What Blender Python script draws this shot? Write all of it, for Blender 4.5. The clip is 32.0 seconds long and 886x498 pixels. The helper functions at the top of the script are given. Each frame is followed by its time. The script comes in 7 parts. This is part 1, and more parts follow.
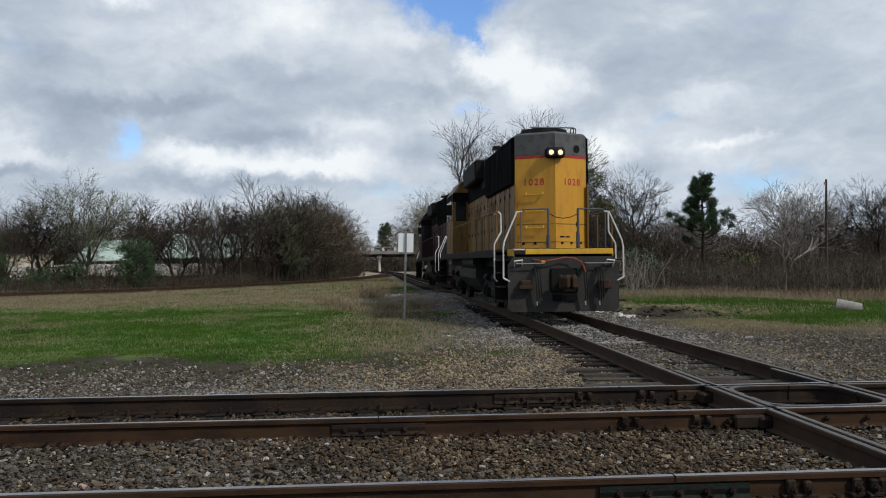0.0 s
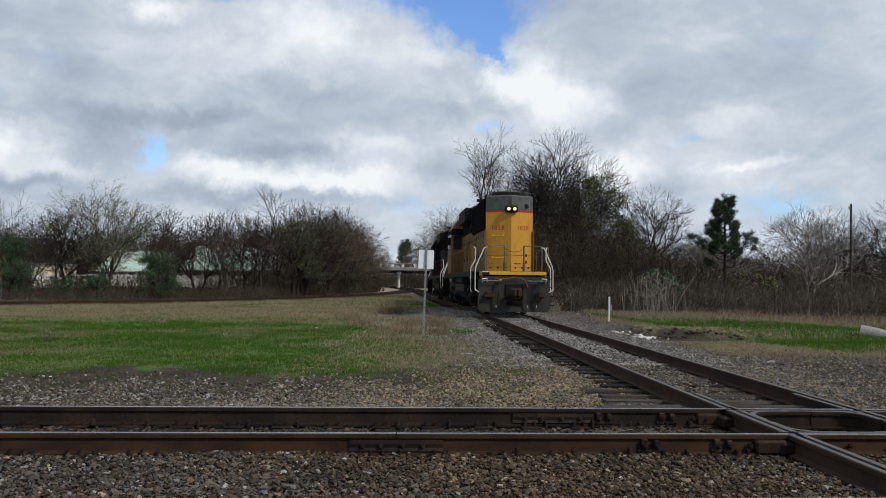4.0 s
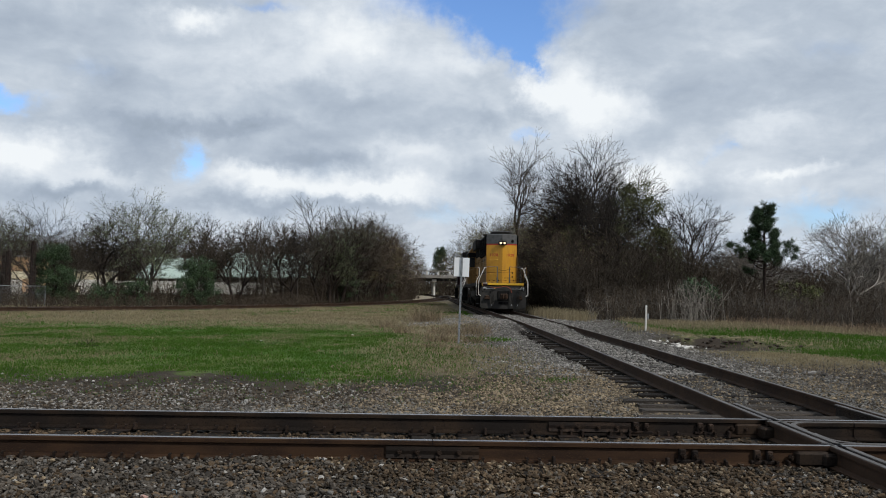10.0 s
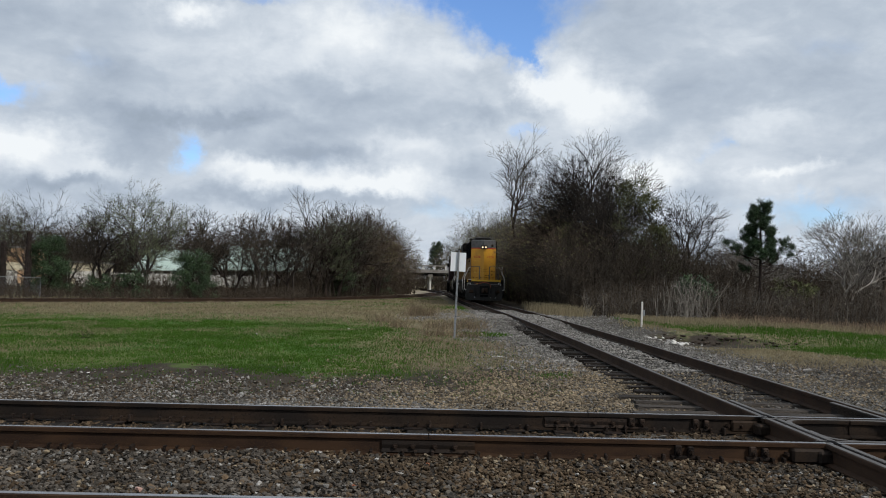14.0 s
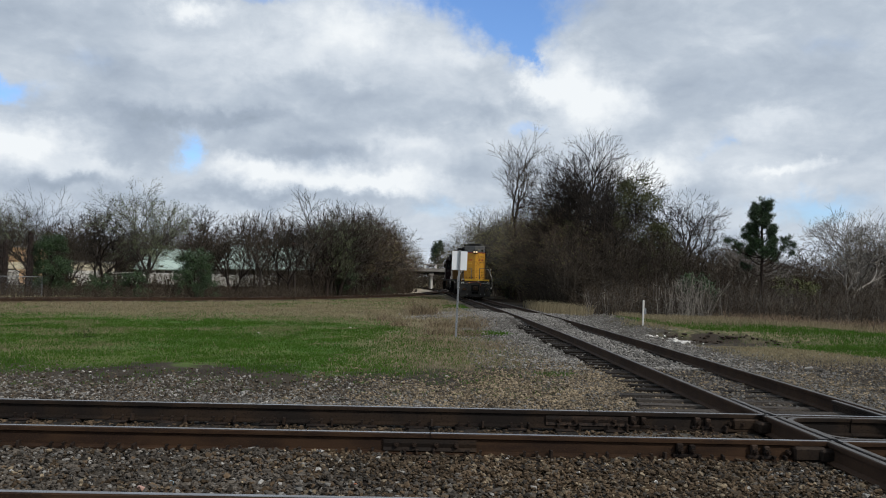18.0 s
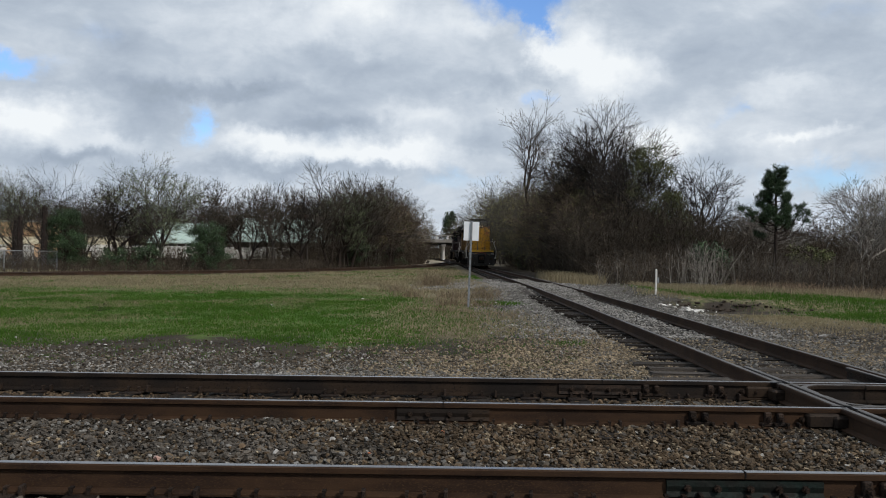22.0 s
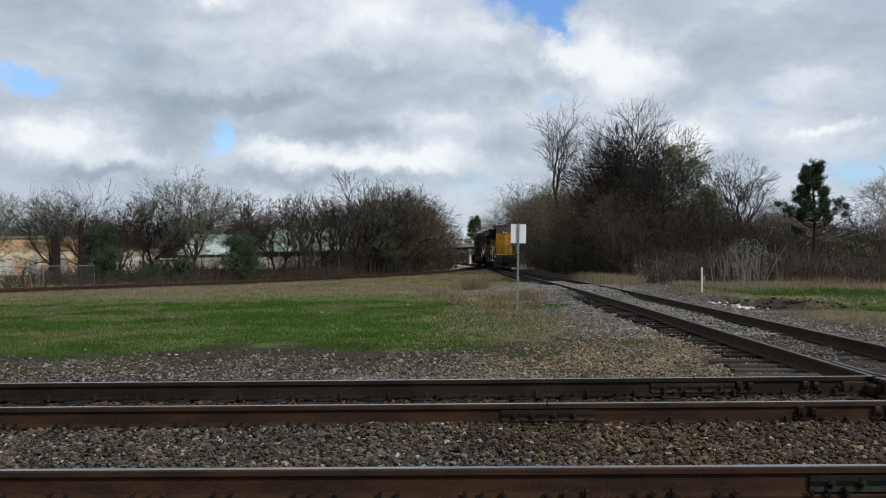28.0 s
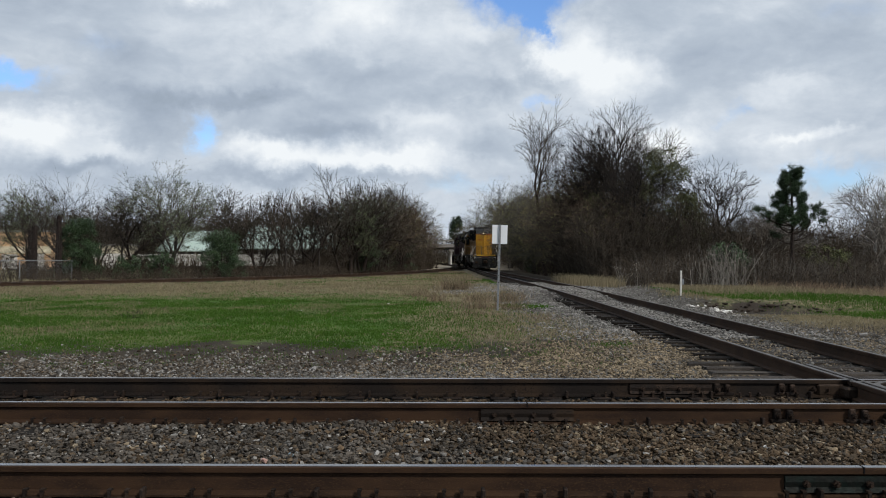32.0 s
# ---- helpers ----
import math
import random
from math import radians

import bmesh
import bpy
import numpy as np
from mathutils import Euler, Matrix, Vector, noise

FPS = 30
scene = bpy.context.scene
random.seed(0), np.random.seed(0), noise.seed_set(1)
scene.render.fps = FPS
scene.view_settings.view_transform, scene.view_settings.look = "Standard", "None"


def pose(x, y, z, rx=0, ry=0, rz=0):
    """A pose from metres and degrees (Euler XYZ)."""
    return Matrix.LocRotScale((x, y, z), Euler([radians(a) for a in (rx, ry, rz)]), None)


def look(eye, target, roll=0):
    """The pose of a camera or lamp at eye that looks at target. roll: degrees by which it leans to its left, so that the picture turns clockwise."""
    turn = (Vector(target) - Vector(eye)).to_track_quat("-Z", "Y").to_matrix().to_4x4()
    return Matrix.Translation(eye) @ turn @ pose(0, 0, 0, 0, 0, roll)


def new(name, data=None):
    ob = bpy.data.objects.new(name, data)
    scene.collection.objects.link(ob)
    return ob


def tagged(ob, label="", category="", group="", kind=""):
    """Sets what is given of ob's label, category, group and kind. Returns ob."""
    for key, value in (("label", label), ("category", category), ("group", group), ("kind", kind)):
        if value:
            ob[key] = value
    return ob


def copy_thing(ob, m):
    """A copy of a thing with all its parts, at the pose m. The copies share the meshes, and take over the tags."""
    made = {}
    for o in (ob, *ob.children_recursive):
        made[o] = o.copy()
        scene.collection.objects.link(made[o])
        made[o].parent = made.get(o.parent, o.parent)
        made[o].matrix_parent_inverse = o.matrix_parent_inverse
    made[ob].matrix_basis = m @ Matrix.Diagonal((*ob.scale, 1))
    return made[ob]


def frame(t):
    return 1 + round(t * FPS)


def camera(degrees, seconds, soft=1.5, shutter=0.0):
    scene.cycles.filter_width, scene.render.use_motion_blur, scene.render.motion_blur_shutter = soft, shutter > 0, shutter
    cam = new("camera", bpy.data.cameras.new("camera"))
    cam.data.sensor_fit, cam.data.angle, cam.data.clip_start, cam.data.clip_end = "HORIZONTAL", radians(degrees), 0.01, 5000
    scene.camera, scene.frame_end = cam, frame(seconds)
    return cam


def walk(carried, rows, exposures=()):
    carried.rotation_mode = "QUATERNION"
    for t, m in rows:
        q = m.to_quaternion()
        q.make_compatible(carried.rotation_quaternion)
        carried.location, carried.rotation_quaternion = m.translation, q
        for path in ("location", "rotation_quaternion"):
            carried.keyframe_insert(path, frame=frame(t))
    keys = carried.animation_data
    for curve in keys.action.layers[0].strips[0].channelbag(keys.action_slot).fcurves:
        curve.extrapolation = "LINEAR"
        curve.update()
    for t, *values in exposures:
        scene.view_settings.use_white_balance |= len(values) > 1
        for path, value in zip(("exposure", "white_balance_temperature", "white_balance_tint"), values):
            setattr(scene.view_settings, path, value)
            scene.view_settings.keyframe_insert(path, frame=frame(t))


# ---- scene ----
cam = camera(55.3, 32.0, soft=1.0)
PATH = [
    (0, (0.207, -0.616, 1.416), (0.36, 1.378, 1.443), -0.5),
    (0.5, (0.213, -0.617, 1.412), (0.355, 1.378, 1.437), -0.7),
    (1, (0.211, -0.616, 1.414), (0.354, 1.379, 1.448), -0.7),
    (1.5, (0.211, -0.614, 1.415), (0.35, 1.381, 1.453), -0.7),
    (2, (0.203, -0.615, 1.415), (0.342, 1.38, 1.451), -0.3),
    (2.5, (0.199, -0.613, 1.411), (0.321, 1.383, 1.444), -0.1),
    (3, (0.196, -0.616, 1.408), (0.304, 1.381, 1.455), 0.3),
    (3.5, (0.191, -0.624, 1.412), (0.295, 1.373, 1.472), 0.5),
    (5.5, (0.191, -0.617, 1.409), (0.308, 1.378, 1.484), 1.1),
    (6, (0.189, -0.614, 1.406), (0.3, 1.382, 1.479), 0.9),
    (6.5, (0.189, -0.62, 1.412), (0.295, 1.376, 1.489), 0.8),
    (7, (0.193, -0.618, 1.41), (0.289, 1.378, 1.489), 0.8),
    (7.5, (0.188, -0.619, 1.41), (0.269, 1.377, 1.495), 0.7),
    (8, (0.192, -0.639, 1.414), (0.259, 1.358, 1.501), 0.5),
    (8.5, (0.187, -0.646, 1.414), (0.231, 1.352, 1.499), 0.6),
    (9, (0.179, -0.651, 1.41), (0.199, 1.347, 1.498), 0.7),
    (9.5, (0.177, -0.655, 1.411), (0.195, 1.343, 1.498), 0.8),
    (10, (0.176, -0.655, 1.41), (0.199, 1.343, 1.495), 0.9),
    (10.5, (0.176, -0.639, 1.409), (0.206, 1.36, 1.486), 0.7),
    (11, (0.176, -0.637, 1.409), (0.205, 1.362, 1.48), 0.7),
    (11.5, (0.171, -0.629, 1.406), (0.197, 1.369, 1.48), 0.9),
    (12, (0.169, -0.629, 1.407), (0.193, 1.37, 1.48), 1.0),
    (12.5, (0.166, -0.631, 1.406), (0.187, 1.368, 1.478), 1.0),
    (13, (0.167, -0.628, 1.405), (0.193, 1.37, 1.48), 1.1),
    (13.5, (0.164, -0.625, 1.402), (0.194, 1.373, 1.478), 1.3),
    (14, (0.165, -0.632, 1.404), (0.197, 1.366, 1.477), 1.4),
    (14.5, (0.16, -0.632, 1.405), (0.196, 1.367, 1.476), 1.5),
    (16.5, (0.158, -0.635, 1.402), (0.211, 1.362, 1.476), 2.0),
    (17, (0.163, -0.645, 1.407), (0.214, 1.353, 1.489), 1.6),
    (17.5, (0.164, -0.64, 1.405), (0.209, 1.358, 1.483), 1.4),
    (18, (0.166, -0.637, 1.403), (0.195, 1.362, 1.473), 1.3),
    (18.5, (0.169, -0.64, 1.401), (0.19, 1.359, 1.465), 1.3),
    (19, (0.17, -0.633, 1.4), (0.184, 1.366, 1.458), 1.3),
    (19.5, (0.168, -0.622, 1.4), (0.181, 1.378, 1.454), 1.2),
    (20, (0.166, -0.62, 1.398), (0.177, 1.38, 1.438), 1.3),
    (20.5, (0.162, -0.624, 1.394), (0.167, 1.376, 1.411), 1.4),
    (21, (0.162, -0.609, 1.39), (0.165, 1.391, 1.397), 1.4),
    (21.5, (0.167, -0.609, 1.391), (0.17, 1.391, 1.392), 1.0),
    (22, (0.17, -0.613, 1.395), (0.172, 1.387, 1.396), 0.8),
    (22.5, (0.17, -0.608, 1.392), (0.173, 1.392, 1.397), 1.0),
    (23, (0.16, -0.606, 1.392), (0.173, 1.394, 1.392), 1.4),
    (23.5, (0.158, -0.605, 1.39), (0.17, 1.395, 1.392), 1.4),
    (24, (0.159, -0.607, 1.39), (0.158, 1.393, 1.391), 1.3),
    (24.5, (0.151, -0.61, 1.391), (0.11, 1.389, 1.402), 1.4),
    (25, (0.122, -0.641, 1.38), (0.04, 1.357, 1.406), 1.2),
    (25.5, (-0.068, -0.617, 1.375), (-0.157, 1.381, 1.41), -0.7),
    (27.5, (-0.528, -0.611, 1.369), (-0.582, 1.389, 1.387), -1.0),
    (28, (-0.534, -0.616, 1.363), (-0.585, 1.383, 1.376), -0.7),
    (28.5, (-0.542, -0.622, 1.356), (-0.595, 1.377, 1.359), -0.3),
    (29, (-0.546, -0.615, 1.353), (-0.588, 1.384, 1.348), -0.1),
    (29.5, (-0.541, -0.61, 1.355), (-0.574, 1.39, 1.344), -0.2),
    (30, (-0.544, -0.617, 1.358), (-0.57, 1.383, 1.354), -0.2),
    (30.5, (-0.542, -0.621, 1.354), (-0.561, 1.379, 1.356), -0.2),
    (31, (-0.542, -0.619, 1.357), (-0.558, 1.381, 1.361), -0.1),
    (31.5, (-0.544, -0.627, 1.357), (-0.554, 1.373, 1.365), 0.1),
    (32, (-0.545, -0.631, 1.353), (-0.551, 1.369, 1.366), 0.1),
]
walk(cam, [(t, look(eye, target, roll)) for t, eye, target, roll in PATH])

# ---- sky and sun ----
SUN_AZ, SUN_EL = 134.0, 42.0   # degrees clockwise from +y, and above the horizon


def link_in(tree, socket, value):
    if isinstance(value, bpy.types.NodeSocket):
        tree.links.new(value, socket)
    else:
        socket.default_value = value


def mth(tree, op, a, b=0.0, c=0.0, clamp=False):
    n = tree.nodes.new("ShaderNodeMath")
    n.operation, n.use_clamp = op, clamp
    for i, v in enumerate((a, b, c)):
        link_in(tree, n.inputs[i], v)
    return n.outputs[0]


def vec(tree, op, a, b=(0, 0, 0)):
    n = tree.nodes.new("ShaderNodeVectorMath")
    n.operation = op
    link_in(tree, n.inputs[0], a)
    if op == "SCALE":
        link_in(tree, n.inputs[3], b)
    else:
        link_in(tree, n.inputs[1], b)
    return n.outputs["Value"] if op in ("DOT_PRODUCT", "LENGTH") else n.outputs[0]


def blend(tree, fac, a, b, mode="MIX"):
    n = tree.nodes.new("ShaderNodeMix")
    n.data_type, n.blend_type = "RGBA", mode
    link_in(tree, n.inputs[0], fac)
    for i, v in ((6, a), (7, b)):
        link_in(tree, n.inputs[i], (*v, 1.0) if isinstance(v, tuple) and len(v) == 3 else v)
    return n.outputs[2]


def fbm(tree, co, scale, detail=4.0, rough=0.55, distort=0.0):
    n = tree.nodes.new("ShaderNodeTexNoise")
    n.inputs["Scale"].default_value, n.inputs["Detail"].default_value = scale, detail
    n.inputs["Roughness"].default_value, n.inputs["Distortion"].default_value = rough, distort
    tree.links.new(co, n.inputs["Vector"])
    return n


def span(tree, x, lo, hi, out_lo=0.0, out_hi=1.0, smooth=True):
    n = tree.nodes.new("ShaderNodeMapRange")
    n.interpolation_type = "SMOOTHSTEP" if smooth else "LINEAR"
    for i, v in enumerate((x, lo, hi, out_lo, out_hi)):
        link_in(tree, n.inputs[i], v)
    return n.outputs[0]


def make_world():
    world = bpy.data.worlds.new("cloudy_sky")
    scene.world = world
    world.use_nodes = True
    tree = world.node_tree
    tree.nodes.clear()
    co = tree.nodes.new("ShaderNodeTexCoord").outputs["Generated"]
    sky = tree.nodes.new("ShaderNodeTexSky")
    sky.sky_type, sky.sun_disc = "NISHITA", False
    sky.sun_elevation, sky.sun_rotation = radians(SUN_EL), radians(SUN_AZ)
    sky.air_density, sky.dust_density, sky.ozone_density = 1.0, 0.6, 1.5
    blue = blend(tree, 1.0, sky.outputs[0], (1.02, 1.3, 1.72), "MULTIPLY")
    # azimuth and height in degrees, bent by noise so that the cloud edges are ragged
    sep = tree.nodes.new("ShaderNodeSeparateXYZ")
    tree.links.new(co, sep.inputs[0])
    az = mth(tree, "MULTIPLY", mth(tree, "ARCTAN2", sep.outputs[0], sep.outputs[1]), 57.2958)
    el = mth(tree, "MULTIPLY", mth(tree, "ARCSINE", sep.outputs[2]), 57.2958)
    flat = tree.nodes.new("ShaderNodeCombineXYZ")
    tree.links.new(az, flat.inputs[0])
    tree.links.new(el, flat.inputs[1])
    bend = fbm(tree, flat.outputs[0], 0.3, 7.0, 0.62).outputs["Color"]
    bent = vec(tree, "ADD", flat.outputs[0], vec(tree, "MULTIPLY", vec(tree, "SUBTRACT", bend, (0.5, 0.5, 0.5)), (6.0, 4.0, 0.0)))

    def blob(x, y, w, h, amount):
        d = vec(tree, "MULTIPLY", vec(tree, "SUBTRACT", bent, (x, y, 0.0)), (1.0 / w, 1.0 / h, 0.0))
        return mth(tree, "MULTIPLY", mth(tree, "POWER", 2.718, mth(tree, "MULTIPLY", vec(tree, "DOT_PRODUCT", d, d), -1.0)), amount)

    def total(blobs):
        out = 0.0
        for b in blobs:
            out = mth(tree, "ADD", out, blob(*b))
        return out

    # clear gaps between the clouds
    gaps = total(((2.8, 19.0, 5.6, 1.7, 1.35), (5.3, 16.9, 3.1, 1.5, 1.2), (6.3, 15.1, 1.0, 0.8, 1.0), (-16.3, 8.1, 1.1, 1.15, 0.85), (-27.6, 10.9, 2.4, 0.7, 0.9), (-11.5, 17.8, 2.3, 0.5, 0.5), (6.5, 10.1, 1.04, 0.44, 0.5), (18.6, 9.1, 1.33, 0.81, 0.45), (24.3, 5.1, 4.44, 0.96, 0.7), (19.6, 9.5, 0.59, 0.37, 0.3), (0.8, 4.7, 2.59, 0.92, 0.5), (26.2, 15.0, 2.22, 0.74, 0.25), (-22.4, 13.3, 2.22, 0.74, 0.25), (5.0, 22.7, 9.62, 2.59, 0.9)))
    # bright sunlit heads and grey undersides
    lit = total(((8.8, 13.3, 2.4, 1.8, 0.47), (11.6, 11.6, 2.77, 1.18, 0.36), (21.5, 6.6, 5.0, 1.1, 0.1), (4.0, 9.4, 1.6, 0.8, 0.14), (6.9, 13.3, 0.92, 1.11, 0.27), (-6.1, 16.6, 3.15, 1.33, 0.41), (-10.2, 14.5, 4.44, 1.48, 0.22), (-4.2, 6.5, 4.81, 0.89, 0.57), (-11.7, 7.1, 2.59, 0.74, 0.47), (-1.3, 9.1, 2.77, 1.11, 0.3), (-25.9, 7.6, 2.77, 1.26, 0.57), (-22.1, 6.1, 2.22, 0.67, 0.27), (14.9, 7.6, 2.22, 1.04, 0.38), (21.6, 10.3, 2.59, 0.81, 0.16), (23.0, 7.5, 2.22, 0.37, 0.38), (-16.1, 16.6, 2.03, 0.74, 0.46), (13.2, 7.3, 1.48, 1.11, 0.27), (1.9, 14.9, 2.22, 0.81, 0.2)))
    dim = total(((13.0, 17.5, 5.0, 2.2, 0.12), (-14.9, 10.2, 7.03, 0.74, 0.3), (-4.6, 12.1, 4.81, 0.96, 0.16), (-7.6, 8.6, 5.55, 0.59, 0.2), (-19.4, 8.5, 2.03, 2.22, 0.2), (-21.1, 12.6, 3.33, 1.11, 0.12), (-10.2, 5.2, 8.14, 0.59, 0.26), (3.9, 11.4, 2.59, 0.67, 0.18), (3.1, 7.1, 2.22, 0.81, 0.12), (23.6, 13.0, 6.66, 1.48, 0.1), (-24.0, 15.3, 4.44, 1.85, 0.12), (17.9, 6.2, 3.33, 0.81, 0.14), (-23.4, 5.0, 3.33, 0.52, 0.2), (-8.0, 13.3, 1.85, 0.81, 0.08), (16.5, 12.2, 2.22, 2.22, 0.1)))
    long = vec(tree, "MULTIPLY", co, (1.0, 1.0, 1.9))
    soft = fbm(tree, long, 6.5, 7.0, 0.55, 0.5).outputs[0]
    fine = fbm(tree, long, 17.0, 7.0, 0.6, 0.4).outputs[0]
    puff = fbm(tree, vec(tree, "MULTIPLY", co, (1.0, 1.0, 2.4)), 36.0, 6.0, 0.6, 0.3).outputs[0]
    tone = mth(tree, "ADD", mth(tree, "ADD", mth(tree, "MULTIPLY", soft, 0.5), mth(tree, "MULTIPLY", fine, 0.36)), mth(tree, "MULTIPLY", puff, 0.1))
    tone = mth(tree, "ADD", tone, mth(tree, "SUBTRACT", lit, dim))
    tone = mth(tree, "ADD", tone, 0.11)
    cover = mth(tree, "SUBTRACT", mth(tree, "ADD", 0.98, mth(tree, "MULTIPLY", soft, 0.62)), mth(tree, "ADD", gaps, mth(tree, "MULTIPLY", fine, 0.28)))
    cover = span(tree, cover, 0.12, 1.08)
    ramp = tree.nodes.new("ShaderNodeValToRGB")
    stops = ramp.color_ramp.elements
    stops[0].position, stops[0].color = 0.15, (2.95, 3.55, 4.3, 1)
    stops[1].position, stops[1].color = 1.0, (8.9, 9.3, 9.6, 1)
    for at, colour in ((0.36, (3.78, 4.45, 5.4, 1)), (0.54, (4.9, 5.6, 6.5, 1)), (0.74, (6.85, 7.45, 8.15, 1))):
        e = stops.new(at)
        e.color = colour
    tree.links.new(tone, ramp.inputs[0])
    colour = blend(tree, cover, blue, ramp.outputs[0])
    back = tree.nodes.new("ShaderNodeBackground")
    tree.links.new(colour, back.inputs[0])
    back.inputs[1].default_value = 0.1
    out = tree.nodes.new("ShaderNodeOutputWorld")
    tree.links.new(back.outputs[0], out.inputs[0])


make_world()
sun_data = bpy.data.lights.new("sun", "SUN")
sun_data.energy, sun_data.angle, sun_data.color = 2.75, radians(4), (1.0, 0.945, 0.87)
sun = new("sun", sun_data)
a, e = radians(SUN_AZ), radians(SUN_EL)
sun.matrix_world = look((60 * math.sin(a) * math.cos(e), 60 * math.cos(a) * math.cos(e), 60 * math.sin(e)), (0, 0, 0))


# ---- materials ----
def surface(name, colours, scale=3.0, rough=0.7, metal=0.0, bump=0.0, fine=40.0, island=False, stretch=(1, 1, 1), piece=0.0, spec=0.4, up=False):
    """Colours: a base, a second shade mixed in by large noise, and a third in small specks."""
    m = bpy.data.materials.new(name)
    m.use_nodes = True
    tree = m.node_tree
    shader = tree.nodes["Principled BSDF"]
    co = tree.nodes.new("ShaderNodeTexCoord").outputs["Object"]
    co = vec(tree, "MULTIPLY", co, stretch)
    big, small = fbm(tree, co, scale, 4.0), fbm(tree, co, fine, 3.0)
    colours = [[q * 0.77 for q in rgb] for rgb in colours]
    c = list(colours) + [colours[-1]] * (3 - len(colours))
    out = blend(tree, span(tree, big.outputs[0], 0.38, 0.66), tuple(c[0]), tuple(c[1]))
    out = blend(tree, span(tree, small.outputs[0], 0.5, 0.72), out, tuple(c[2]))
    if island or piece:
        if island:
            rnd = tree.nodes.new("ShaderNodeNewGeometry").outputs["Random Per Island"]
        else:
            rnd = tree.nodes.new("ShaderNodeObjectInfo").outputs["Random"]
        amount = piece or 0.55
        hsv = tree.nodes.new("ShaderNodeHueSaturation")
        tree.links.new(out, hsv.inputs["Color"])
        tree.links.new(span(tree, rnd, 0, 1, 1 - amount, 1 + amount, False), hsv.inputs["Value"])
        out = hsv.outputs[0]
    if up:
        # thin leaves let light through
        thin = tree.nodes.new("ShaderNodeBsdfTranslucent")
        tree.links.new(out, thin.inputs[0])
        both = tree.nodes.new("ShaderNodeMixShader")
        both.inputs[0].default_value = 0.48
        tree.links.new(shader.outputs[0], both.inputs[1])
        tree.links.new(thin.outputs[0], both.inputs[2])
        tree.links.new(both.outputs[0], tree.nodes["Material Output"].inputs[0])
    tree.links.new(out, shader.inputs["Base Color"])
    tree.links.new(span(tree, small.outputs[0], 0.3, 0.7, max(0.02, rough - 0.12), min(1, rough + 0.12)), shader.inputs["Roughness"])
    shader.inputs["Metallic"].default_value = metal
    shader.inputs["Specular IOR Level"].default_value = spec
    if bump:
        b = tree.nodes.new("ShaderNodeBump")
        b.inputs["Strength"].default_value, b.inputs["Distance"].default_value = bump, 0.02
        tree.links.new(small.outputs[0], b.inputs["Height"])
        tree.links.new(b.outputs[0], shader.inputs["Normal"])
    return m


def glow(name, colour, strength):
    m = bpy.data.materials.new(name)
    m.use_nodes = True
    shader = m.node_tree.nodes["Principled BSDF"]
    shader.inputs["Base Color"].default_value = (*colour, 1)
    shader.inputs["Emission Color"].default_value = (*colour, 1)
    shader.inputs["Emission Strength"].default_value = strength
    return m


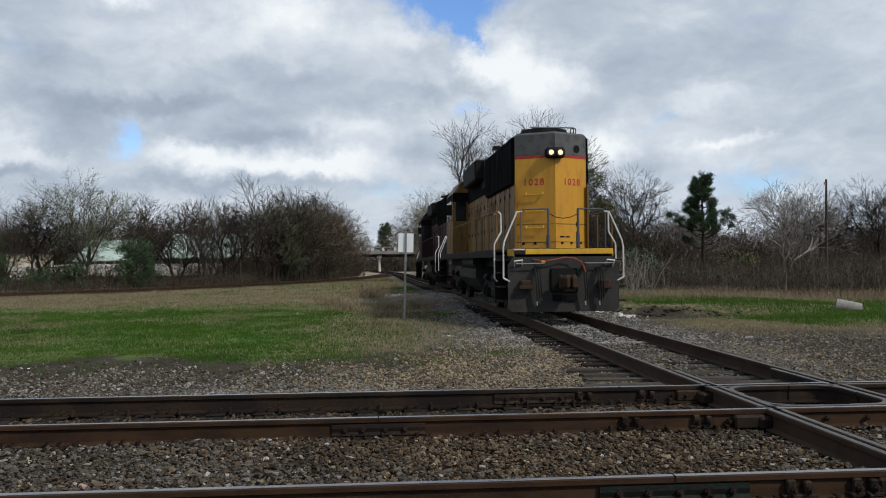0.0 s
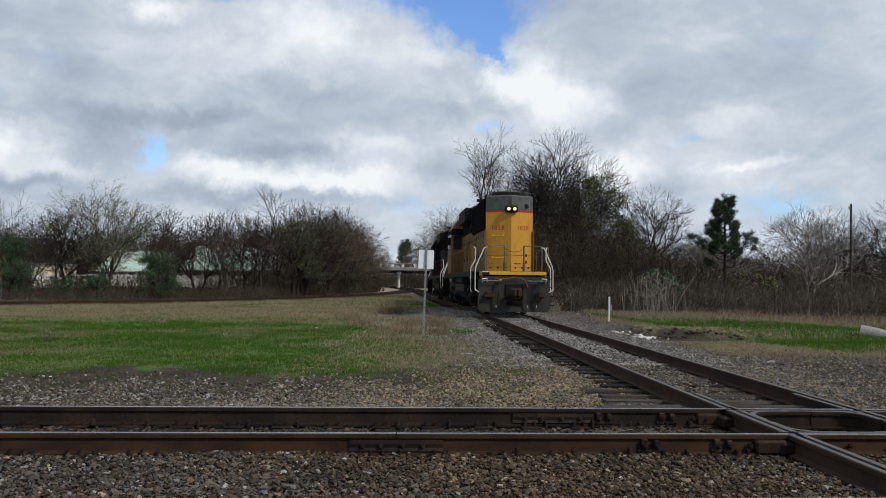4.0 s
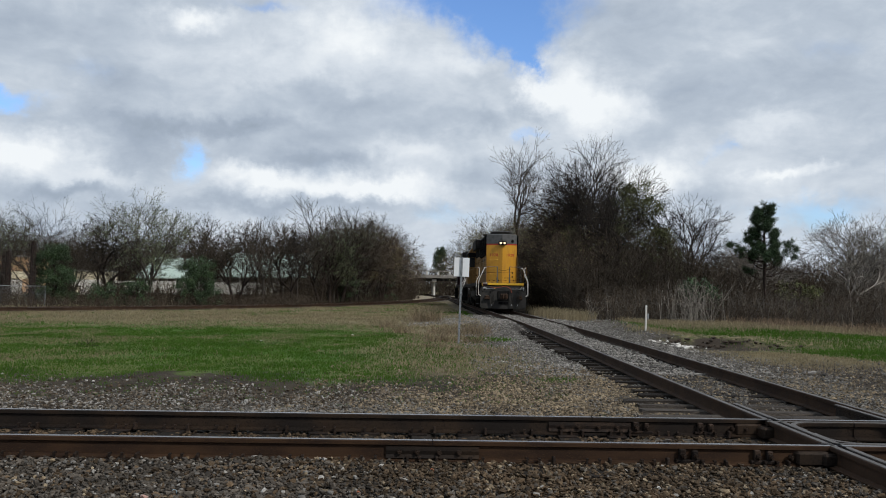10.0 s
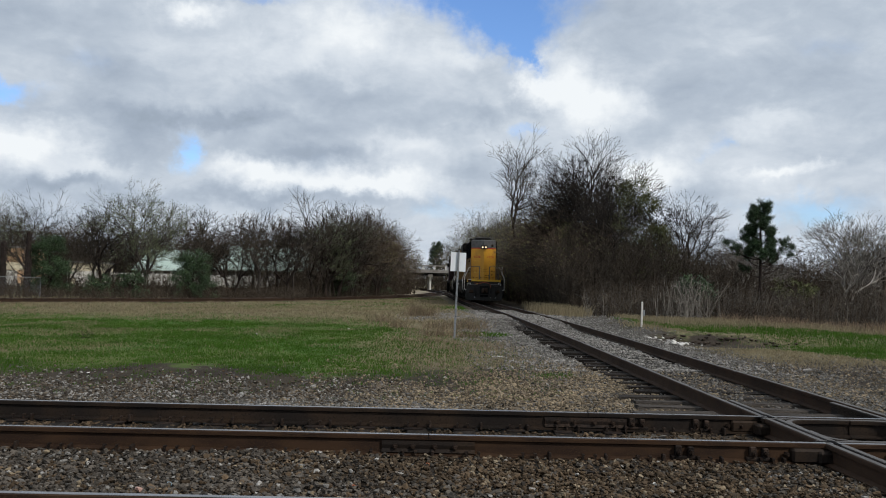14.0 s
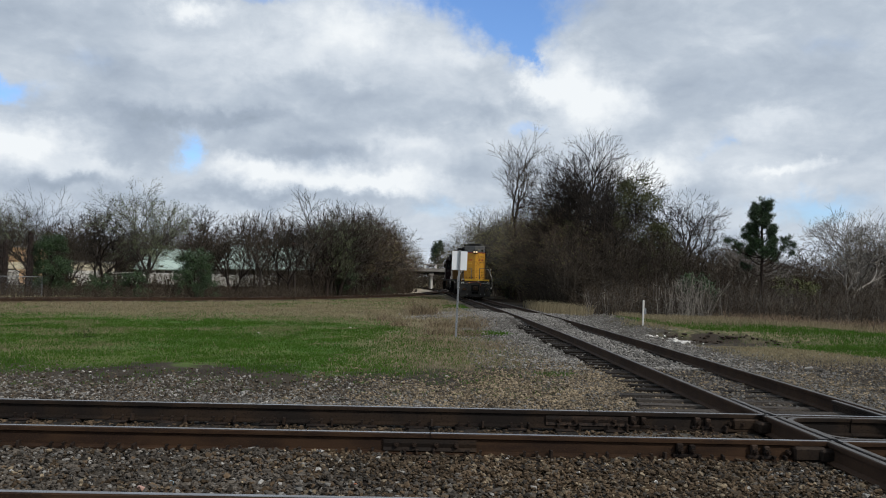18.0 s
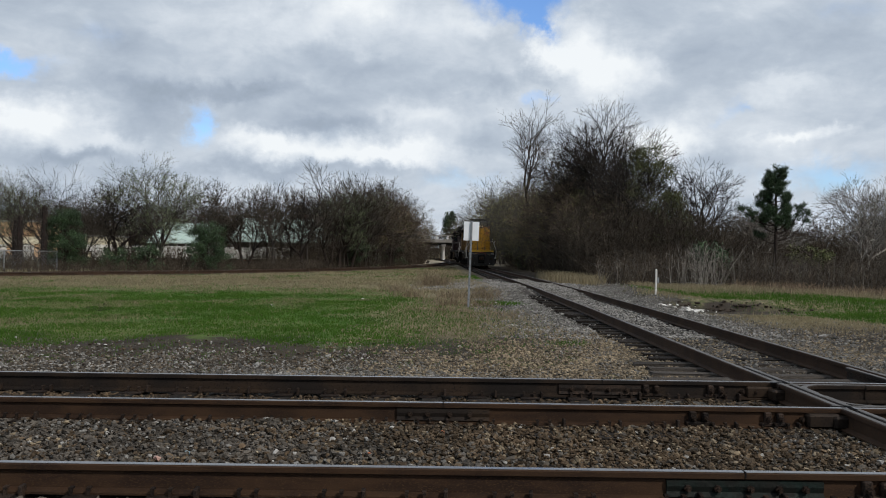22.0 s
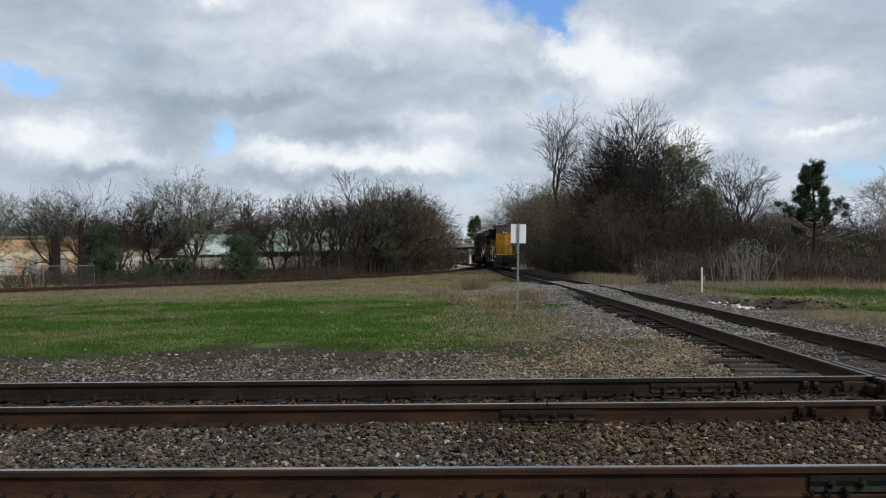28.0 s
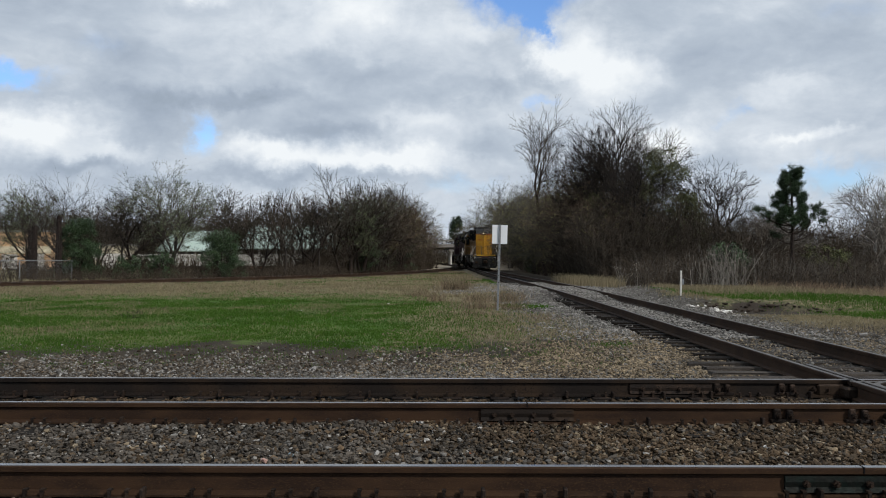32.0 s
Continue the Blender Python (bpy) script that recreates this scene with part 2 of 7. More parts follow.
M = {
    "rail": surface("rusty_rail_steel", ((0.056, 0.031, 0.018), (0.029, 0.017, 0.012), (0.084, 0.049, 0.026)), 2.2, 0.75, 0.15, 0.12, 60, stretch=(1, 1, 3), spec=0.12),
    "rail_brown": surface("dark_brown_rail_steel", ((0.057, 0.035, 0.023), (0.034, 0.022, 0.016), (0.092, 0.054, 0.034)), 2.2, 0.78, 0.1, 0.12, 60, spec=0.12),
    "rail_dark": surface("greasy_rail_steel", ((0.020, 0.016, 0.014), (0.042, 0.028, 0.019), (0.014, 0.011, 0.010)), 1.6, 0.62, 0.2, 0.12, 50, spec=0.12),
    "rail_top": surface("polished_rail_head", ((0.36, 0.35, 0.35), (0.24, 0.22, 0.21), (0.42, 0.41, 0.41)), 1.2, 0.3, 0.9, 0.03, 9, stretch=(0.3, 0.3, 1)),
    "rail_worn": surface("dull_rail_head", ((0.13, 0.115, 0.1), (0.09, 0.075, 0.062), (0.2, 0.18, 0.16)), 3.0, 0.5, 0.6, 0.1, 70),
    "tie": surface("creosoted_timber", ((0.02, 0.017, 0.014), (0.038, 0.031, 0.026), (0.011, 0.009, 0.009)), 1.5, 0.9, 0.0, 0.8, 22, stretch=(1, 7, 7), piece=0.35, spec=0.12),
    "tie_grey": surface("weathered_grey_timber", ((0.093, 0.081, 0.07), (0.055, 0.048, 0.043), (0.025, 0.022, 0.02)), 1.5, 0.92, 0.0, 0.9, 20, stretch=(1, 8, 8), piece=0.35, spec=0.12),
    "iron": surface("dark_rusty_iron", ((0.024, 0.019, 0.017), (0.051, 0.034, 0.025), (0.015, 0.014, 0.013)), 9.0, 0.7, 0.3, 0.4, 60, piece=0.3, spec=0.12),
    "bar_green": surface("green_painted_joint_bar", ((0.011, 0.021, 0.018), (0.015, 0.015, 0.013), (0.007, 0.01, 0.009)), 5.0, 0.6, 0.1, 0.3, 40, spec=0.12),
    "stone": surface("crushed_ballast_stone", ((0.101, 0.088, 0.074), (0.056, 0.049, 0.041), (0.145, 0.126, 0.106)), 1.1, 0.9, 0.0, 0.5, 45, island=True, spec=0.12),
    "stone_brown": surface("brown_ballast_stone", ((0.099, 0.069, 0.043), (0.056, 0.041, 0.027), (0.141, 0.105, 0.071)), 1.1, 0.9, 0.0, 0.5, 45, island=True, spec=0.12),
    "stone_dusty": surface("dusty_brown_stone", ((0.13, 0.11, 0.085), (0.075, 0.062, 0.048), (0.17, 0.145, 0.115)), 1.2, 0.9, 0.0, 0.5, 45, island=True, spec=0.12),
    "stone_pale": surface("pale_gravel", ((0.165, 0.157, 0.144), (0.1, 0.093, 0.083), (0.23, 0.22, 0.203)), 1.3, 0.9, 0.0, 0.5, 45, island=True, spec=0.12),
    "stone_tan": surface("tan_gravel", ((0.247, 0.195, 0.130), (0.150, 0.120, 0.086), (0.325, 0.273, 0.195)), 1.1, 0.9, 0.0, 0.5, 45, island=True, spec=0.12),
    "stone_lane": surface("grey_white_gravel", ((0.265, 0.253, 0.236), (0.161, 0.152, 0.138), (0.356, 0.345, 0.322)), 1.3, 0.9, 0.0, 0.5, 45, island=True, spec=0.12),
    "blade": surface("fresh_grass_blades", ((0.077, 0.167, 0.022), (0.059, 0.137, 0.018), (0.111, 0.176, 0.033)), 0.35, 0.85, 0.0, 0.0, 3.0, island=True, piece=0.16, spec=0.1, up=True),
    "dry_blade": surface("dry_grass_blades", ((0.343, 0.285, 0.177), (0.251, 0.211, 0.132), (0.411, 0.354, 0.24)), 0.5, 0.85, 0.0, 0.0, 3.0, island=True, piece=0.25, spec=0.1, up=True),
    "red_weed": surface("dry_reddish_weeds", ((0.2, 0.138, 0.09), (0.24, 0.18, 0.12), (0.14, 0.096, 0.064)), 0.7, 0.9, 0.0, 0.0, 3.0, island=True),
    "bark": surface("grey_brown_bark", ((0.061, 0.052, 0.046), (0.04, 0.034, 0.03), (0.084, 0.073, 0.065)), 2.5, 0.92, 0.0, 0.6, 18, stretch=(3, 3, 1), spec=0.12),
    "bark_dark": surface("dark_bark", ((0.037, 0.027, 0.023), (0.022, 0.018, 0.017), (0.057, 0.044, 0.038)), 2.5, 0.92, 0.0, 0.6, 18, stretch=(3, 3, 1), spec=0.12),
    "bark_pale": surface("pale_sycamore_bark", ((0.449, 0.417, 0.374), (0.321, 0.289, 0.251), (0.535, 0.503, 0.460)), 2.0, 0.9, 0.0, 0.3, 14),
    "twig": surface("bare_twigs", ((0.068, 0.058, 0.046), (0.047, 0.039, 0.03), (0.092, 0.076, 0.062)), 0.6, 0.95, 0.0, 0.0, 5.0, island=True, spec=0.12),
    "twig_dark": surface("dark_bare_twigs", ((0.04, 0.034, 0.029), (0.025, 0.021, 0.02), (0.056, 0.048, 0.04)), 0.6, 0.95, 0.0, 0.0, 5.0, island=True, spec=0.12),
    "twig_brush": surface("grey_brown_brush_stems", ((0.069, 0.055, 0.041), (0.046, 0.036, 0.028), (0.109, 0.087, 0.063)), 0.4, 0.95, 0.0, 0.0, 4.0, island=True, spec=0.12),
    "twig_red": surface("reddish_bare_twigs", ((0.129, 0.096, 0.07), (0.086, 0.066, 0.048), (0.173, 0.129, 0.094)), 0.6, 0.95, 0.0, 0.0, 5.0, island=True, spec=0.12),
    "twig_pale": surface("pale_sycamore_twigs", ((0.211, 0.192, 0.167), (0.149, 0.133, 0.115), (0.26, 0.242, 0.217)), 0.6, 0.95, 0.0, 0.0, 5.0, island=True),
    "twig_sycamore": surface("sycamore_twigs", ((0.2, 0.18, 0.155), (0.13, 0.117, 0.1), (0.28, 0.26, 0.23)), 0.6, 0.95, 0.0, 0.0, 5.0, island=True),
    "twig_grey": surface("grey_dead_stems", ((0.101, 0.091, 0.079), (0.066, 0.059, 0.051), (0.136, 0.125, 0.109)), 0.6, 0.95, 0.0, 0.0, 5.0, island=True, spec=0.12),
    "bud": surface("yellow_green_buds", ((0.26, 0.252, 0.083), (0.186, 0.185, 0.065), (0.322, 0.285, 0.104)), 0.6, 0.8, 0.0, 0.0, 5.0, island=True),
    "bud_pale": surface("pale_spring_buds", ((0.196, 0.237, 0.121), (0.138, 0.169, 0.083), (0.241, 0.275, 0.154)), 0.6, 0.8, 0.0, 0.0, 5.0, island=True),
    "cone": surface("old_seed_clusters", ((0.11, 0.055, 0.04), (0.08, 0.045, 0.035)), 0.6, 0.85, 0.0, 0.0, 5.0, island=True),
    "needle": surface("pine_needles", ((0.026, 0.058, 0.019), (0.019, 0.042, 0.014), (0.04, 0.076, 0.026)), 0.7, 0.7, 0.0, 0.0, 5.0, island=True),
    "cedar": surface("cedar_foliage", ((0.103, 0.111, 0.049), (0.073, 0.083, 0.037), (0.145, 0.143, 0.064)), 0.5, 0.8, 0.0, 0.0, 5.0, island=True, spec=0.12),
    "ivy": surface("evergreen_leaves", ((0.032, 0.066, 0.022), (0.022, 0.045, 0.016), (0.055, 0.095, 0.03)), 0.6, 0.6, 0.0, 0.0, 5.0, island=True),
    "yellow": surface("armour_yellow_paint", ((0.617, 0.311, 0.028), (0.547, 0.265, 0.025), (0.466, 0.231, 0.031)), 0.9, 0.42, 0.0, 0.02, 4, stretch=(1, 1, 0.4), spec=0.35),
    # the yellow darkened: the flank's shade and its dirt both mixed into the colour
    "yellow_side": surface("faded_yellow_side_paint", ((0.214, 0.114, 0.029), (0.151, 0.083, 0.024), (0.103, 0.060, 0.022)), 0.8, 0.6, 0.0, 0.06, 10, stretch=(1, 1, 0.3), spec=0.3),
    "sill": surface("bright_yellow_sill_paint", ((0.706, 0.424, 0.030), (0.612, 0.353, 0.026), (0.471, 0.283, 0.035)), 1.5, 0.45, 0.0, 0.05, 16, spec=0.35),
    "grey": surface("harbor_grey_paint", ((0.098, 0.1, 0.102), (0.072, 0.075, 0.076), (0.06, 0.06, 0.062)), 1.2, 0.6, 0.0, 0.03, 5),
    "pilot": surface("dusty_grey_steel", ((0.046, 0.044, 0.043), (0.031, 0.031, 0.029), (0.056, 0.053, 0.048)), 2.2, 0.72, 0.0, 0.06, 9, spec=0.12),
    "under": surface("grimy_black_underframe", ((0.013, 0.012, 0.012), (0.008, 0.008, 0.008), (0.024, 0.022, 0.02)), 2.0, 0.75, 0.0, 0.25, 22, spec=0.12),
    "black": surface("black_grille_paint", ((0.007, 0.007, 0.008), (0.012, 0.012, 0.013)), 2.0, 0.9, 0.0, 0.1, 30, spec=0.03),
    "tank": surface("dusty_fuel_tank", ((0.045, 0.043, 0.041), (0.03, 0.029, 0.028), (0.02, 0.019, 0.018)), 1.3, 0.6, 0.0, 0.1, 16, spec=0.12),
    "red": surface("red_stripe_paint", ((0.42, 0.03, 0.018), (0.34, 0.026, 0.016)), 2.0, 0.5),
    "white_rail": surface("white_handrail_paint", ((0.770, 0.760, 0.728), (0.621, 0.599, 0.567), (0.428, 0.407, 0.374)), 3.0, 0.5, 0.0, 0.05, 40),
    "maroon": surface("dark_maroon_paint", ((0.036, 0.016, 0.02), (0.025, 0.014, 0.016), (0.056, 0.027, 0.029)), 1.0, 0.6, 0.0, 0.06, 14, spec=0.12),
    "hose": surface("black_rubber_hose", ((0.014, 0.014, 0.014), (0.03, 0.029, 0.028)), 6.0, 0.6, spec=0.12),
    "red_hose": surface("faded_red_cable", ((0.36, 0.07, 0.03), (0.26, 0.06, 0.03)), 6.0, 0.6),
    "rust": surface("rusty_coupler_steel", ((0.05, 0.03, 0.02), (0.03, 0.021, 0.016), (0.075, 0.046, 0.028)), 6.0, 0.8, 0.1, 0.4, 30, spec=0.12),
    "galv": surface("galvanised_post_steel", ((0.26, 0.28, 0.3), (0.19, 0.2, 0.21), (0.34, 0.36, 0.38)), 3.0, 0.5, 0.2, 0.1, 40),
    "sign": surface("bare_aluminium_sign", ((0.877, 0.909, 0.942), (0.813, 0.845, 0.888), (0.899, 0.920, 0.942)), 2.0, 0.55, 0.0, 0.02, 12),
    "white": surface("weathered_white_paint", ((0.770, 0.749, 0.706), (0.642, 0.621, 0.578), (0.482, 0.460, 0.428)), 2.5, 0.65, 0.0, 0.1, 26),
    "concrete": surface("weathered_concrete", ((0.315, 0.300, 0.277), (0.247, 0.232, 0.214), (0.188, 0.176, 0.161)), 0.8, 0.85, 0.0, 0.3, 12),
    "concrete_white": surface("pale_bridge_concrete", ((0.7, 0.69, 0.66), (0.58, 0.57, 0.54), (0.5, 0.49, 0.46)), 0.5, 0.8, 0.0, 0.2, 6),
    "roof_green": surface("pale_green_metal_roof", ((0.467, 0.584, 0.517), (0.417, 0.534, 0.467), (0.501, 0.601, 0.543)), 0.12, 0.6, 0.1, 0.05, 1.5),
    "bay_shade": surface("dark_shed_wall", ((0.06, 0.06, 0.058), (0.04, 0.04, 0.038)), 0.3, 0.8),
    "peach": surface("peach_painted_wall", ((0.72, 0.45, 0.25), (0.64, 0.4, 0.23), (0.78, 0.6, 0.42)), 0.3, 0.8, 0.0, 0.1, 3),
    "cream": surface("cream_painted_wall", ((0.75, 0.68, 0.5), (0.68, 0.6, 0.44)), 0.3, 0.8, 0.0, 0.1, 3),
    "glass": surface("dark_window_glass", ((0.012, 0.014, 0.016), (0.02, 0.022, 0.024)), 1.0, 0.1),
    "pole": surface("old_utility_pole_wood", ((0.05, 0.04, 0.034), (0.075, 0.062, 0.052), (0.03, 0.025, 0.022)), 2.0, 0.9, 0.0, 0.5, 20, stretch=(4, 4, 1)),
    "soil": surface("damp_dark_soil", ((0.06, 0.045, 0.034), (0.04, 0.032, 0.025), (0.085, 0.068, 0.052)), 2.0, 0.95, 0.0, 0.7, 20, spec=0.12),
    "lamp": glow("lit_headlight", (1.0, 0.72, 0.42), 0.8),
    "brick_red": surface("reddish_shed", ((0.3, 0.1, 0.06), (0.22, 0.08, 0.05)), 0.8, 0.8),
    "blue_stone": surface("pale_blue_stone", ((0.3, 0.42, 0.5), (0.24, 0.36, 0.44)), 3.0, 0.8),
    "pink_stone": surface("pinkish_stone", ((0.5, 0.3, 0.25), (0.42, 0.27, 0.22)), 3.0, 0.85),
    "orange_stone": surface("orange_stone", ((0.5, 0.16, 0.07), (0.42, 0.14, 0.07)), 3.0, 0.85),
}


def ground_material():
    m = bpy.data.materials.new("railway_ground")
    m.use_nodes = True
    tree = m.node_tree
    shader = tree.nodes["Principled BSDF"]
    co = tree.nodes.new("ShaderNodeTexCoord").outputs["Object"]
    sep = tree.nodes.new("ShaderNodeSeparateXYZ")
    tree.links.new(co, sep.inputs[0])
    x, y = sep.outputs[0], sep.outputs[1]
    wide, mid, small, tiny = (fbm(tree, co, s, d).outputs[0] for s, d in ((0.16, 4.0), (0.9, 4.0), (6.0, 4.0), (34.0, 3.0)))
    sway = mth(tree, "MULTIPLY", mth(tree, "SUBTRACT", mid, 0.5), 5.0)
    yy, xx = mth(tree, "ADD", y, sway), mth(tree, "ADD", x, mth(tree, "MULTIPLY", sway, 0.8))
    # base coloured dark to stand in for the shade between the stones
    gravel = blend(tree, span(tree, small, 0.35, 0.65), (0.042, 0.033, 0.025), (0.022, 0.017, 0.013))
    gravel = blend(tree, span(tree, tiny, 0.55, 0.75), gravel, (0.15, 0.13, 0.105))
    soil = blend(tree, span(tree, mid, 0.35, 0.65), (0.028, 0.021, 0.015), (0.048, 0.038, 0.025))
    dry = blend(tree, span(tree, small, 0.35, 0.7), (0.23, 0.19, 0.115), (0.15, 0.132, 0.068))
    green = blend(tree, span(tree, mid, 0.3, 0.7), (0.05, 0.112, 0.013), (0.072, 0.128, 0.018))
    green = blend(tree, span(tree, wide, 0.42, 0.62), green, (0.1, 0.118, 0.034))
    out = blend(tree, span(tree, yy, 10.2, 12.2), gravel, soil)
    lawn = mth(tree, "MULTIPLY", span(tree, yy, 13.0, 15.2), span(tree, xx, 0.6, -1.6))
    bay = mth(tree, "ADD", mth(tree, "POWER", mth(tree, "MULTIPLY", mth(tree, "ADD", x, 4.2), 0.5), 2.0), mth(tree, "POWER", mth(tree, "MULTIPLY", mth(tree, "SUBTRACT", yy, 12.4), 0.45), 2.0))
    lawn = mth(tree, "MULTIPLY", lawn, span(tree, bay, 1.1, 2.2))
    out = blend(tree, lawn, out, green)
    far_dry = mth(tree, "MULTIPLY", span(tree, yy, 29.0, 36.0), span(tree, xx, 3.2, 1.0))
    out = blend(tree, mth(tree, "MULTIPLY", far_dry, 0.85), out, dry)
    near_sign = mth(tree, "MULTIPLY", mth(tree, "MULTIPLY", span(tree, xx, -2.2, -0.6), span(tree, xx, 2.2, 1.0)), span(tree, yy, 14.0, 16.5))
    out = blend(tree, mth(tree, "MULTIPLY", near_sign, 0.75), out, dry)
    right = mth(tree, "MULTIPLY", span(tree, xx, 7.0, 8.6), span(tree, yy, 17.0, 20.0))
    out = blend(tree, right, out, blend(tree, mth(tree, "MULTIPLY", span(tree, yy, 19.0, 23.0), span(tree, small, 0.3, 0.62)), dry, blend(tree, 0.5, green, soil)))
    cut = mth(tree, "MULTIPLY", mth(tree, "MULTIPLY", span(tree, yy, 23.0, 24.2), span(tree, yy, 26.0, 24.8)), mth(tree, "MULTIPLY", span(tree, x, 6.3, 7.0), span(tree, x, 12.0, 9.5)))
    out = blend(tree, cut, out, (0.038, 0.029, 0.021))
    wood = mth(tree, "MULTIPLY", span(tree, xx, 6.4, 8.0), span(tree, yy, 30.0, 35.0))
    out = blend(tree, wood, out, blend(tree, small, (0.059, 0.046, 0.034), (0.101, 0.08, 0.055)))
    bed = mth(tree, "MULTIPLY", mth(tree, "MULTIPLY", span(tree, xx, 1.6, 2.6), span(tree, xx, 7.6, 6.6)), span(tree, yy, 50.0, 44.0))
    out = blend(tree, bed, out, blend(tree, span(tree, tiny, 0.4, 0.7), (0.06, 0.053, 0.044), (0.15, 0.14, 0.125)))
    between = mth(tree, "MULTIPLY", mth(tree, "MULTIPLY", span(tree, x, 3.0, 3.25), span(tree, x, 6.2, 5.95)), span(tree, y, 36.0, 33.0))
    out = blend(tree, mth(tree, "MULTIPLY", between, 0.8), out, (0.034, 0.027, 0.022))
    # pale dirt by the bridge, with the sun on it painted into the colour
    clear = mth(tree, "MULTIPLY", mth(tree, "MULTIPLY", span(tree, yy, 98.0, 106.0), span(tree, yy, 160.0, 150.0)), mth(tree, "MULTIPLY", span(tree, x, -9.0, -6.0), span(tree, x, 9.0, 5.0)))
    out = blend(tree, clear, out, blend(tree, small, (0.42, 0.36, 0.27), (0.3, 0.26, 0.19)))
    out = blend(tree, 1.0, out, (0.88, 0.88, 0.88), "MULTIPLY")
    tree.links.new(out, shader.inputs["Base Color"])
    shader.inputs["Roughness"].default_value = 0.95
    shader.inputs["Specular IOR Level"].default_value = 0.2
    b = tree.nodes.new("ShaderNodeBump")
    b.inputs["Strength"].default_value, b.inputs["Distance"].default_value = 0.8, 0.03
    tree.links.new(tiny, b.inputs["Height"])
    tree.links.new(b.outputs[0], shader.inputs["Normal"])
    return m


M["ground"] = ground_material()

# ---- building helpers ----
def place_mesh(name, verts, faces, material, parent=None, label="", smooth=False):
    me = bpy.data.meshes.new(name)
    me.from_pydata([tuple(v) for v in verts] if not isinstance(verts, np.ndarray) else verts.tolist(), [], faces if not isinstance(faces, np.ndarray) else faces.tolist())
    me.materials.append(material)
    if smooth:
        me.polygons.foreach_set("use_smooth", [True] * len(me.polygons))
    me.update()
    ob = new(name, me)
    if parent is not None:
        ob.parent = parent
    if label:
        ob["label"] = label
    return ob


def part(name, bm, material, parent=None, label="", at=None):
    """Links a bmesh as one mesh object, under a thing or a part."""
    me = bpy.data.meshes.new(name)
    bm.to_mesh(me)
    bm.free()
    me.materials.append(material)
    ob = new(name, me)
    if parent is not None:
        ob.parent = parent
    if at is not None:
        ob.matrix_basis = at
    if label:
        ob["label"] = label
    return ob


def again(ob, at, parent):
    """Another piece on the same mesh."""
    o = new(ob.name.split(".")[0], ob.data)
    o.parent, o.matrix_basis = parent, at
    return o


def thing(name, at, label, category, group="", kind=""):
    ob = new(name)
    ob.empty_display_size = 0.2
    ob.matrix_basis = at
    return tagged(ob, label, category, group, kind)


def box(bm, cx, cy, cz, sx, sy, sz, bevel=0.0, turn=None):
    m = Matrix.Translation((cx, cy, cz))
    if turn is not None:
        m = m @ turn
    r = bmesh.ops.create_cube(bm, size=1.0, matrix=m @ Matrix.Diagonal((sx, sy, sz, 1)))
    if bevel:
        edges = list({e for v in r["verts"] for e in v.link_edges})
        bmesh.ops.bevel(bm, geom=edges, offset=bevel, segments=1, affect="EDGES", profile=0.5)
    return bm


def rod(bm, p0, p1, r0, r1=None, sides=8, caps=True):
    p0, p1 = Vector(p0), Vector(p1)
    d = p1 - p0
    turn = d.to_track_quat("Z", "Y").to_matrix().to_4x4()
    bmesh.ops.create_cone(bm, cap_ends=caps, segments=sides, radius1=r0, radius2=r0 if r1 is None else r1, depth=d.length,
                          matrix=Matrix.Translation((p0 + p1) / 2) @ turn)
    return bm


def pipe(bm, points, r, sides=6):
    for a, b in zip(points, points[1:]):
        rod(bm, a, b, r, sides=sides)
    for p in points[1:-1]:
        bmesh.ops.create_icosphere(bm, subdivisions=1, radius=r * 1.02, matrix=Matrix.Translation(p))
    return bm


def prism(bm, outline, y0, y1, axis="y"):
    """A closed outline in x and z drawn out along y (or, axis x: an outline in y and z along x)."""
    def at(p, d):
        return (p[0], d, p[1]) if axis == "y" else (d, p[0], p[1])
    a = [bm.verts.new(at(p, y0)) for p in outline]
    b = [bm.verts.new(at(p, y1)) for p in outline]
    n = len(outline)
    for i in range(n):
        bm.faces.new((a[i], a[(i + 1) % n], b[(i + 1) % n], b[i]))
    bm.faces.new(a[::-1])
    bm.faces.new(b)
    bmesh.ops.recalc_face_normals(bm, faces=bm.faces[:])
    return bm


rng = np.random.default_rng(7)


# ---- the lie of the land ----
def smooth(v, lo, hi):
    t = np.clip((np.asarray(v, float) - lo) / (hi - lo), 0, 1)
    return t * t * (3 - 2 * t)


def lane_x(y):
    """The middle of the crossing track, which runs away from the camera."""
    y = np.asarray(y, float)
    return 4.6 - 0.0098 * np.maximum(y - 20, 0) - np.maximum(y - 88, 0) ** 2 / 1160


def lane_z(y):
    return -0.32 * smooth(y, 26, 92)


FAR = np.array([(-70, 4.0), (-46, 20.0), (-34, 29.5), (-24.5, 40.0), (-17.5, 47.5), (-12.4, 54.5), (-7.6, 66.0), (-3.6, 82.0), (0.2, 103.0), (1.9, 118.0), (2.2, 126.0), (1.9, 131.0)])


def far_line():
    """Points every half metre along the curved track in the distance."""
    seg = np.hypot(*np.diff(FAR, axis=0).T)
    s = np.r_[0, np.cumsum(seg)]
    fine = np.arange(0, s[-1], 0.25)
    x, y = np.interp(fine, s, FAR[:, 0]), np.interp(fine, s, FAR[:, 1])
    k = np.ones(41) / 41
    pad = lambda v: np.r_[v[0] + (v[1] - v[0]) * np.arange(-20, 0), v, v[-1] + (v[-1] - v[-2]) * np.arange(1, 21)]
    x, y = np.convolve(pad(x), k, "valid"), np.convolve(pad(y), k, "valid")
    return np.stack([x, y], 1)[::2]


FAR_LINE = far_line()


def far_z(y):
    return -0.08 - 0.26 * smooth(y, 40, 100)


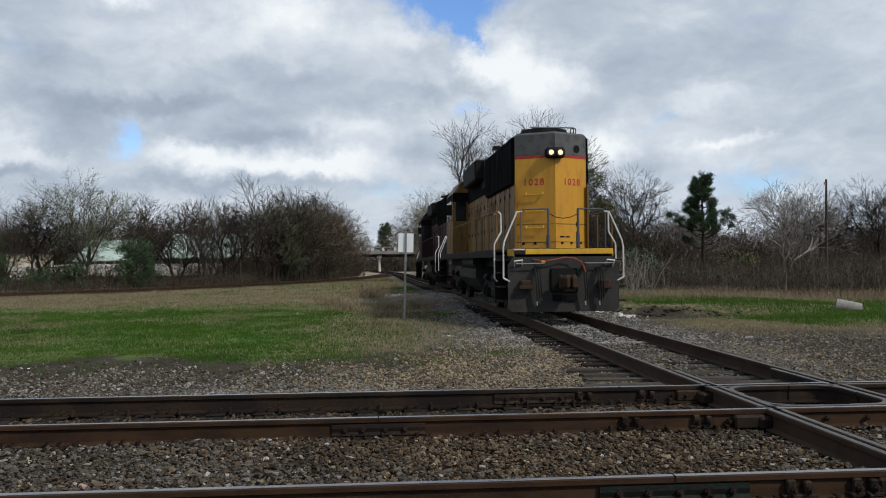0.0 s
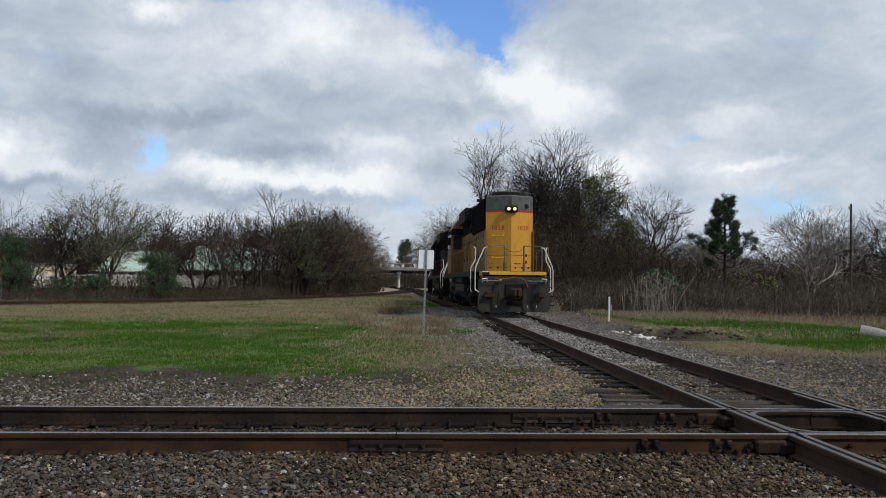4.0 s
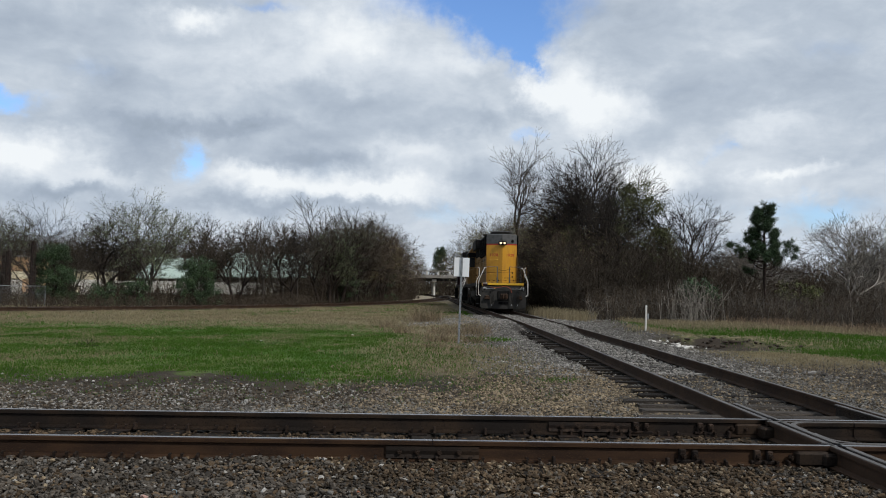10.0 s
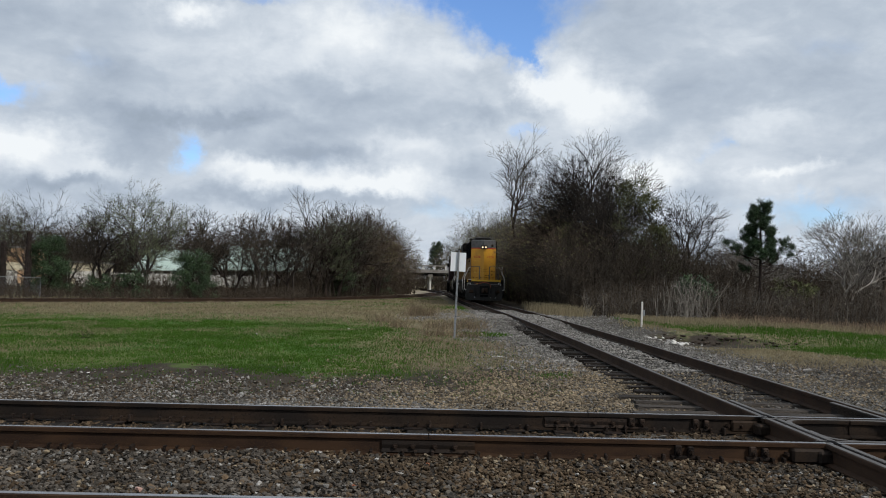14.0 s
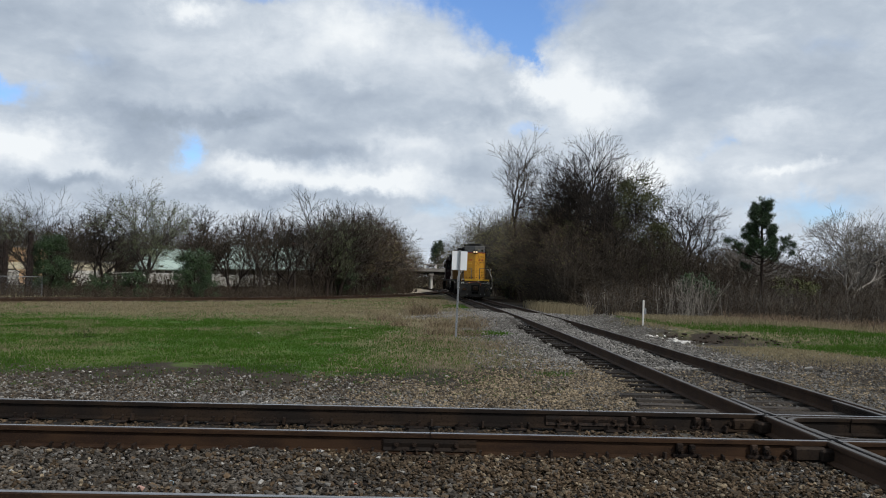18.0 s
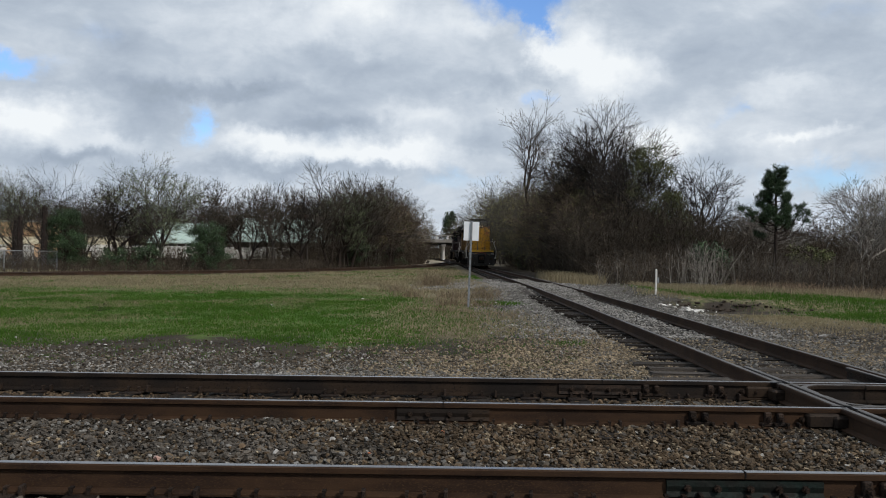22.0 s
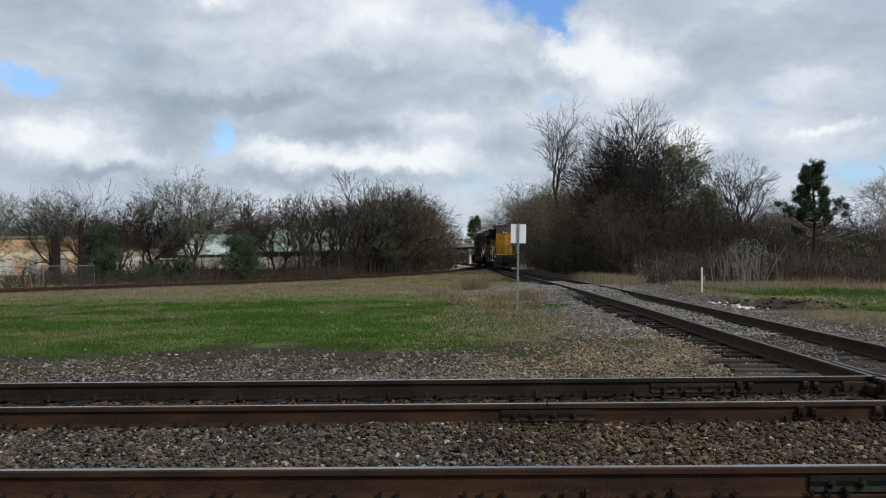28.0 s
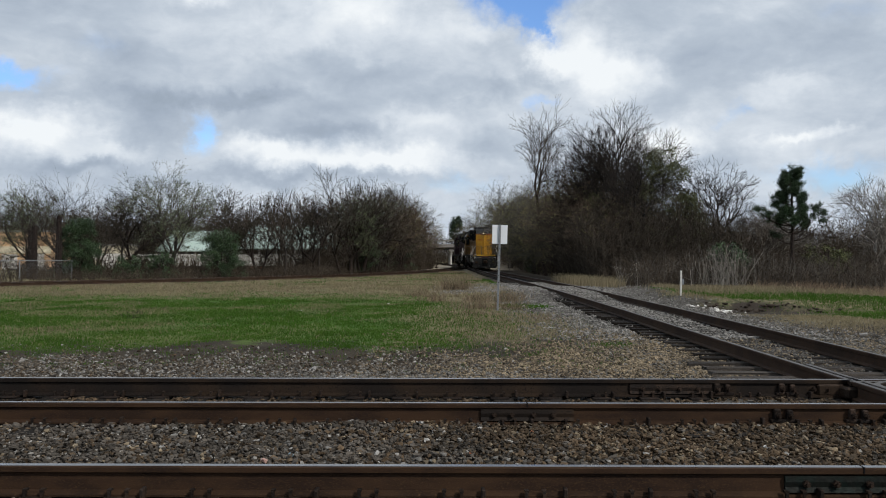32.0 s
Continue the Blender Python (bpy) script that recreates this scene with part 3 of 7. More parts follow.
def hills(x, y):
    return (np.sin(x * 0.9 + 1.3 * np.sin(y * 0.55)) * np.sin(y * 0.8 + 0.7 * np.sin(x * 0.6)) * 0.5 + np.sin(x * 2.7 + y * 1.1) * np.sin(y * 2.3 - x * 0.7) * 0.3)


def land(x, y):
    x, y = np.asarray(x, float), np.asarray(y, float)
    z = -0.25 + 0.03 * hills(x, y) + 0 * y
    # ballast beds of the two main tracks
    z = z + 0.03 * (smooth(y, 0.5, 1.8) - smooth(y, 9.4, 10.6))
    # bed of the crossing track, and its gravel road crossing
    d = np.abs(x - lane_x(y))
    bed = 1 - smooth(d, 1.5, 3.4)
    z = z + (lane_z(y)) * smooth(y, 24, 30)
    z = z + bed * 0.012 * smooth(y, 9, 12)
    z = z + (1 - smooth(d, 2.4, 5.0)) * 0.12 * smooth(y, 27, 32) * (1 - smooth(y, 36, 42))
    inside = smooth(x - lane_x(y), -0.74, -0.66) * (1 - smooth(x - lane_x(y), 1.6, 3.0))
    z = z + inside * 0.036 * smooth(y, 10.2, 11.4)
    # shallow ditch on the right, bank of the far track, hollow behind it
    z = z + 0.2 * smooth(x, 6.4, 7.6) * (1 - smooth(x, 12, 18)) * smooth(y + 0.3 * np.sin(x * 2.1), 24.3, 25.9) * (1 - smooth(y, 34, 40))
    z = z - 0.1 * smooth(x, 6.6, 7.8) * (1 - smooth(x, 11, 15)) * smooth(y, 21, 23.5) * (1 - smooth(y, 24.6, 26))
    pts = FAR_LINE[::4]
    xs, ys = np.broadcast_arrays(x, y)
    near = np.full(xs.shape, 1e9)
    for px, py in pts:
        near = np.minimum(near, (xs - px) ** 2 + (ys - py) ** 2)
    near = np.sqrt(near)
    bank = 1 - smooth(near, 1.6, 4.0)
    z = z * (1 - bank) + bank * (far_z(ys) - 0.2)
    return z


def build_ground():
    xs = np.r_[-2500, -900, -400, -200, -120, -80, np.arange(-60, -16, 2.0), np.arange(-16, -7, 0.6), np.arange(-7, 9, 0.16), np.arange(9, 24, 0.8), np.arange(24, 60, 3.0), 70, 100, 180, 400, 900, 2500]
    ys = np.r_[-2500, -700, -200, -60, -20, np.arange(-8, 2, 1.0), np.arange(2, 16, 0.16), np.arange(16, 50, 0.5), np.arange(50, 130, 2.5), 150, 200, 300, 500, 1000, 2500]
    X, Y = np.meshgrid(xs, ys)
    Z = land(X, Y)
    fine = (np.abs(X) < 9) & (Y > 2) & (Y < 16)
    Z = Z + np.where(fine, rng.normal(0, 0.008, X.shape), 0)
    nx, ny = len(xs), len(ys)
    i = np.arange(nx * ny).reshape(ny, nx)
    faces = np.stack([i[:-1, :-1], i[:-1, 1:], i[1:, 1:], i[1:, :-1]], -1).reshape(-1, 4)
    g = place_mesh("ground", np.stack([X, Y, Z], -1).reshape(-1, 3), faces, M["ground"], smooth=True)
    tagged(g, "gravelly railway ground with green and dry grass patches", "ground", kind="structure")


build_ground()


# ---- rails ----
RAIL = ((-0.075, -0.185), (0.075, -0.185), (0.075, -0.172), (0.014, -0.155), (0.01, -0.05), (0.036, -0.04), (0.037, -0.008), (0.026, 0.0), (-0.026, 0.0), (-0.037, -0.008), (-0.036, -0.04), (-0.01, -0.05), (-0.014, -0.155), (-0.075, -0.172))


def rail_along(name, points, offset, parent, side_mat, lift=0.0, label="", head=True, top=None):
    """A rail of true profile along plan points (x, y, z), set off to the side; its worn running face is a part of its own."""
    pts = np.asarray(points, float)
    t = np.gradient(pts[:, :2], axis=0)
    t /= np.linalg.norm(t, axis=1)[:, None]
    nrm = np.stack([t[:, 1], -t[:, 0]], 1)
    prof = np.array(RAIL)
    n, k = len(pts), len(prof)
    v = np.zeros((n, k, 3))
    v[:, :, :2] = pts[:, None, :2] + nrm[:, None, :] * (offset + prof[None, :, 0])[..., None]
    v[:, :, 2] = pts[:, None, 2] + prof[None, :, 1] + lift
    idx = np.arange(n * k).reshape(n, k)
    faces = [(idx[i, j], idx[i, (j + 1) % k], idx[i + 1, (j + 1) % k], idx[i + 1, j]) for i in range(n - 1) for j in range(k) if j != 7]
    faces += [tuple(idx[0][::-1]), tuple(idx[-1])]
    ob = place_mesh(name, v.reshape(-1, 3), [tuple(int(a) for a in f) for f in faces], side_mat, parent, label)
    if head:
        tops = []
        for s, z in ((-0.029, 0.0005), (-0.02, 0.0025), (0.02, 0.0025), (0.029, 0.0005)):
            w = pts.copy()
            w[:, :2] += nrm * (offset + s)
            w[:, 2] += z + lift
            tops.append(w)
        tv = np.stack(tops, 1).reshape(-1, 3)
        ti = np.arange(n * 4).reshape(n, 4)
        tf = [(int(ti[i, j]), int(ti[i, j + 1]), int(ti[i + 1, j + 1]), int(ti[i + 1, j])) for i in range(n - 1) for j in range(3)]
        place_mesh("running_surface", tv, tf, top or M["rail_top"], ob, "worn shiny running surface")
    return ob


def tie_mesh(length=2.6, seed=0):
    bm = bmesh.new()
    box(bm, 0, 0, -0.09, length, 0.23, 0.18, 0.012)
    r = random.Random(seed)
    for v in bm.verts:
        v.co += Vector((r.uniform(-0.03, 0.03), r.uniform(-0.012, 0.012), r.uniform(-0.008, 0.008)))
    return bm


GAUGE = 1.505
A_Y, B_Y, C_Y, D_Y = 8.6, 8.6 - GAUGE, 4.8, 4.8 - GAUGE


def set_ties(track, spots, material, length=2.6):
    """Ties at (x, y, z, turn) as pieces of the track, on a few shared meshes."""
    kinds = [part("tie", tie_mesh(length, k), material, track) for k in range(4)]
    r = random.Random(len(spots))
    for n, (x, y, z, turn) in enumerate(spots):
        at = pose(x + r.uniform(-0.06, 0.06), y + r.uniform(-0.03, 0.03), z, 0, r.uniform(-0.6, 0.6), turn + r.uniform(-1.2, 1.2))
        if n < 4:
            kinds[n].matrix_basis = at
        else:
            again(kinds[n % 4], at, track)


def line_x(x0, x1, y, z=0.0, step=4.0):
    n = max(2, int(abs(x1 - x0) / step) + 1)
    return [(x, y, z) for x in np.linspace(x0, x1, n)]


def main_track(name, y_far, y_near, far_mat):
    track = thing(name, pose(0, 0, 0), "main line track with rusty steel rails on dark ties", "railway track", kind="structure")
    rail_along("rail", line_x(-90, 90, y_far), 0, track, far_mat)
    rail_along("rail", line_x(-90, 90, y_near), 0, track, M["rail"])
    mid = (y_far + y_near) / 2
    set_ties(track, [(x, mid, -0.197, 90) for x in np.arange(-45, 46, 0.53) if abs(x - 4.6) > 1.0], M["tie"])
    return track


track_far = main_track("main_track", A_Y, B_Y, M["rail_dark"])
track_near = main_track("main_track", C_Y, D_Y, M["rail"])


def crossing_track():
    track = thing("crossing_track", pose(0, 0, 0), "single track with worn rails running away to a bridge", "railway track", kind="structure")
    ys = np.r_[np.linspace(-40, 9, 8), np.arange(11, 175, 3.0)]
    pts = np.stack([lane_x(ys), ys, lane_z(ys)], 1)
    for side in (-1, 1):
        rail_along("rail", pts, side * GAUGE / 2, track, M["rail_brown"], top=M["rail_worn"])
        # guard rails through the two diamonds
        g = [(4.6 + side * (GAUGE / 2 - 0.115), y, -0.004) for y in (2.4, 5.9, 9.9)]
        rail_along("guard_rail", g, 0, track, M["rail_dark"], top=M["rail_worn"])
    spots = [(float(lane_x(y)), y, float(lane_z(y)) - 0.186, 0.0) for y in np.arange(9.95, 150, 0.54)]
    set_ties(track, spots[4:], M["tie"])
    set_ties(track, [(s[0] - 0.12, s[1], s[2], 0) for s in spots[:4]], M["tie_grey"], 3.0)
    return track


lane = crossing_track()


def crossing_planks():
    """Heavy timbers laid side by side against the diamond."""
    r = random.Random(3)
    for x0, x1 in ((2.72, 3.68), (4.02, 5.2)):
        for k in range(4):
            bm = bmesh.new()
            box(bm, (x0 + x1) / 2 + r.uniform(-0.05, 0.03), 9.02 + 0.19 * k, -0.205, x1 - x0 + r.uniform(-0.08, 0.08), 0.17, 0.17, 0.014)
            for v in bm.verts:
                v.co += Vector((r.uniform(-0.03, 0.03), r.uniform(-0.006, 0.006), r.uniform(-0.012, 0.012)))
            part("plank", bm, M["tie_grey"], lane, "weathered crossing timber")


crossing_planks()


def far_track():
    track = thing("far_track", pose(0, 0, 0), "curved rusty track joining the line in the distance", "railway track", kind="structure")
    p = FAR_LINE[::4]
    pts = np.stack([p[:, 0], p[:, 1], far_z(p[:, 1])], 1)
    for side in (-1, 1):
        rail_along("rail", pts, side * GAUGE / 2, track, M["rail_brown"], top=M["rail_worn"])
    q = FAR_LINE
    t = np.degrees(np.arctan2(*(np.gradient(q, axis=0).T[::-1])))
    set_ties(track, [(q[i, 0], q[i, 1], float(far_z(q[i, 1])) - 0.2, t[i] + 90) for i in range(20, len(q) - 60)], M["tie_grey"])
    return track


far = far_track()


def far_bed():
    """Dark ballast heaped under the curved track."""
    q = FAR_LINE[::2]
    n = np.gradient(q, axis=0)
    n = np.stack([n[:, 1], -n[:, 0]], 1) / np.linalg.norm(n, axis=1)[:, None]
    rows = []
    for o, dz in ((-2.6, -0.34), (-1.75, -0.2), (-0.8, -0.19), (0.8, -0.19), (1.75, -0.2), (2.6, -0.34)):
        p = q + n * o
        rows.append(np.stack([p[:, 0], p[:, 1], far_z(q[:, 1]) + dz + rng.normal(0, 0.012, len(q))], 1))
    v = np.stack(rows, 1)
    i = np.arange(v.shape[0] * 6).reshape(-1, 6)
    f = np.stack([i[:-1, :-1], i[:-1, 1:], i[1:, 1:], i[1:, :-1]], -1).reshape(-1, 4)
    place_mesh("ballast_bed", v.reshape(-1, 3), f[:, ::-1], M["soil"], far, "dark ballast under the curved track")


far_bed()


# ---- the diamond's iron and the joints ----
def bolt_mesh():
    bm = bmesh.new()
    rod(bm, (0, 0.01, 0), (0, -0.028, 0), 0.024, sides=6)
    rod(bm, (0, -0.028, 0), (0, -0.05, 0), 0.013, sides=8)
    return bm


BOLT = None


def bolts(parent, xs, y, z):
    global BOLT
    for x in xs:
        at = pose(x, y, z, 0, random.uniform(0, 60), 0)
        if BOLT is None:
            BOLT = part("bolt", bolt_mesh(), M["iron"], parent, at=at)
        else:
            again(BOLT, at, parent)


def joint_bar(parent, x0, x1, y, material, xs, head_gap=None):
    bm = bmesh.new()
    prism(bm, ((y - 0.012, -0.052), (y - 0.034, -0.056), (y - 0.038, -0.09), (y - 0.03, -0.125), (y - 0.06, -0.152), (y - 0.012, -0.152)), x0, x1, "x")
    bar = part("joint_bar", bm, material, parent, "bolted rail joint bar")
    bolts(parent, xs, y - 0.034, -0.1)
    if head_gap is not None:
        bm = bmesh.new()
        box(bm, head_gap, y, -0.016, 0.009, 0.08, 0.04)
        part("joint_gap", bm, M["black"], parent)


joint_bar(track_far, 1.46, 2.35, A_Y, M["iron"], (1.6, 1.78, 2.0, 2.2), 1.93)
joint_bar(track_far, -0.22, 0.62, B_Y, M["rail_dark"], (-0.1, 0.06, 0.26, 0.44), 0.2)
joint_bar(track_near, 1.62, 2.62, C_Y, M["bar_green"], (1.75, 1.94, 2.15, 2.33, 2.5), 2.12)
joint_bar(track_near, -6.2, -5.3, C_Y, M["iron"], (-6.1, -5.9, -5.6, -5.4), -5.75)


def clip_block(parent, x, y, w=0.2):
    bm = bmesh.new()
    box(bm, x - w * 0.28, y - 0.034, -0.1, w * 0.32, 0.05, 0.12, 0.01)
    box(bm, x + w * 0.28, y - 0.038, -0.105, w * 0.28, 0.055, 0.11, 0.01)
    box(bm, x, y - 0.03, -0.15, w * 1.2, 0.08, 0.03, 0.006)
    part("filler_block", bm, M["iron"], parent, "dark bolted filler block")
    bolts(parent, (x - w * 0.26, x + w * 0.3), y - 0.062, -0.1)


for x in (2.48, 3.18, 6.0):
    clip_block(track_far, x - 0.02, A_Y)
for x in (2.52, 3.2, 5.95, 6.6):
    clip_block(track_far, x, B_Y)
for x in (2.95, 3.4, 6.1):
    clip_block(track_near, x, C_Y)


def diamond():
    """Flangeway castings at the eight corners, and the inner guard rails of the main tracks."""
    for track, ys in ((track_far, (A_Y, B_Y)), (track_near, (C_Y, D_Y))):
        for y, s in zip(ys, (-1, 1)):
            rail_along("guard_rail", [(x, y + s * 0.115, -0.004) for x in (3.8, 4.5, 6.3)], 0, track, M["rail_dark"], top=M["rail_worn"])
            for cx in (4.6 - GAUGE / 2, 4.6 + GAUGE / 2):
                inner = 1 if cx < 4.6 else -1
                bm = bmesh.new()
                box(bm, cx + inner * 0.05, y + s * 0.05, -0.12, 0.36, 0.36, 0.12, 0.02)
                box(bm, cx - inner * 0.21, y - s * 0.02, -0.11, 0.3, 0.16, 0.13, 0.02)
                part("crossing_casting", bm, M["rail_dark"], track, "greasy cast crossing corner")
                bm = bmesh.new()
                box(bm, cx, y + s * 0.062, 0.0015, 0.2, 0.042, 0.004)
                part("flangeway", bm, M["black"], track)
                bm = bmesh.new()
                box(bm, cx + inner * 0.062, y, 0.0045, 0.042, 0.2, 0.004)
                part("flangeway", bm, M["black"], track)
            for cx in (4.6 - GAUGE / 2, 4.6 + GAUGE / 2):
                inner = 1 if cx < 4.6 else -1
                ax, ay, q = cx + inner * 0.42, y + s * 0.42, 0.29
                arc = [(ax - inner * q * math.cos(a), ay - s * q * math.sin(a), -0.003) for a in np.linspace(0, math.pi / 2, 8)]
                rail_along("easer_rail", [(arc[0][0], ay + s * 0.25, -0.003)] + arc + [(ax + inner * 0.2, arc[-1][1], -0.003)], 0, track, M["rail_dark"], top=M["rail_worn"])
            bolts(track, (3.45, 3.6, 4.1, 4.4, 4.8, 5.1, 5.75), y - 0.042, -0.1)


diamond()


def spikes():
    """Tie plates, spikes and rail anchors on the nearest stretch."""
    bm = bmesh.new()
    box(bm, 0, 0, 0.008, 0.2, 0.36, 0.016, 0.004)
    for sx, sy in ((-0.06, -0.1), (0.06, 0.1), (0.05, -0.1)):
        box(bm, sx, sy, 0.035, 0.018, 0.018, 0.05)
        box(bm, sx, sy * 0.86, 0.062, 0.026, 0.045, 0.014)
    plate = None
    bm2 = bmesh.new()
    box(bm2, 0, -0.06, 0.03, 0.026, 0.07, 0.075, 0.005)
    box(bm2, 0, 0.05, 0.015, 0.026, 0.1, 0.03, 0.005)
    anchor = None
    r = random.Random(5)
    for track, ys, x0, x1 in ((track_far, (A_Y, B_Y), -8, 3.4), (track_near, (C_Y,), -6, 3.4)):
        for x in np.arange(-45, 46, 0.53):
            if not x0 < x < x1:
                continue
            for y in ys:
                at = pose(x + r.uniform(-0.03, 0.03), y, -0.199, 0, 0, r.uniform(-2, 2))
                if plate is None:
                    plate = part("tie_plate", bm, M["iron"], track, "rusty tie plate with spikes", at=at)
                else:
                    again(plate, at, track)
                if r.random() < 0.75:
                    at = pose(x + 0.16 + r.uniform(-0.02, 0.03), y - 0.02, -0.19, r.uniform(-8, 8), 0, r.uniform(-6, 6))
                    if anchor is None:
                        anchor = part("rail_anchor", bm2, M["iron"], track, at=at)
                    else:
                        again(anchor, at, track)


spikes()


# ---- loose stone ----
def stone_shapes(count=14):
    out = []
    for k in range(count):
        bm = bmesh.new()
        bmesh.ops.create_icosphere(bm, subdivisions=1, radius=1.0)
        r = np.random.default_rng(k)
        v = np.array([p.co[:] for p in bm.verts])
        for _ in range(8):
            n = r.normal(size=3)
            n /= np.linalg.norm(n)
            d = v @ n
            cut = r.uniform(0.32, 0.62)
            v = v - np.maximum(d - cut, 0)[:, None] * n
        v *= r.uniform(0.65, 1.3, 3) * (1, 1, 0.8)
        v += r.normal(0, 0.05, v.shape)
        out.append((v, np.array([[q.index for q in f.verts] for f in bm.faces])))
        bm.free()
    return out


STONES = stone_shapes()


def strew(name, x, y, z, size, material, label, parent=None):
    """Many stones in one mesh of stuff."""
    V, F, base = [], [], 0
    which = rng.integers(0, len(STONES), len(x))
    for k, (sv, sf) in enumerate(STONES):
        sel = np.nonzero(which == k)[0]
        if not len(sel):
            continue
        a = rng.uniform(0, 2 * np.pi, len(sel))
        b = rng.uniform(-0.7, 0.7, len(sel))
        ca, sa, cb, sb = np.cos(a), np.sin(a), np.cos(b), np.sin(b)
        rot = np.zeros((len(sel), 3, 3))
        rot[:, 0, 0], rot[:, 0, 1], rot[:, 0, 2] = ca, -sa * cb, sa * sb
        rot[:, 1, 0], rot[:, 1, 1], rot[:, 1, 2] = sa, ca * cb, -ca * sb
        rot[:, 2, 1], rot[:, 2, 2] = sb, cb
        v = np.einsum("nij,kj->nki", rot, sv) * size[sel][:, None, None]
        v += np.stack([x[sel], y[sel], z[sel]], 1)[:, None, :]
        V.append(v.reshape(-1, 3))
        F.append((sf[None] + (base + np.arange(len(sel)) * len(sv))[:, None, None]).reshape(-1, 3))
        base += len(sel) * len(sv)
    ob = place_mesh(name, np.concatenate(V), np.concatenate(F), material)
    return tagged(ob, label, "gravel", kind="stuff")


def off_rails(x, y, rails):
    keep = np.ones(len(x), bool)
    for ry in rails:
        keep &= np.abs(y - ry) > 0.062
    keep &= ~((np.abs(np.abs(x - lane_x(y)) - GAUGE / 2) < 0.12))
    return keep


def scatter(n, x0, x1, y0, y1):
    return rng.uniform(x0, x1, n), rng.uniform(y0, y1, n)


def ballast():
    rails = (A_Y, B_Y, C_Y, D_Y)
    # shoulder between the two main tracks: two heaps of layers, greyer on one side, browner towards the diamond
    x, y = scatter(30000, -5.6, 5.9, 4.86, 7.03)
    k = off_rails(x, y, rails) & ~((np.abs(x - 4.6) < 0.75) & (rng.random(len(x)) < 0.5))
    x, y = x[k], y[k]
    z = land(x, y) + 0.018 + rng.uniform(-0.012, 0.035, len(x)) + 0.035 * smooth(y, 6.6, 5.2)
    s = rng.gamma(7, 0.0027, len(x)) + 0.005
    brown = rng.random(len(x)) < 0.2 + 0.65 * smooth(x + 0.9 * np.sin(y * 2.1), -1.4, 1.2) * (1 - 0.5 * smooth(x, 2.6, 3.6))
    light = ~brown & (rng.random(len(x)) < 0.07)
    tan = brown & (rng.random(len(x)) < 0.08)
    strew("pale_ballast_stones", x[light], y[light], z[light] + 0.004, s[light], M["stone_lane"], "pale stones among the grey ballast")
    strew("tan_ballast_stones", x[tan], y[tan], z[tan] + 0.004, s[tan], M["stone_tan"], "yellowish stones among the brown ballast")
    x, y, z, s, brown = (q[~(light | tan)] for q in (x, y, z, s, brown))
    strew("ballast_stones", x[~brown], y[~brown], z[~brown], s[~brown], M["stone"], "grey crushed stone ballast between the main tracks")
    strew("brown_ballast_stones", x[brown], y[brown], z[brown], s[brown], M["stone_brown"], "brown rust-stained crushed stone ballast")
    # between the rails, and this side of the near track
    x, y = scatter(9000, -7, 7.6, 7.15, 8.55)
    k = off_rails(x, y, rails)
    x, y = x[k], y[k]
    strew("ballast_stones", x, y, land(x, y) + 0.002 + rng.uniform(-0.015, 0.02, len(x)), rng.gamma(7, 0.0027, len(x)) + 0.006, M["stone_brown"], "dark ballast between the rails")
    x, y = scatter(7000, -5, 5, 3.3, 4.75)
    k = off_rails(x, y, rails)
    x, y = x[k], y[k]
    strew("ballast_stones", x, y, land(x, y) + 0.004 + rng.uniform(-0.015, 0.02, len(x)), rng.gamma(7, 0.0028, len(x)) + 0.006, M["stone"], "ballast between the rails of the near track")
    # beyond the far rail
    x, y = scatter(42000, -8, 13, 8.66, 15)
    keep = rng.random(len(x)) < (0.2 + 0.8 * np.exp(-((x - lane_x(y)) / 3.4) ** 2) + 0.5 * np.exp(-((x + 1.4) / 1.8) ** 2 - ((y - 9.8) / 1.1) ** 2)) * (1 - smooth(y + 0.5 * np.sin(x * 1.7), 11.5, 14.5) * (np.abs(x - lane_x(y)) > 2.8) * 0.9)
    k = off_rails(x, y, rails) & keep
    x, y = x[k], y[k]
    s = rng.gamma(6, 0.0029, len(x)) + 0.006
    z = land(x, y) + 0.003 + rng.uniform(-0.012, 0.02, len(x))
    pale = rng.random(len(x)) < 0.3 + 0.3 * (np.abs(x - 4.6) < 2.2) * (y > 10)
    strew("pale_gravel", x[pale], y[pale], z[pale], s[pale], M["stone_pale"], "pale grey gravel beyond the far rail")
    x2, y2 = scatter(22000, -9.0, 0.5, 8.7, 14.2)
    k = rng.random(len(x2)) < 0.95 - 0.88 * smooth(y2 + 0.5 * np.sin(x2 * 2.3) + 0.4 * np.sin(x2 * 5.1), 11.0, 13.6)
    x2, y2 = x2[k], y2[k]
    size2 = rng.gamma(5, 0.0034, len(x2)) + 0.007
    light = rng.random(len(x2)) < 0.34
    for sel, mat, label in ((light, "stone_lane", "whitish stones strewn beyond the far rail"), (~light, "stone_dusty", "dusty brown stones strewn beyond the far rail")):
        strew("strewn_stones", x2[sel], y2[sel], land(x2[sel], y2[sel]) + 0.004 + rng.uniform(-0.008, 0.016, sel.sum()), size2[sel], M[mat], label)
    x2, y2 = scatter(15000, -4.2, 1.8, 8.68, 11.2)
    k = rng.random(len(x2)) < np.exp(-((x2 + 1.2) / 1.9) ** 2 - ((y2 - 9.7) / 0.9) ** 2)
    x2, y2 = x2[k], y2[k]
    strew("pale_gravel", x2, y2, land(x2, y2) + 0.005 + rng.uniform(-0.01, 0.02, len(x2)), rng.gamma(6, 0.0033, len(x2)) + 0.008, M["stone_pale"], "patch of pale grey gravel behind the rail")
    x2, y2 = scatter(24000, 5.5, 15.5, 8.7, 20.0)
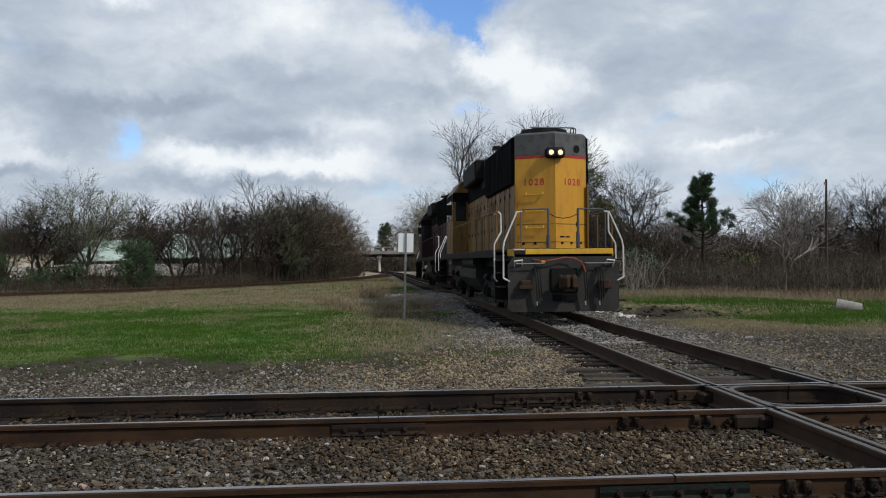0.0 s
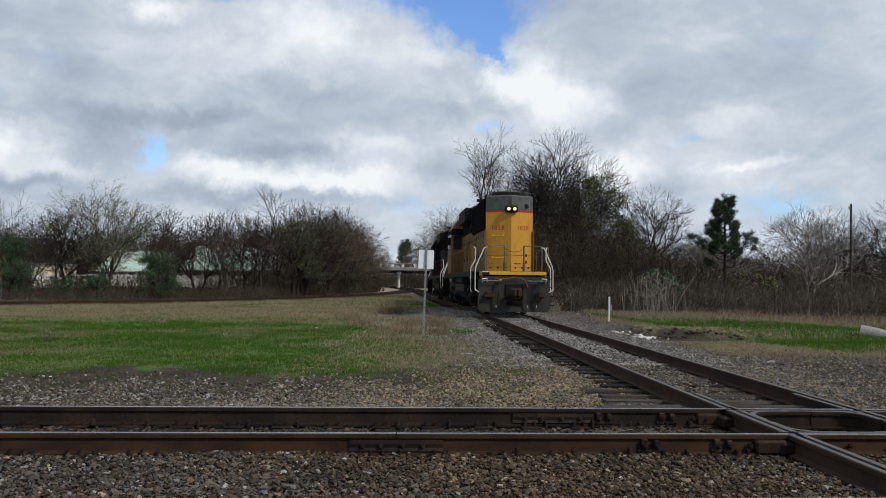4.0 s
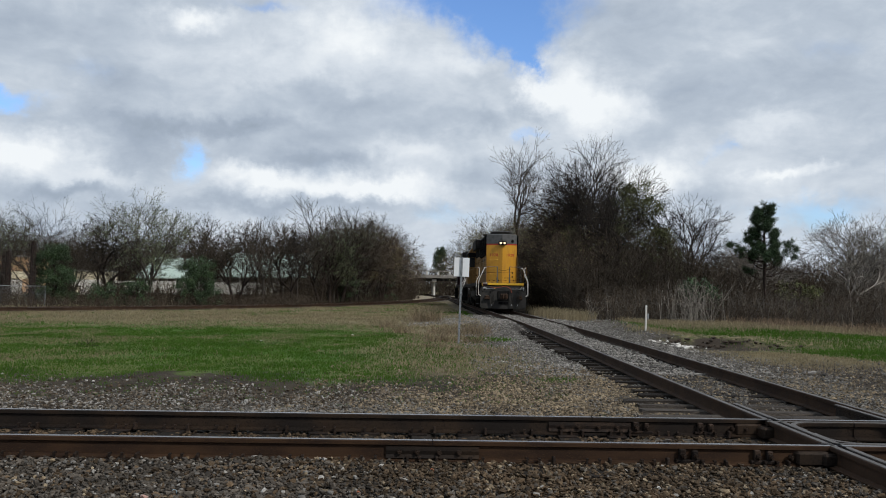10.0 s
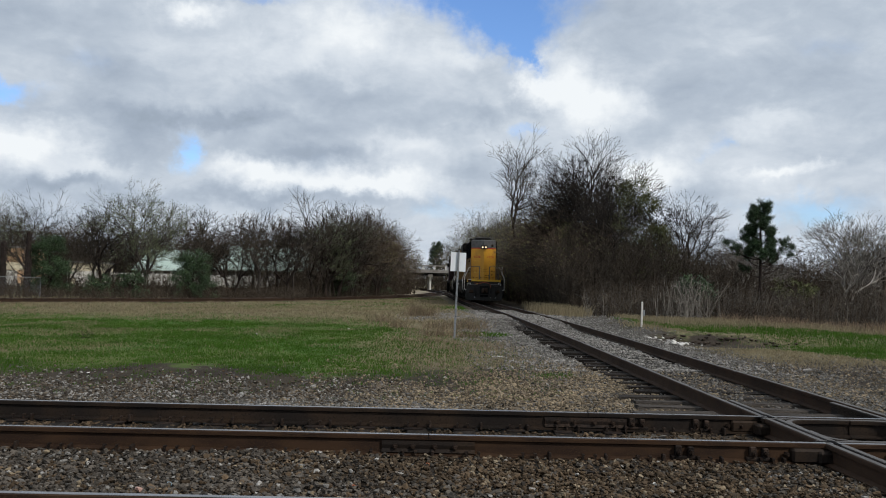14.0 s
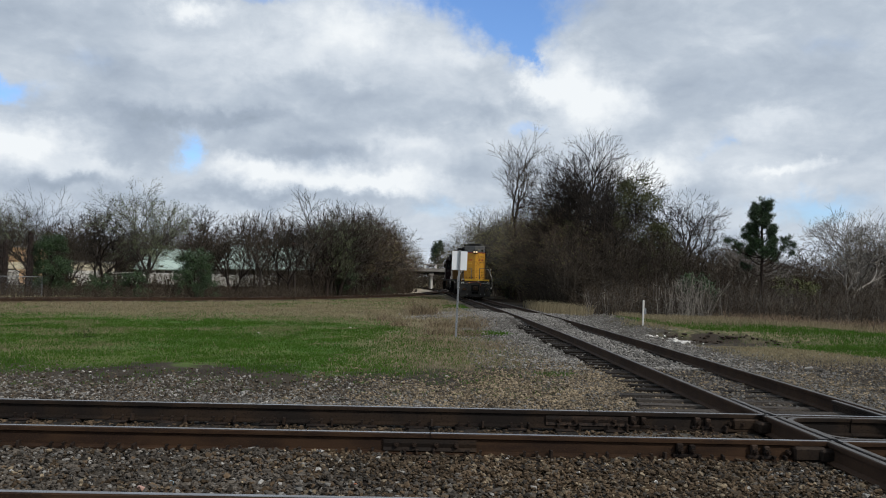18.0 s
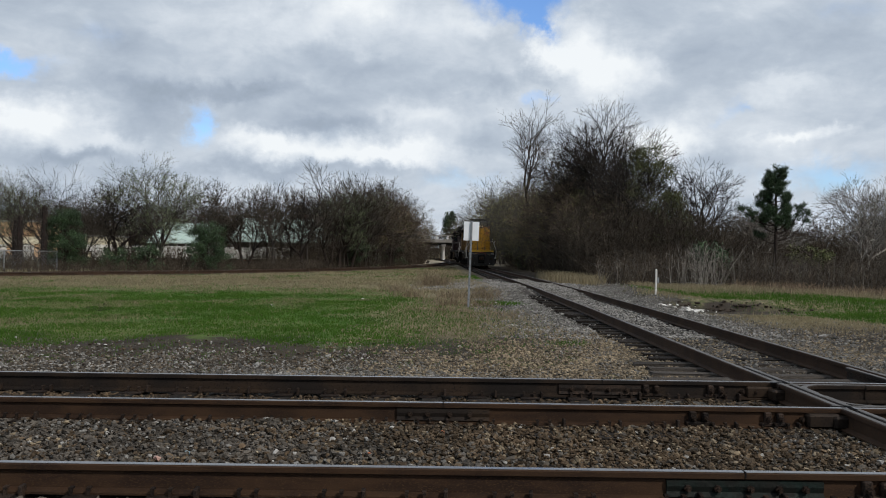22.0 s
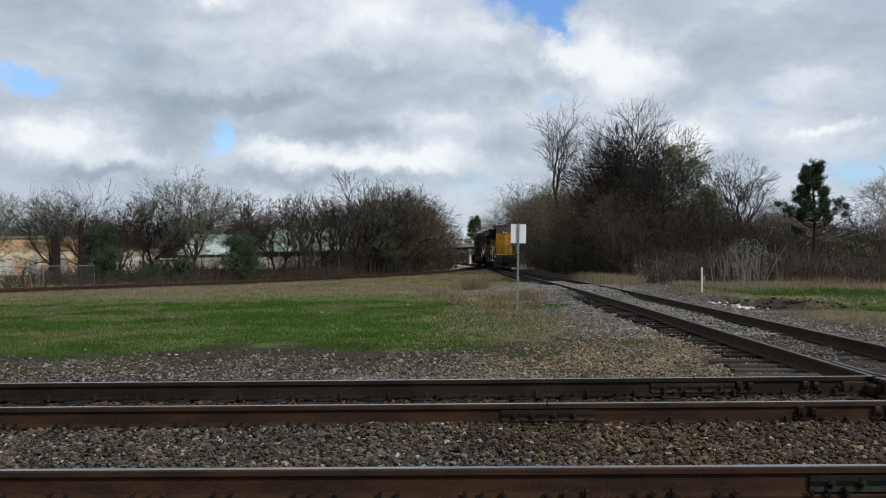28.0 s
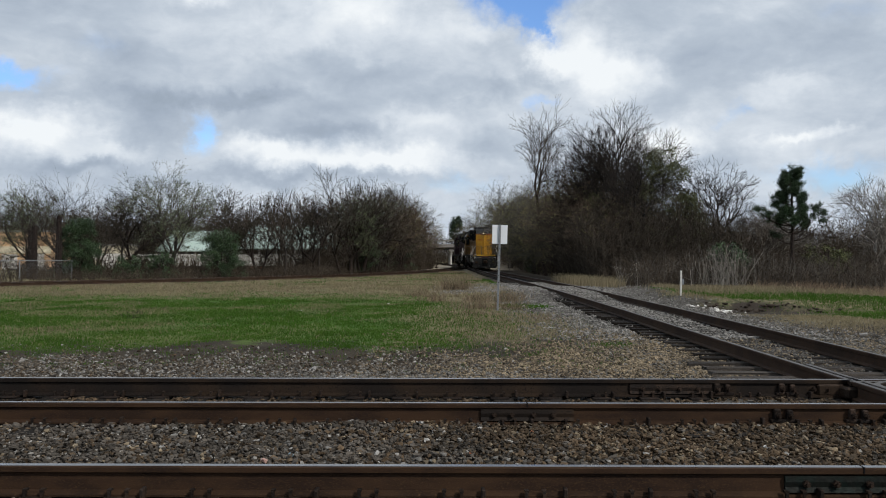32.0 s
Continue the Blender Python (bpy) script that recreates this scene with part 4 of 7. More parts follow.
    k = off_rails(x2, y2, rails) & (rng.random(len(x2)) < 0.95 - 0.8 * smooth(y2 - 0.25 * x2 + 0.5 * np.sin(x2 * 2.0), 13.5, 17.0))
    x2, y2 = x2[k], y2[k]
    grey = rng.random(len(x2)) < 0.55
    for sel, mat, label in ((grey, "stone_pale", "pale grey gravel beside the crossing track"), (~grey, "stone_tan", "tan gravel beside the crossing track")):
        strew("pale_gravel", x2[sel], y2[sel], land(x2[sel], y2[sel]) + 0.004 + rng.uniform(-0.01, 0.02, sel.sum()), rng.gamma(6, 0.003, sel.sum()) + 0.007, M[mat], label)
    x2, y2 = scatter(24000, -1.8, 3.5, 8.7, 17.5)
    k = off_rails(x2, y2, rails) & (rng.random(len(x2)) < 0.95 - 0.85 * smooth(y2 - 1.4 * (x2 - 0.5) + np.sin(x2 * 3.0 + y2), 10.6, 15.0))
    x2, y2 = x2[k], y2[k]
    strew("brown_gravel", x2, y2, land(x2, y2) + 0.004 + rng.uniform(-0.01, 0.02, len(x2)), rng.gamma(6, 0.0028, len(x2)) + 0.007, M["stone_tan"], "tan gravel between the rail and the sign")
    tan = ~pale & (rng.random(len(x)) < smooth(x, -2.5, 0.5))
    strew("brown_gravel", x[tan], y[tan], z[tan], s[tan], M["stone_tan"], "tan gravel beyond the far rail")
    pale = ~pale & ~tan
    strew("brown_gravel", x[pale], y[pale], z[pale], s[pale], M["stone_brown"], "brown gravel beyond the far rail")
    # along the crossing track
    y = 15 + 33 * rng.random(52000) ** 1.25
    d = np.where(rng.random(len(y)) < 0.62, rng.normal(-0.1, 0.8, len(y)), rng.normal(-0.4, 1.9, len(y)))
    x = lane_x(y) + d
    z = land(x, y) + 0.006 + rng.uniform(-0.01, 0.03, len(x)) * (1 + 0.8 * (y > 28))
    tie = np.abs((y - 9.95) / 0.54 - np.round((y - 9.95) / 0.54)) < 0.24
    left = (d > -1.42 + 0.12 * np.sin(y * 3.1)) & (d < -0.72) & (y < 34) & (tie | (rng.random(len(y)) < 0.8))
    bare = left | tie & (np.abs(d) < 0.7) & (y < 30) & (rng.random(len(y)) < 0.85)
    k = off_rails(x, y, ()) & (np.abs(d) < 3.6) & ~bare
    strew("track_gravel", x[k], y[k], z[k], (rng.gamma(6, 0.0034, len(x)) + 0.01)[k], M["stone_lane"], "pale gravel along the track running away")
    # the gravel lane that crosses the track
    x, y = scatter(9000, -1.6, 3.6, 32.5, 43.0)
    k = rng.random(len(x)) < smooth(x, -1.6, 0.8) * smooth(y, 32.5, 34.5) * (1 - smooth(y + 0.4 * np.sin(x * 3), 40.5, 43))
    x, y = x[k], y[k]
    strew("lane_gravel", x, y, land(x, y) + 0.012 + rng.uniform(-0.01, 0.03, len(x)), rng.gamma(6, 0.0045, len(x)) + 0.012, M["stone_lane"], "pale gravel of a lane crossing the track")
    x, y = scatter(2400, 3.92, 5.2, 31.5, 38.5)
    x = x - 0.0098 * (y - 20)
    strew("lane_gravel", x, y, land(x, y) + rng.uniform(-0.01, 0.02, len(x)), rng.gamma(6, 0.004, len(x)) + 0.01, M["stone_lane"], "pale gravel heaped between the rails at the crossing")


ballast()
for name, x, y, r, mat, label in (("blue_stone", -1.68, 5.62, 0.028, "blue_stone", "pale blue painted stone on the ballast"), ("pink_stone", -1.83, 5.42, 0.042, "pink_stone", "large pinkish stone on the ballast"),
                                  ("orange_stone", -0.35, 5.75, 0.026, "orange_stone", "bright orange stone on the ballast"), ("orange_stone", 0.2, 6.62, 0.024, "orange_stone", "small orange stone on the ballast"),
                                  ("white_stone", 2.0, 6.1, 0.035, "white", "pale rounded stone on the ballast")):
    v, f = STONES[3]
    ob = place_mesh(name, v * r, f, M[mat])
    ob.matrix_basis = pose(x, y, float(land(x, y)) + 0.045 + 0.035 * float(smooth(y, 6.6, 5.2)), 10, 20, 40)
    tagged(ob, label, "stone")


# ---- grass ----
def blades(name, x, y, h, w, material, label, lean=0.35, per=1, lift=0.0, spread=0.0):
    """Blades of grass, two bent triangles each, in one mesh of stuff."""
    if per > 1:
        x, y, h, w = (np.repeat(a, per) for a in (x, y, h, w))
        x, y = x + rng.normal(0, spread, len(x)), y + rng.normal(0, spread, len(x))
    h = h * rng.uniform(0.6, 1.25, len(x))
    a = rng.uniform(0, 2 * np.pi, len(x))
    c, s = np.cos(a) * w / 2, np.sin(a) * w / 2
    la, ll = rng.uniform(0, 2 * np.pi, len(x)), rng.uniform(0, lean, len(x)) * h
    z = land(x, y) - 0.01 + lift
    p = np.stack([x, y, z], 1)
    off = np.stack([c, s, 0 * c], 1)
    mid = p + np.stack([np.cos(la) * ll * 0.35, np.sin(la) * ll * 0.35, h * 0.6], 1)
    tip = p + np.stack([np.cos(la) * ll, np.sin(la) * ll, h], 1)
    v = np.stack([p - off, p + off, mid + off * 0.7, mid - off * 0.7, tip], 1).reshape(-1, 3)
    b = np.arange(len(x)) * 5
    quads = np.stack([b, b + 1, b + 2, b + 3], 1).tolist()
    tris = np.stack([b + 3, b + 2, b + 4], 1).tolist()
    ob = place_mesh(name, v, quads + tris, material)
    return tagged(ob, label, "grass", kind="stuff")


def waves(x, y, k=1.0):
    return 0.5 + 0.5 * np.sin(x * 0.8 * k + 2.2 * np.sin(y * 0.35 * k)) * np.sin(y * 0.6 * k + 1.7 * np.sin(x * 0.45 * k))


def patchy(x, y, size, seed):
    """Smooth random patches between 0 and 1, about the given size across, at two scales."""
    out = 0
    for k, (cell, amount) in enumerate(((size, 0.65), (size * 0.36, 0.35))):
        grid = np.random.default_rng(seed + 50 * k).random((64, 64))
        u, v = np.asarray(x) / cell + 640, np.asarray(y) / cell + 640
        i, j = np.floor(u).astype(int), np.floor(v).astype(int)
        a, b = u - i, v - j
        a, b = a * a * (3 - 2 * a), b * b * (3 - 2 * b)
        g = lambda p, q: grid[p % 64, q % 64]
        out = out + amount * ((g(i, j) * (1 - a) + g(i + 1, j) * a) * (1 - b) + (g(i, j + 1) * (1 - a) + g(i + 1, j + 1) * a) * b)
    return out


def meadow():
    # green lawn between the main line and the far track, long and short in patches, with straw mixed in
    n = 190000
    y = 12.0 + 21 * rng.random(n) ** 1.35
    x = -17 + 18.8 * rng.random(n)
    edge = 12.7 + 0.9 * patchy(x, y, 0.9, 1) + 1.7 * np.exp(-((x + 4.2) / 1.3) ** 2) + 0.6 * smooth(x, -3.0, -1.0)
    right = -0.9 + 1.6 * (patchy(x, y, 1.6, 2) - 0.5) - 0.03 * (y - 15)
    p = smooth(y, edge - 0.4, edge + 0.7) * (1 - smooth(x, right - 0.9, right + 1.3)) * (1 - 0.85 * smooth(y + 5 * patchy(x, y, 3.0, 3), 28, 34))
    p = p * (0.45 + 0.55 * smooth(patchy(x, y, 1.1, 4), 0.25, 0.6))
    k = rng.random(n) < p
    x, y = x[k], y[k]
    straw = rng.random(len(x)) < 0.04 + 0.45 * smooth(patchy(x, y, 2.2, 5) + 0.1 * smooth(x, -5, -11), 0.6, 0.8)
    tall = 0.034 + 0.055 * patchy(x, y, 0.7, 6) ** 1.5
    blades("green_grass", x[~straw], y[~straw], tall[~straw], 0.005 + 0.00042 * y[~straw], M["blade"], "fresh green grass between the tracks", 0.95, 2, spread=0.05)
    blades("straw_grass", x[straw], y[straw], tall[straw] * 1.05, 0.005 + 0.00036 * y[straw], M["dry_blade"], "straw-coloured patches in the green grass", 1.0, 2, spread=0.06)
    # dry grass, thick towards the far track and in a carpet before the sign
    n = 90000
    y = 11.8 + 36 * rng.random(n) ** 1.1
    x = -24 + 28 * rng.random(n)
    near = np.exp(-((x - 1.3) / 1.2) ** 2) * smooth(y, 14.5, 16.5) * (1 - smooth(y, 20.5, 23.5)) * 1.1
    near = near + np.exp(-((x - 0.0) / 1.2) ** 2) * smooth(y, 13.5, 16) * (1 - smooth(y, 26, 30)) * 0.55
    far_band = smooth(y + 5 * patchy(x, y, 3.0, 3), 29, 35)
    p = np.clip(near * (0.35 + 0.9 * patchy(x, y, 0.8, 7)) + far_band * 0.85 * (0.3 + 0.9 * patchy(x, y, 2.5, 8)), 0, 1) * (x - lane_x(y) < -1.9 - 0.4 * (y > 23))
    k = rng.random(n) < p
    x, y = x[k], y[k]
    blades("dry_grass", x, y, 0.045 + 0.07 * patchy(x, y, 0.6, 9) ** 2 + 0.03 * (x > -1.0), 0.005 + 0.00036 * y, M["dry_blade"], "dry straw-coloured grass along the tracks", 1.1, 2, spread=0.06)
    # green among the dry grass round the sign
    x = np.r_[rng.normal(0.1, 1.0, 5000), rng.normal(1.8, 0.55, 2600), rng.normal(1.9, 0.9, 3500), rng.normal(2.5, 0.22, 260)]
    y = np.r_[rng.normal(19.0, 3.2, 5000), rng.normal(25.3, 0.5, 2600), rng.normal(53.0, 3.5, 3500), rng.normal(14.2, 0.22, 260)]
    k = (y > 13) & (x - lane_x(y) < -1.8) & (rng.random(len(x)) < 0.25 + patchy(x, y, 0.9, 10))
    blades("rough_grass", x[k], y[k], np.full(k.sum(), 0.06), 0.006 + 0.0004 * y[k], M["blade"], "low dull green grass round the sign", 1.1, 2, spread=0.07)
    # rough pale grass out to the far track
    y = 31 + 62 * rng.random(36000) ** 1.1
    x = lane_x(y) - 2.4 - 30 * rng.random(36000)
    lim = np.interp(y, FAR_LINE[:, 1], FAR_LINE[:, 0])
    k = (x > lim + 1.6) | ((y < 48) & (x < -17) & (y < np.interp(x, FAR_LINE[:, 0], FAR_LINE[:, 1]) - 1.6))
    k &= ~((x > -0.6) & (y > 33) & (y < 42))
    g = k & (rng.random(len(x)) < 0.15 + 0.7 * smooth(patchy(x, y, 3.0, 11), 0.5, 0.75))
    blades("rough_grass", x[g], y[g], np.full(g.sum(), 0.07), 0.01 + 0.0005 * y[g], M["blade"], "rough green grass towards the far track", 1.4, 2, spread=0.12)
    g = k & ~g
    blades("rough_dry_grass", x[g], y[g], 0.06 + 0.09 * patchy(x[g], y[g], 1.5, 12), 0.01 + 0.0005 * y[g], M["dry_blade"], "rough dry grass towards the far track", 1.4, 2, spread=0.12)
    # sparse tufts on the gravel
    x, y = scatter(420, -8, 2.4, 9.6, 14)
    k = rng.random(len(x)) < smooth(y, 9.5, 13)
    blades("grass_tufts", x[k], y[k], np.full(k.sum(), 0.05), np.full(k.sum(), 0.007), M["blade"], "sparse green tufts in the gravel", 0.9, 14, spread=0.06)
    # green verge and dry edge on the right
    y = 14.5 + 21 * rng.random(90000)
    x = 7 + 15 * rng.random(90000)
    mix = rng.random(90000)
    cut = smooth(y, 22.4, 23.2) * (1 - smooth(y, 25.6, 26.6)) * (1 - smooth(x, 10.0, 11.8))
    lower = np.maximum(24.6 - 3.4 * (x - 9.0), 19.0) + patchy(x, y, 1.2, 13)
    p = smooth(y, lower - 1.2, lower + 0.6) * (1 - smooth(y, 32, 35)) * smooth(x, 7.2, 8.6) * (0.3 + 0.9 * patchy(x, y, 1.4, 14)) * (1 - 0.92 * cut)
    k = rng.random(len(x)) < p
    blades("green_grass", x[k], y[k], 0.05 + 0.06 * patchy(x[k], y[k], 0.8, 15), 0.006 + 0.0004 * y[k], M["blade"], "green grass verge below the brush", 0.8, 2, spread=0.06)
    p = smooth(x, 6.8, 8.5) * (1 - smooth(y, lower - 0.8, lower + 0.8)) * smooth(y, 16.0, 18.0) * (1 - cut) * 0.6 + smooth(y, 28, 33) * 0.3 * smooth(x, 7.6, 9.0) + 0.1 * smooth(y, 19, 21) * smooth(x, 8.2, 9.5) * (mix < 0.6)
    k = rng.random(len(x)) < p
    blades("dry_grass", x[k], y[k], 0.07 + 0.14 * smooth(y[k], 26, 30), 0.006 + 0.0004 * y[k], M["dry_blade"], "dry grass edge beside the brush", 0.9, 2, spread=0.08)
    # bushy dry weeds round the sign and at the lane: x, y, plants, spread, height
    for a, b, count, d, h in ((-0.25, 37.5, 34, 0.36, 0.7), (-0.9, 28.2, 16, 0.22, 0.3), (-1.4, 31.5, 16, 0.3, 0.34), (0.6, 28.4, 26, 0.34, 0.28), (1.55, 28.2, 20, 0.26, 0.42), (0.45, 24.4, 24, 0.26, 0.28), (1.35, 24.0, 14, 0.2, 0.24), (0.1, 21.5, 16, 0.45, 0.16), (1.9, 20.2, 16, 0.5, 0.14)):
        xs, ys = rng.normal(a, d, count), rng.normal(b, d, count)
        for mat, m, label in (("red_weed", 9, "bushy reddish dry weeds beside the sign"), ("dry_blade", 8, "pale dry stalks among the weeds")):
            blades("weeds", xs, ys, np.full(len(xs), h), np.full(len(xs), 0.006 + 0.0002 * b), M[mat], label, 1.8, m, spread=0.14)
    xs, ys = rng.normal(7.0, 0.6, 240), rng.normal(44.5, 3.5, 240)
    k = xs - lane_x(ys) > 1.5
    blades("weeds", xs[k], ys[k], np.full(k.sum(), 0.55), np.full(k.sum(), 0.022), M["dry_blade"], "tall pale dry grass beside the track", 0.8, 12, spread=0.15)
    xs, ys = scatter(900, 12.0, 30, 30.0, 36)
    k = rng.random(900) < 0.3 + patchy(xs, ys, 1.5, 16)
    blades("weeds", xs[k], ys[k], 0.25 + 0.3 * patchy(xs[k], ys[k], 1.0, 17), np.full(k.sum(), 0.014), M["red_weed"], "tall reddish dry grass in front of the brush", 0.8, 9, spread=0.22)


meadow()

# ---- trees ----
def tubes(p0, p1, r0, r1, sides):
    """Tapered tubes, without caps, as vertices and faces."""
    p0, p1 = np.asarray(p0), np.asarray(p1)
    d = p1 - p0
    d = d / np.maximum(np.linalg.norm(d, axis=1), 1e-6)[:, None]
    ref = np.where(np.abs(d[:, 2:3]) < 0.9, np.array([[0, 0, 1.0]]), np.array([[1.0, 0, 0]]))
    u = np.cross(d, ref)
    u /= np.linalg.norm(u, axis=1)[:, None]
    w = np.cross(d, u)
    a = np.arange(sides) * 2 * np.pi / sides
    ring = u[:, None] * np.cos(a)[None, :, None] + w[:, None] * np.sin(a)[None, :, None]
    v = np.concatenate([p0[:, None] + ring * np.asarray(r0)[:, None, None], p1[:, None] + ring * np.asarray(r1)[:, None, None]], 1)
    b = np.arange(len(p0))[:, None] * 2 * sides
    j = np.arange(sides)
    f = np.stack([b + j, b + (j + 1) % sides, b + sides + (j + 1) % sides, b + sides + j], -1).reshape(-1, 4)
    return v.reshape(-1, 3), f


def grow(seed, height, bole=0.22, radius=0.15, depth=7, wide=1.0, lift=0.1, wob=0.16, stems=1, thin=0.007, shoots=0.55, spread=1.0, sprays=2):
    """A tree that forks again and again: segments of start, end, both radii, level and main limb."""
    r = random.Random(seed)
    out = []

    def limb(p, d, length, rad, level, main):
        n = 4 if level == 0 else 3 if level < 4 else 2
        q = p.copy()
        for i in range(n):
            k = 0.35 if level == 0 else 1.0 if level < 4 else 0.95
            d = (d + Vector((r.gauss(0, wob) * k, r.gauss(0, wob) * k, r.gauss(0, wob * 0.6) * k + lift * (0.2 if level == 0 else 0.9 if level < 3 else 0.12)))).normalized()
            e = q + d * (length / n)
            ra, rb = rad * (1 - 0.32 * i / n), rad * (1 - 0.32 * (i + 1) / n)
            out.append((q[:], e[:], max(ra, thin), max(rb, thin * 0.8), level, main))
            if level >= 1 and level + 2 <= depth and r.random() < shoots:
                side = Vector((r.gauss(0, 1), r.gauss(0, 1), r.gauss(0.2, 0.6)))
                side = (side - d * side.dot(d)).normalized()
                a = r.uniform(0.6, 1.1)
                limb(q.lerp(e, r.random()), (d * math.cos(a) + side * math.sin(a)).normalized(), length * r.uniform(0.35, 0.6), rad * 0.4, max(level + 2, 3), main)
            q = e
        if level >= depth:
            for _ in range(sprays):
                nd = (d + Vector((r.gauss(0, 0.55), r.gauss(0, 0.55), r.gauss(0.05, 0.4)))).normalized()
                out.append((q[:], (q + nd * length * r.uniform(0.5, 1.1))[:], thin * 0.75, thin * 0.4, level, main))
            return
        count = (3 if r.random() < 0.6 else 4) if level == 0 else (2 if r.random() < 0.68 else 3)
        turn = r.uniform(0, 6.28)
        for k in range(count):
            a = r.uniform(0.3, 0.7) * wide * (1.2 if level == 0 else 1.0)
            u = d.orthogonal().normalized()
            w = d.cross(u)
            t = turn + 6.283 * k / count + r.uniform(-0.5, 0.5)
            nd = (d * math.cos(a) + (u * math.cos(t) + w * math.sin(t)) * math.sin(a)).normalized()
            ll = length * r.uniform(0.66, 0.9) if level else height * spread * r.uniform(0.2, 0.27)
            limb(q.copy(), nd, ll, rad * (0.62 if count > 2 else 0.7) * r.uniform(0.85, 1.1), level + 1, k + 10 * main if level == 0 else main)

    for k in range(stems):
        tilt = Vector((r.gauss(0, 0.05 + 0.16 * (stems > 1)), r.gauss(0, 0.05 + 0.16 * (stems > 1)), 1)).normalized()
        o = 0.3 * (stems > 1)
        limb(Vector((r.uniform(-o, o), r.uniform(-o, o), -0.3)), tilt, height * bole * r.uniform(0.85, 1.15), radius * (1 if k == 0 else 0.75), 0, k + 1)
    scale = height / max(s[1][2] for s in out)
    return [(tuple(c * scale for c in a), tuple(c * scale for c in b), ra, rb, lv, mn) for a, b, ra, rb, lv, mn in out]


def leaves(points, count, size, spread, seed, flat=0.4):
    """Small bent leaf faces strewn round points."""
    r = np.random.default_rng(seed)
    pts = np.asarray(points)
    at = pts[r.integers(0, len(pts), count)] + r.normal(0, spread, (count, 3))
    s = size * r.uniform(0.6, 1.4, count)[:, None]
    u = r.normal(size=(count, 3))
    u /= np.linalg.norm(u, axis=1)[:, None]
    w = np.cross(u, r.normal(size=(count, 3)))
    w /= np.linalg.norm(w, axis=1)[:, None]
    v = np.stack([at - u * s, at + w * s * flat, at + u * s, at - w * s * flat], 1).reshape(-1, 3)
    b = np.arange(count)[:, None] * 4
    return v, b + np.arange(4)


def make_tree(name, at, segs, bark, twig, label, leaf=None, group="bare trees"):
    """A tree of trunk, main limbs and crown; leaf: (material, count, size, spread, name of the part)."""
    tree = thing(name, at, label, "tree", group)
    lev, main = np.array([s[4] for s in segs]), np.array([s[5] for s in segs])
    p0, p1 = np.array([s[0] for s in segs]), np.array([s[1] for s in segs])
    r0, r1 = np.array([s[2] for s in segs]), np.array([s[3] for s in segs])

    def piece(nm, sel, sides, mat):
        if sel.any():
            v, f = tubes(p0[sel], p1[sel], r0[sel], r1[sel], sides)
            return place_mesh(nm, v, f, mat, tree)

    for k in sorted(set(main[lev == 0])):
        piece("trunk", (lev == 0) & (main == k), 8, bark)
    for k in sorted(set(main[lev == 1])):
        piece("limb", (lev > 0) & (lev <= 2) & (main == k), 5, bark)
    tagged(piece("crown", lev > 2, 3, twig), kind="stuff")
    if leaf:
        mat, count, size, spread, nm = leaf
        v, f = leaves(p1[lev >= lev.max() - 1], count, size, spread, len(segs))
        tagged(place_mesh(nm, v, f, mat, tree), kind="stuff")
    return tree


def stand(x, y, turn=0.0, size=1.0):
    return Matrix.Translation((x, y, float(land(x, y)) - 0.02)) @ Matrix.Rotation(radians(turn), 4, "Z") @ Matrix.Diagonal((size, size, size, 1))


def plant(src, x, y, turn, size, label=""):
    ob = copy_thing(src, Matrix.Identity(4))
    ob.matrix_basis = stand(x, y, turn, size)
    if label:
        ob["label"] = label
    return ob


T = {}
T["bare"] = make_tree("bare_tree", stand(-24.2, 62.0), grow(13, 7.4, 0.3, 0.18, 7, 1.0, 0.06, 0.16, 1, 0.011, 0.45), M["bark_dark"], M["twig_dark"], "dark bare spreading tree behind the far track")
T["vase"] = make_tree("budding_tree", stand(-20.9, 62.5), grow(28, 9.1, 0.3, 0.16, 7, 0.85, 0.08, 0.13, 1, 0.0095, 0.5), M["bark"], M["twig_grey"], "tall tree with pale spring buds behind the far track",
                      (M["bud_pale"], 13000, 0.045, 0.12, "bud_haze"), "budding trees")
T["seed"] = make_tree("bare_tree", stand(-17.4, 63.5), grow(21, 7.1, 0.4, 0.12, 6, 0.85, 0.1, 0.15, 1, 0.011, 0.5, 0.8), M["bark"], M["twig"], "slender bare tree with reddish seed clusters", (M["cone"], 300, 0.06, 0.09, "seed_haze"))
T["curl"] = make_tree("bare_tree", stand(-28.7, 62.0), grow(8, 8.2, 0.2, 0.12, 6, 0.9, 0.07, 0.17, 3, 0.0075, 0.45), M["bark"], M["twig"], "bare tree with arching branches behind the far track")
T["rise"] = make_tree("bare_tree", stand(-15.2, 65.5), grow(64, 7.3, 0.32, 0.13, 6, 0.85, 0.09, 0.13, 2, 0.011, 0.45, 0.85), M["bark_dark"], M["twig"], "upright bare tree with rising branches behind the far track")
T["round"] = make_tree("bare_tree", stand(-6.8, 86.2, 0, 1.2), grow(31, 7.8, 0.2, 0.13, 7, 0.95, 0.09, 0.14, 2, 0.0085, 0.28, 1.0, 1), M["bark_dark"], M["twig_red"], "dense round bare tree with reddish twigs", (M["bud"], 1200, 0.05, 0.12, "bud_haze"))
T["tall"] = make_tree("tall_tree", Matrix.Translation((8.3, 74.0, float(land(8.3, 74.0)))) @ pose(0, 0, 0, 0, -4, 0) @ Matrix.Diagonal((0.85, 0.85, 1, 1)), grow(40, 15.7, 0.52, 0.2, 7, 0.8, 0.08, 0.15, 1, 0.0105, 0.45, 0.62), M["bark_dark"], M["twig"], "tall bare tree rising above the thicket beside the track", group="tall bare trees")
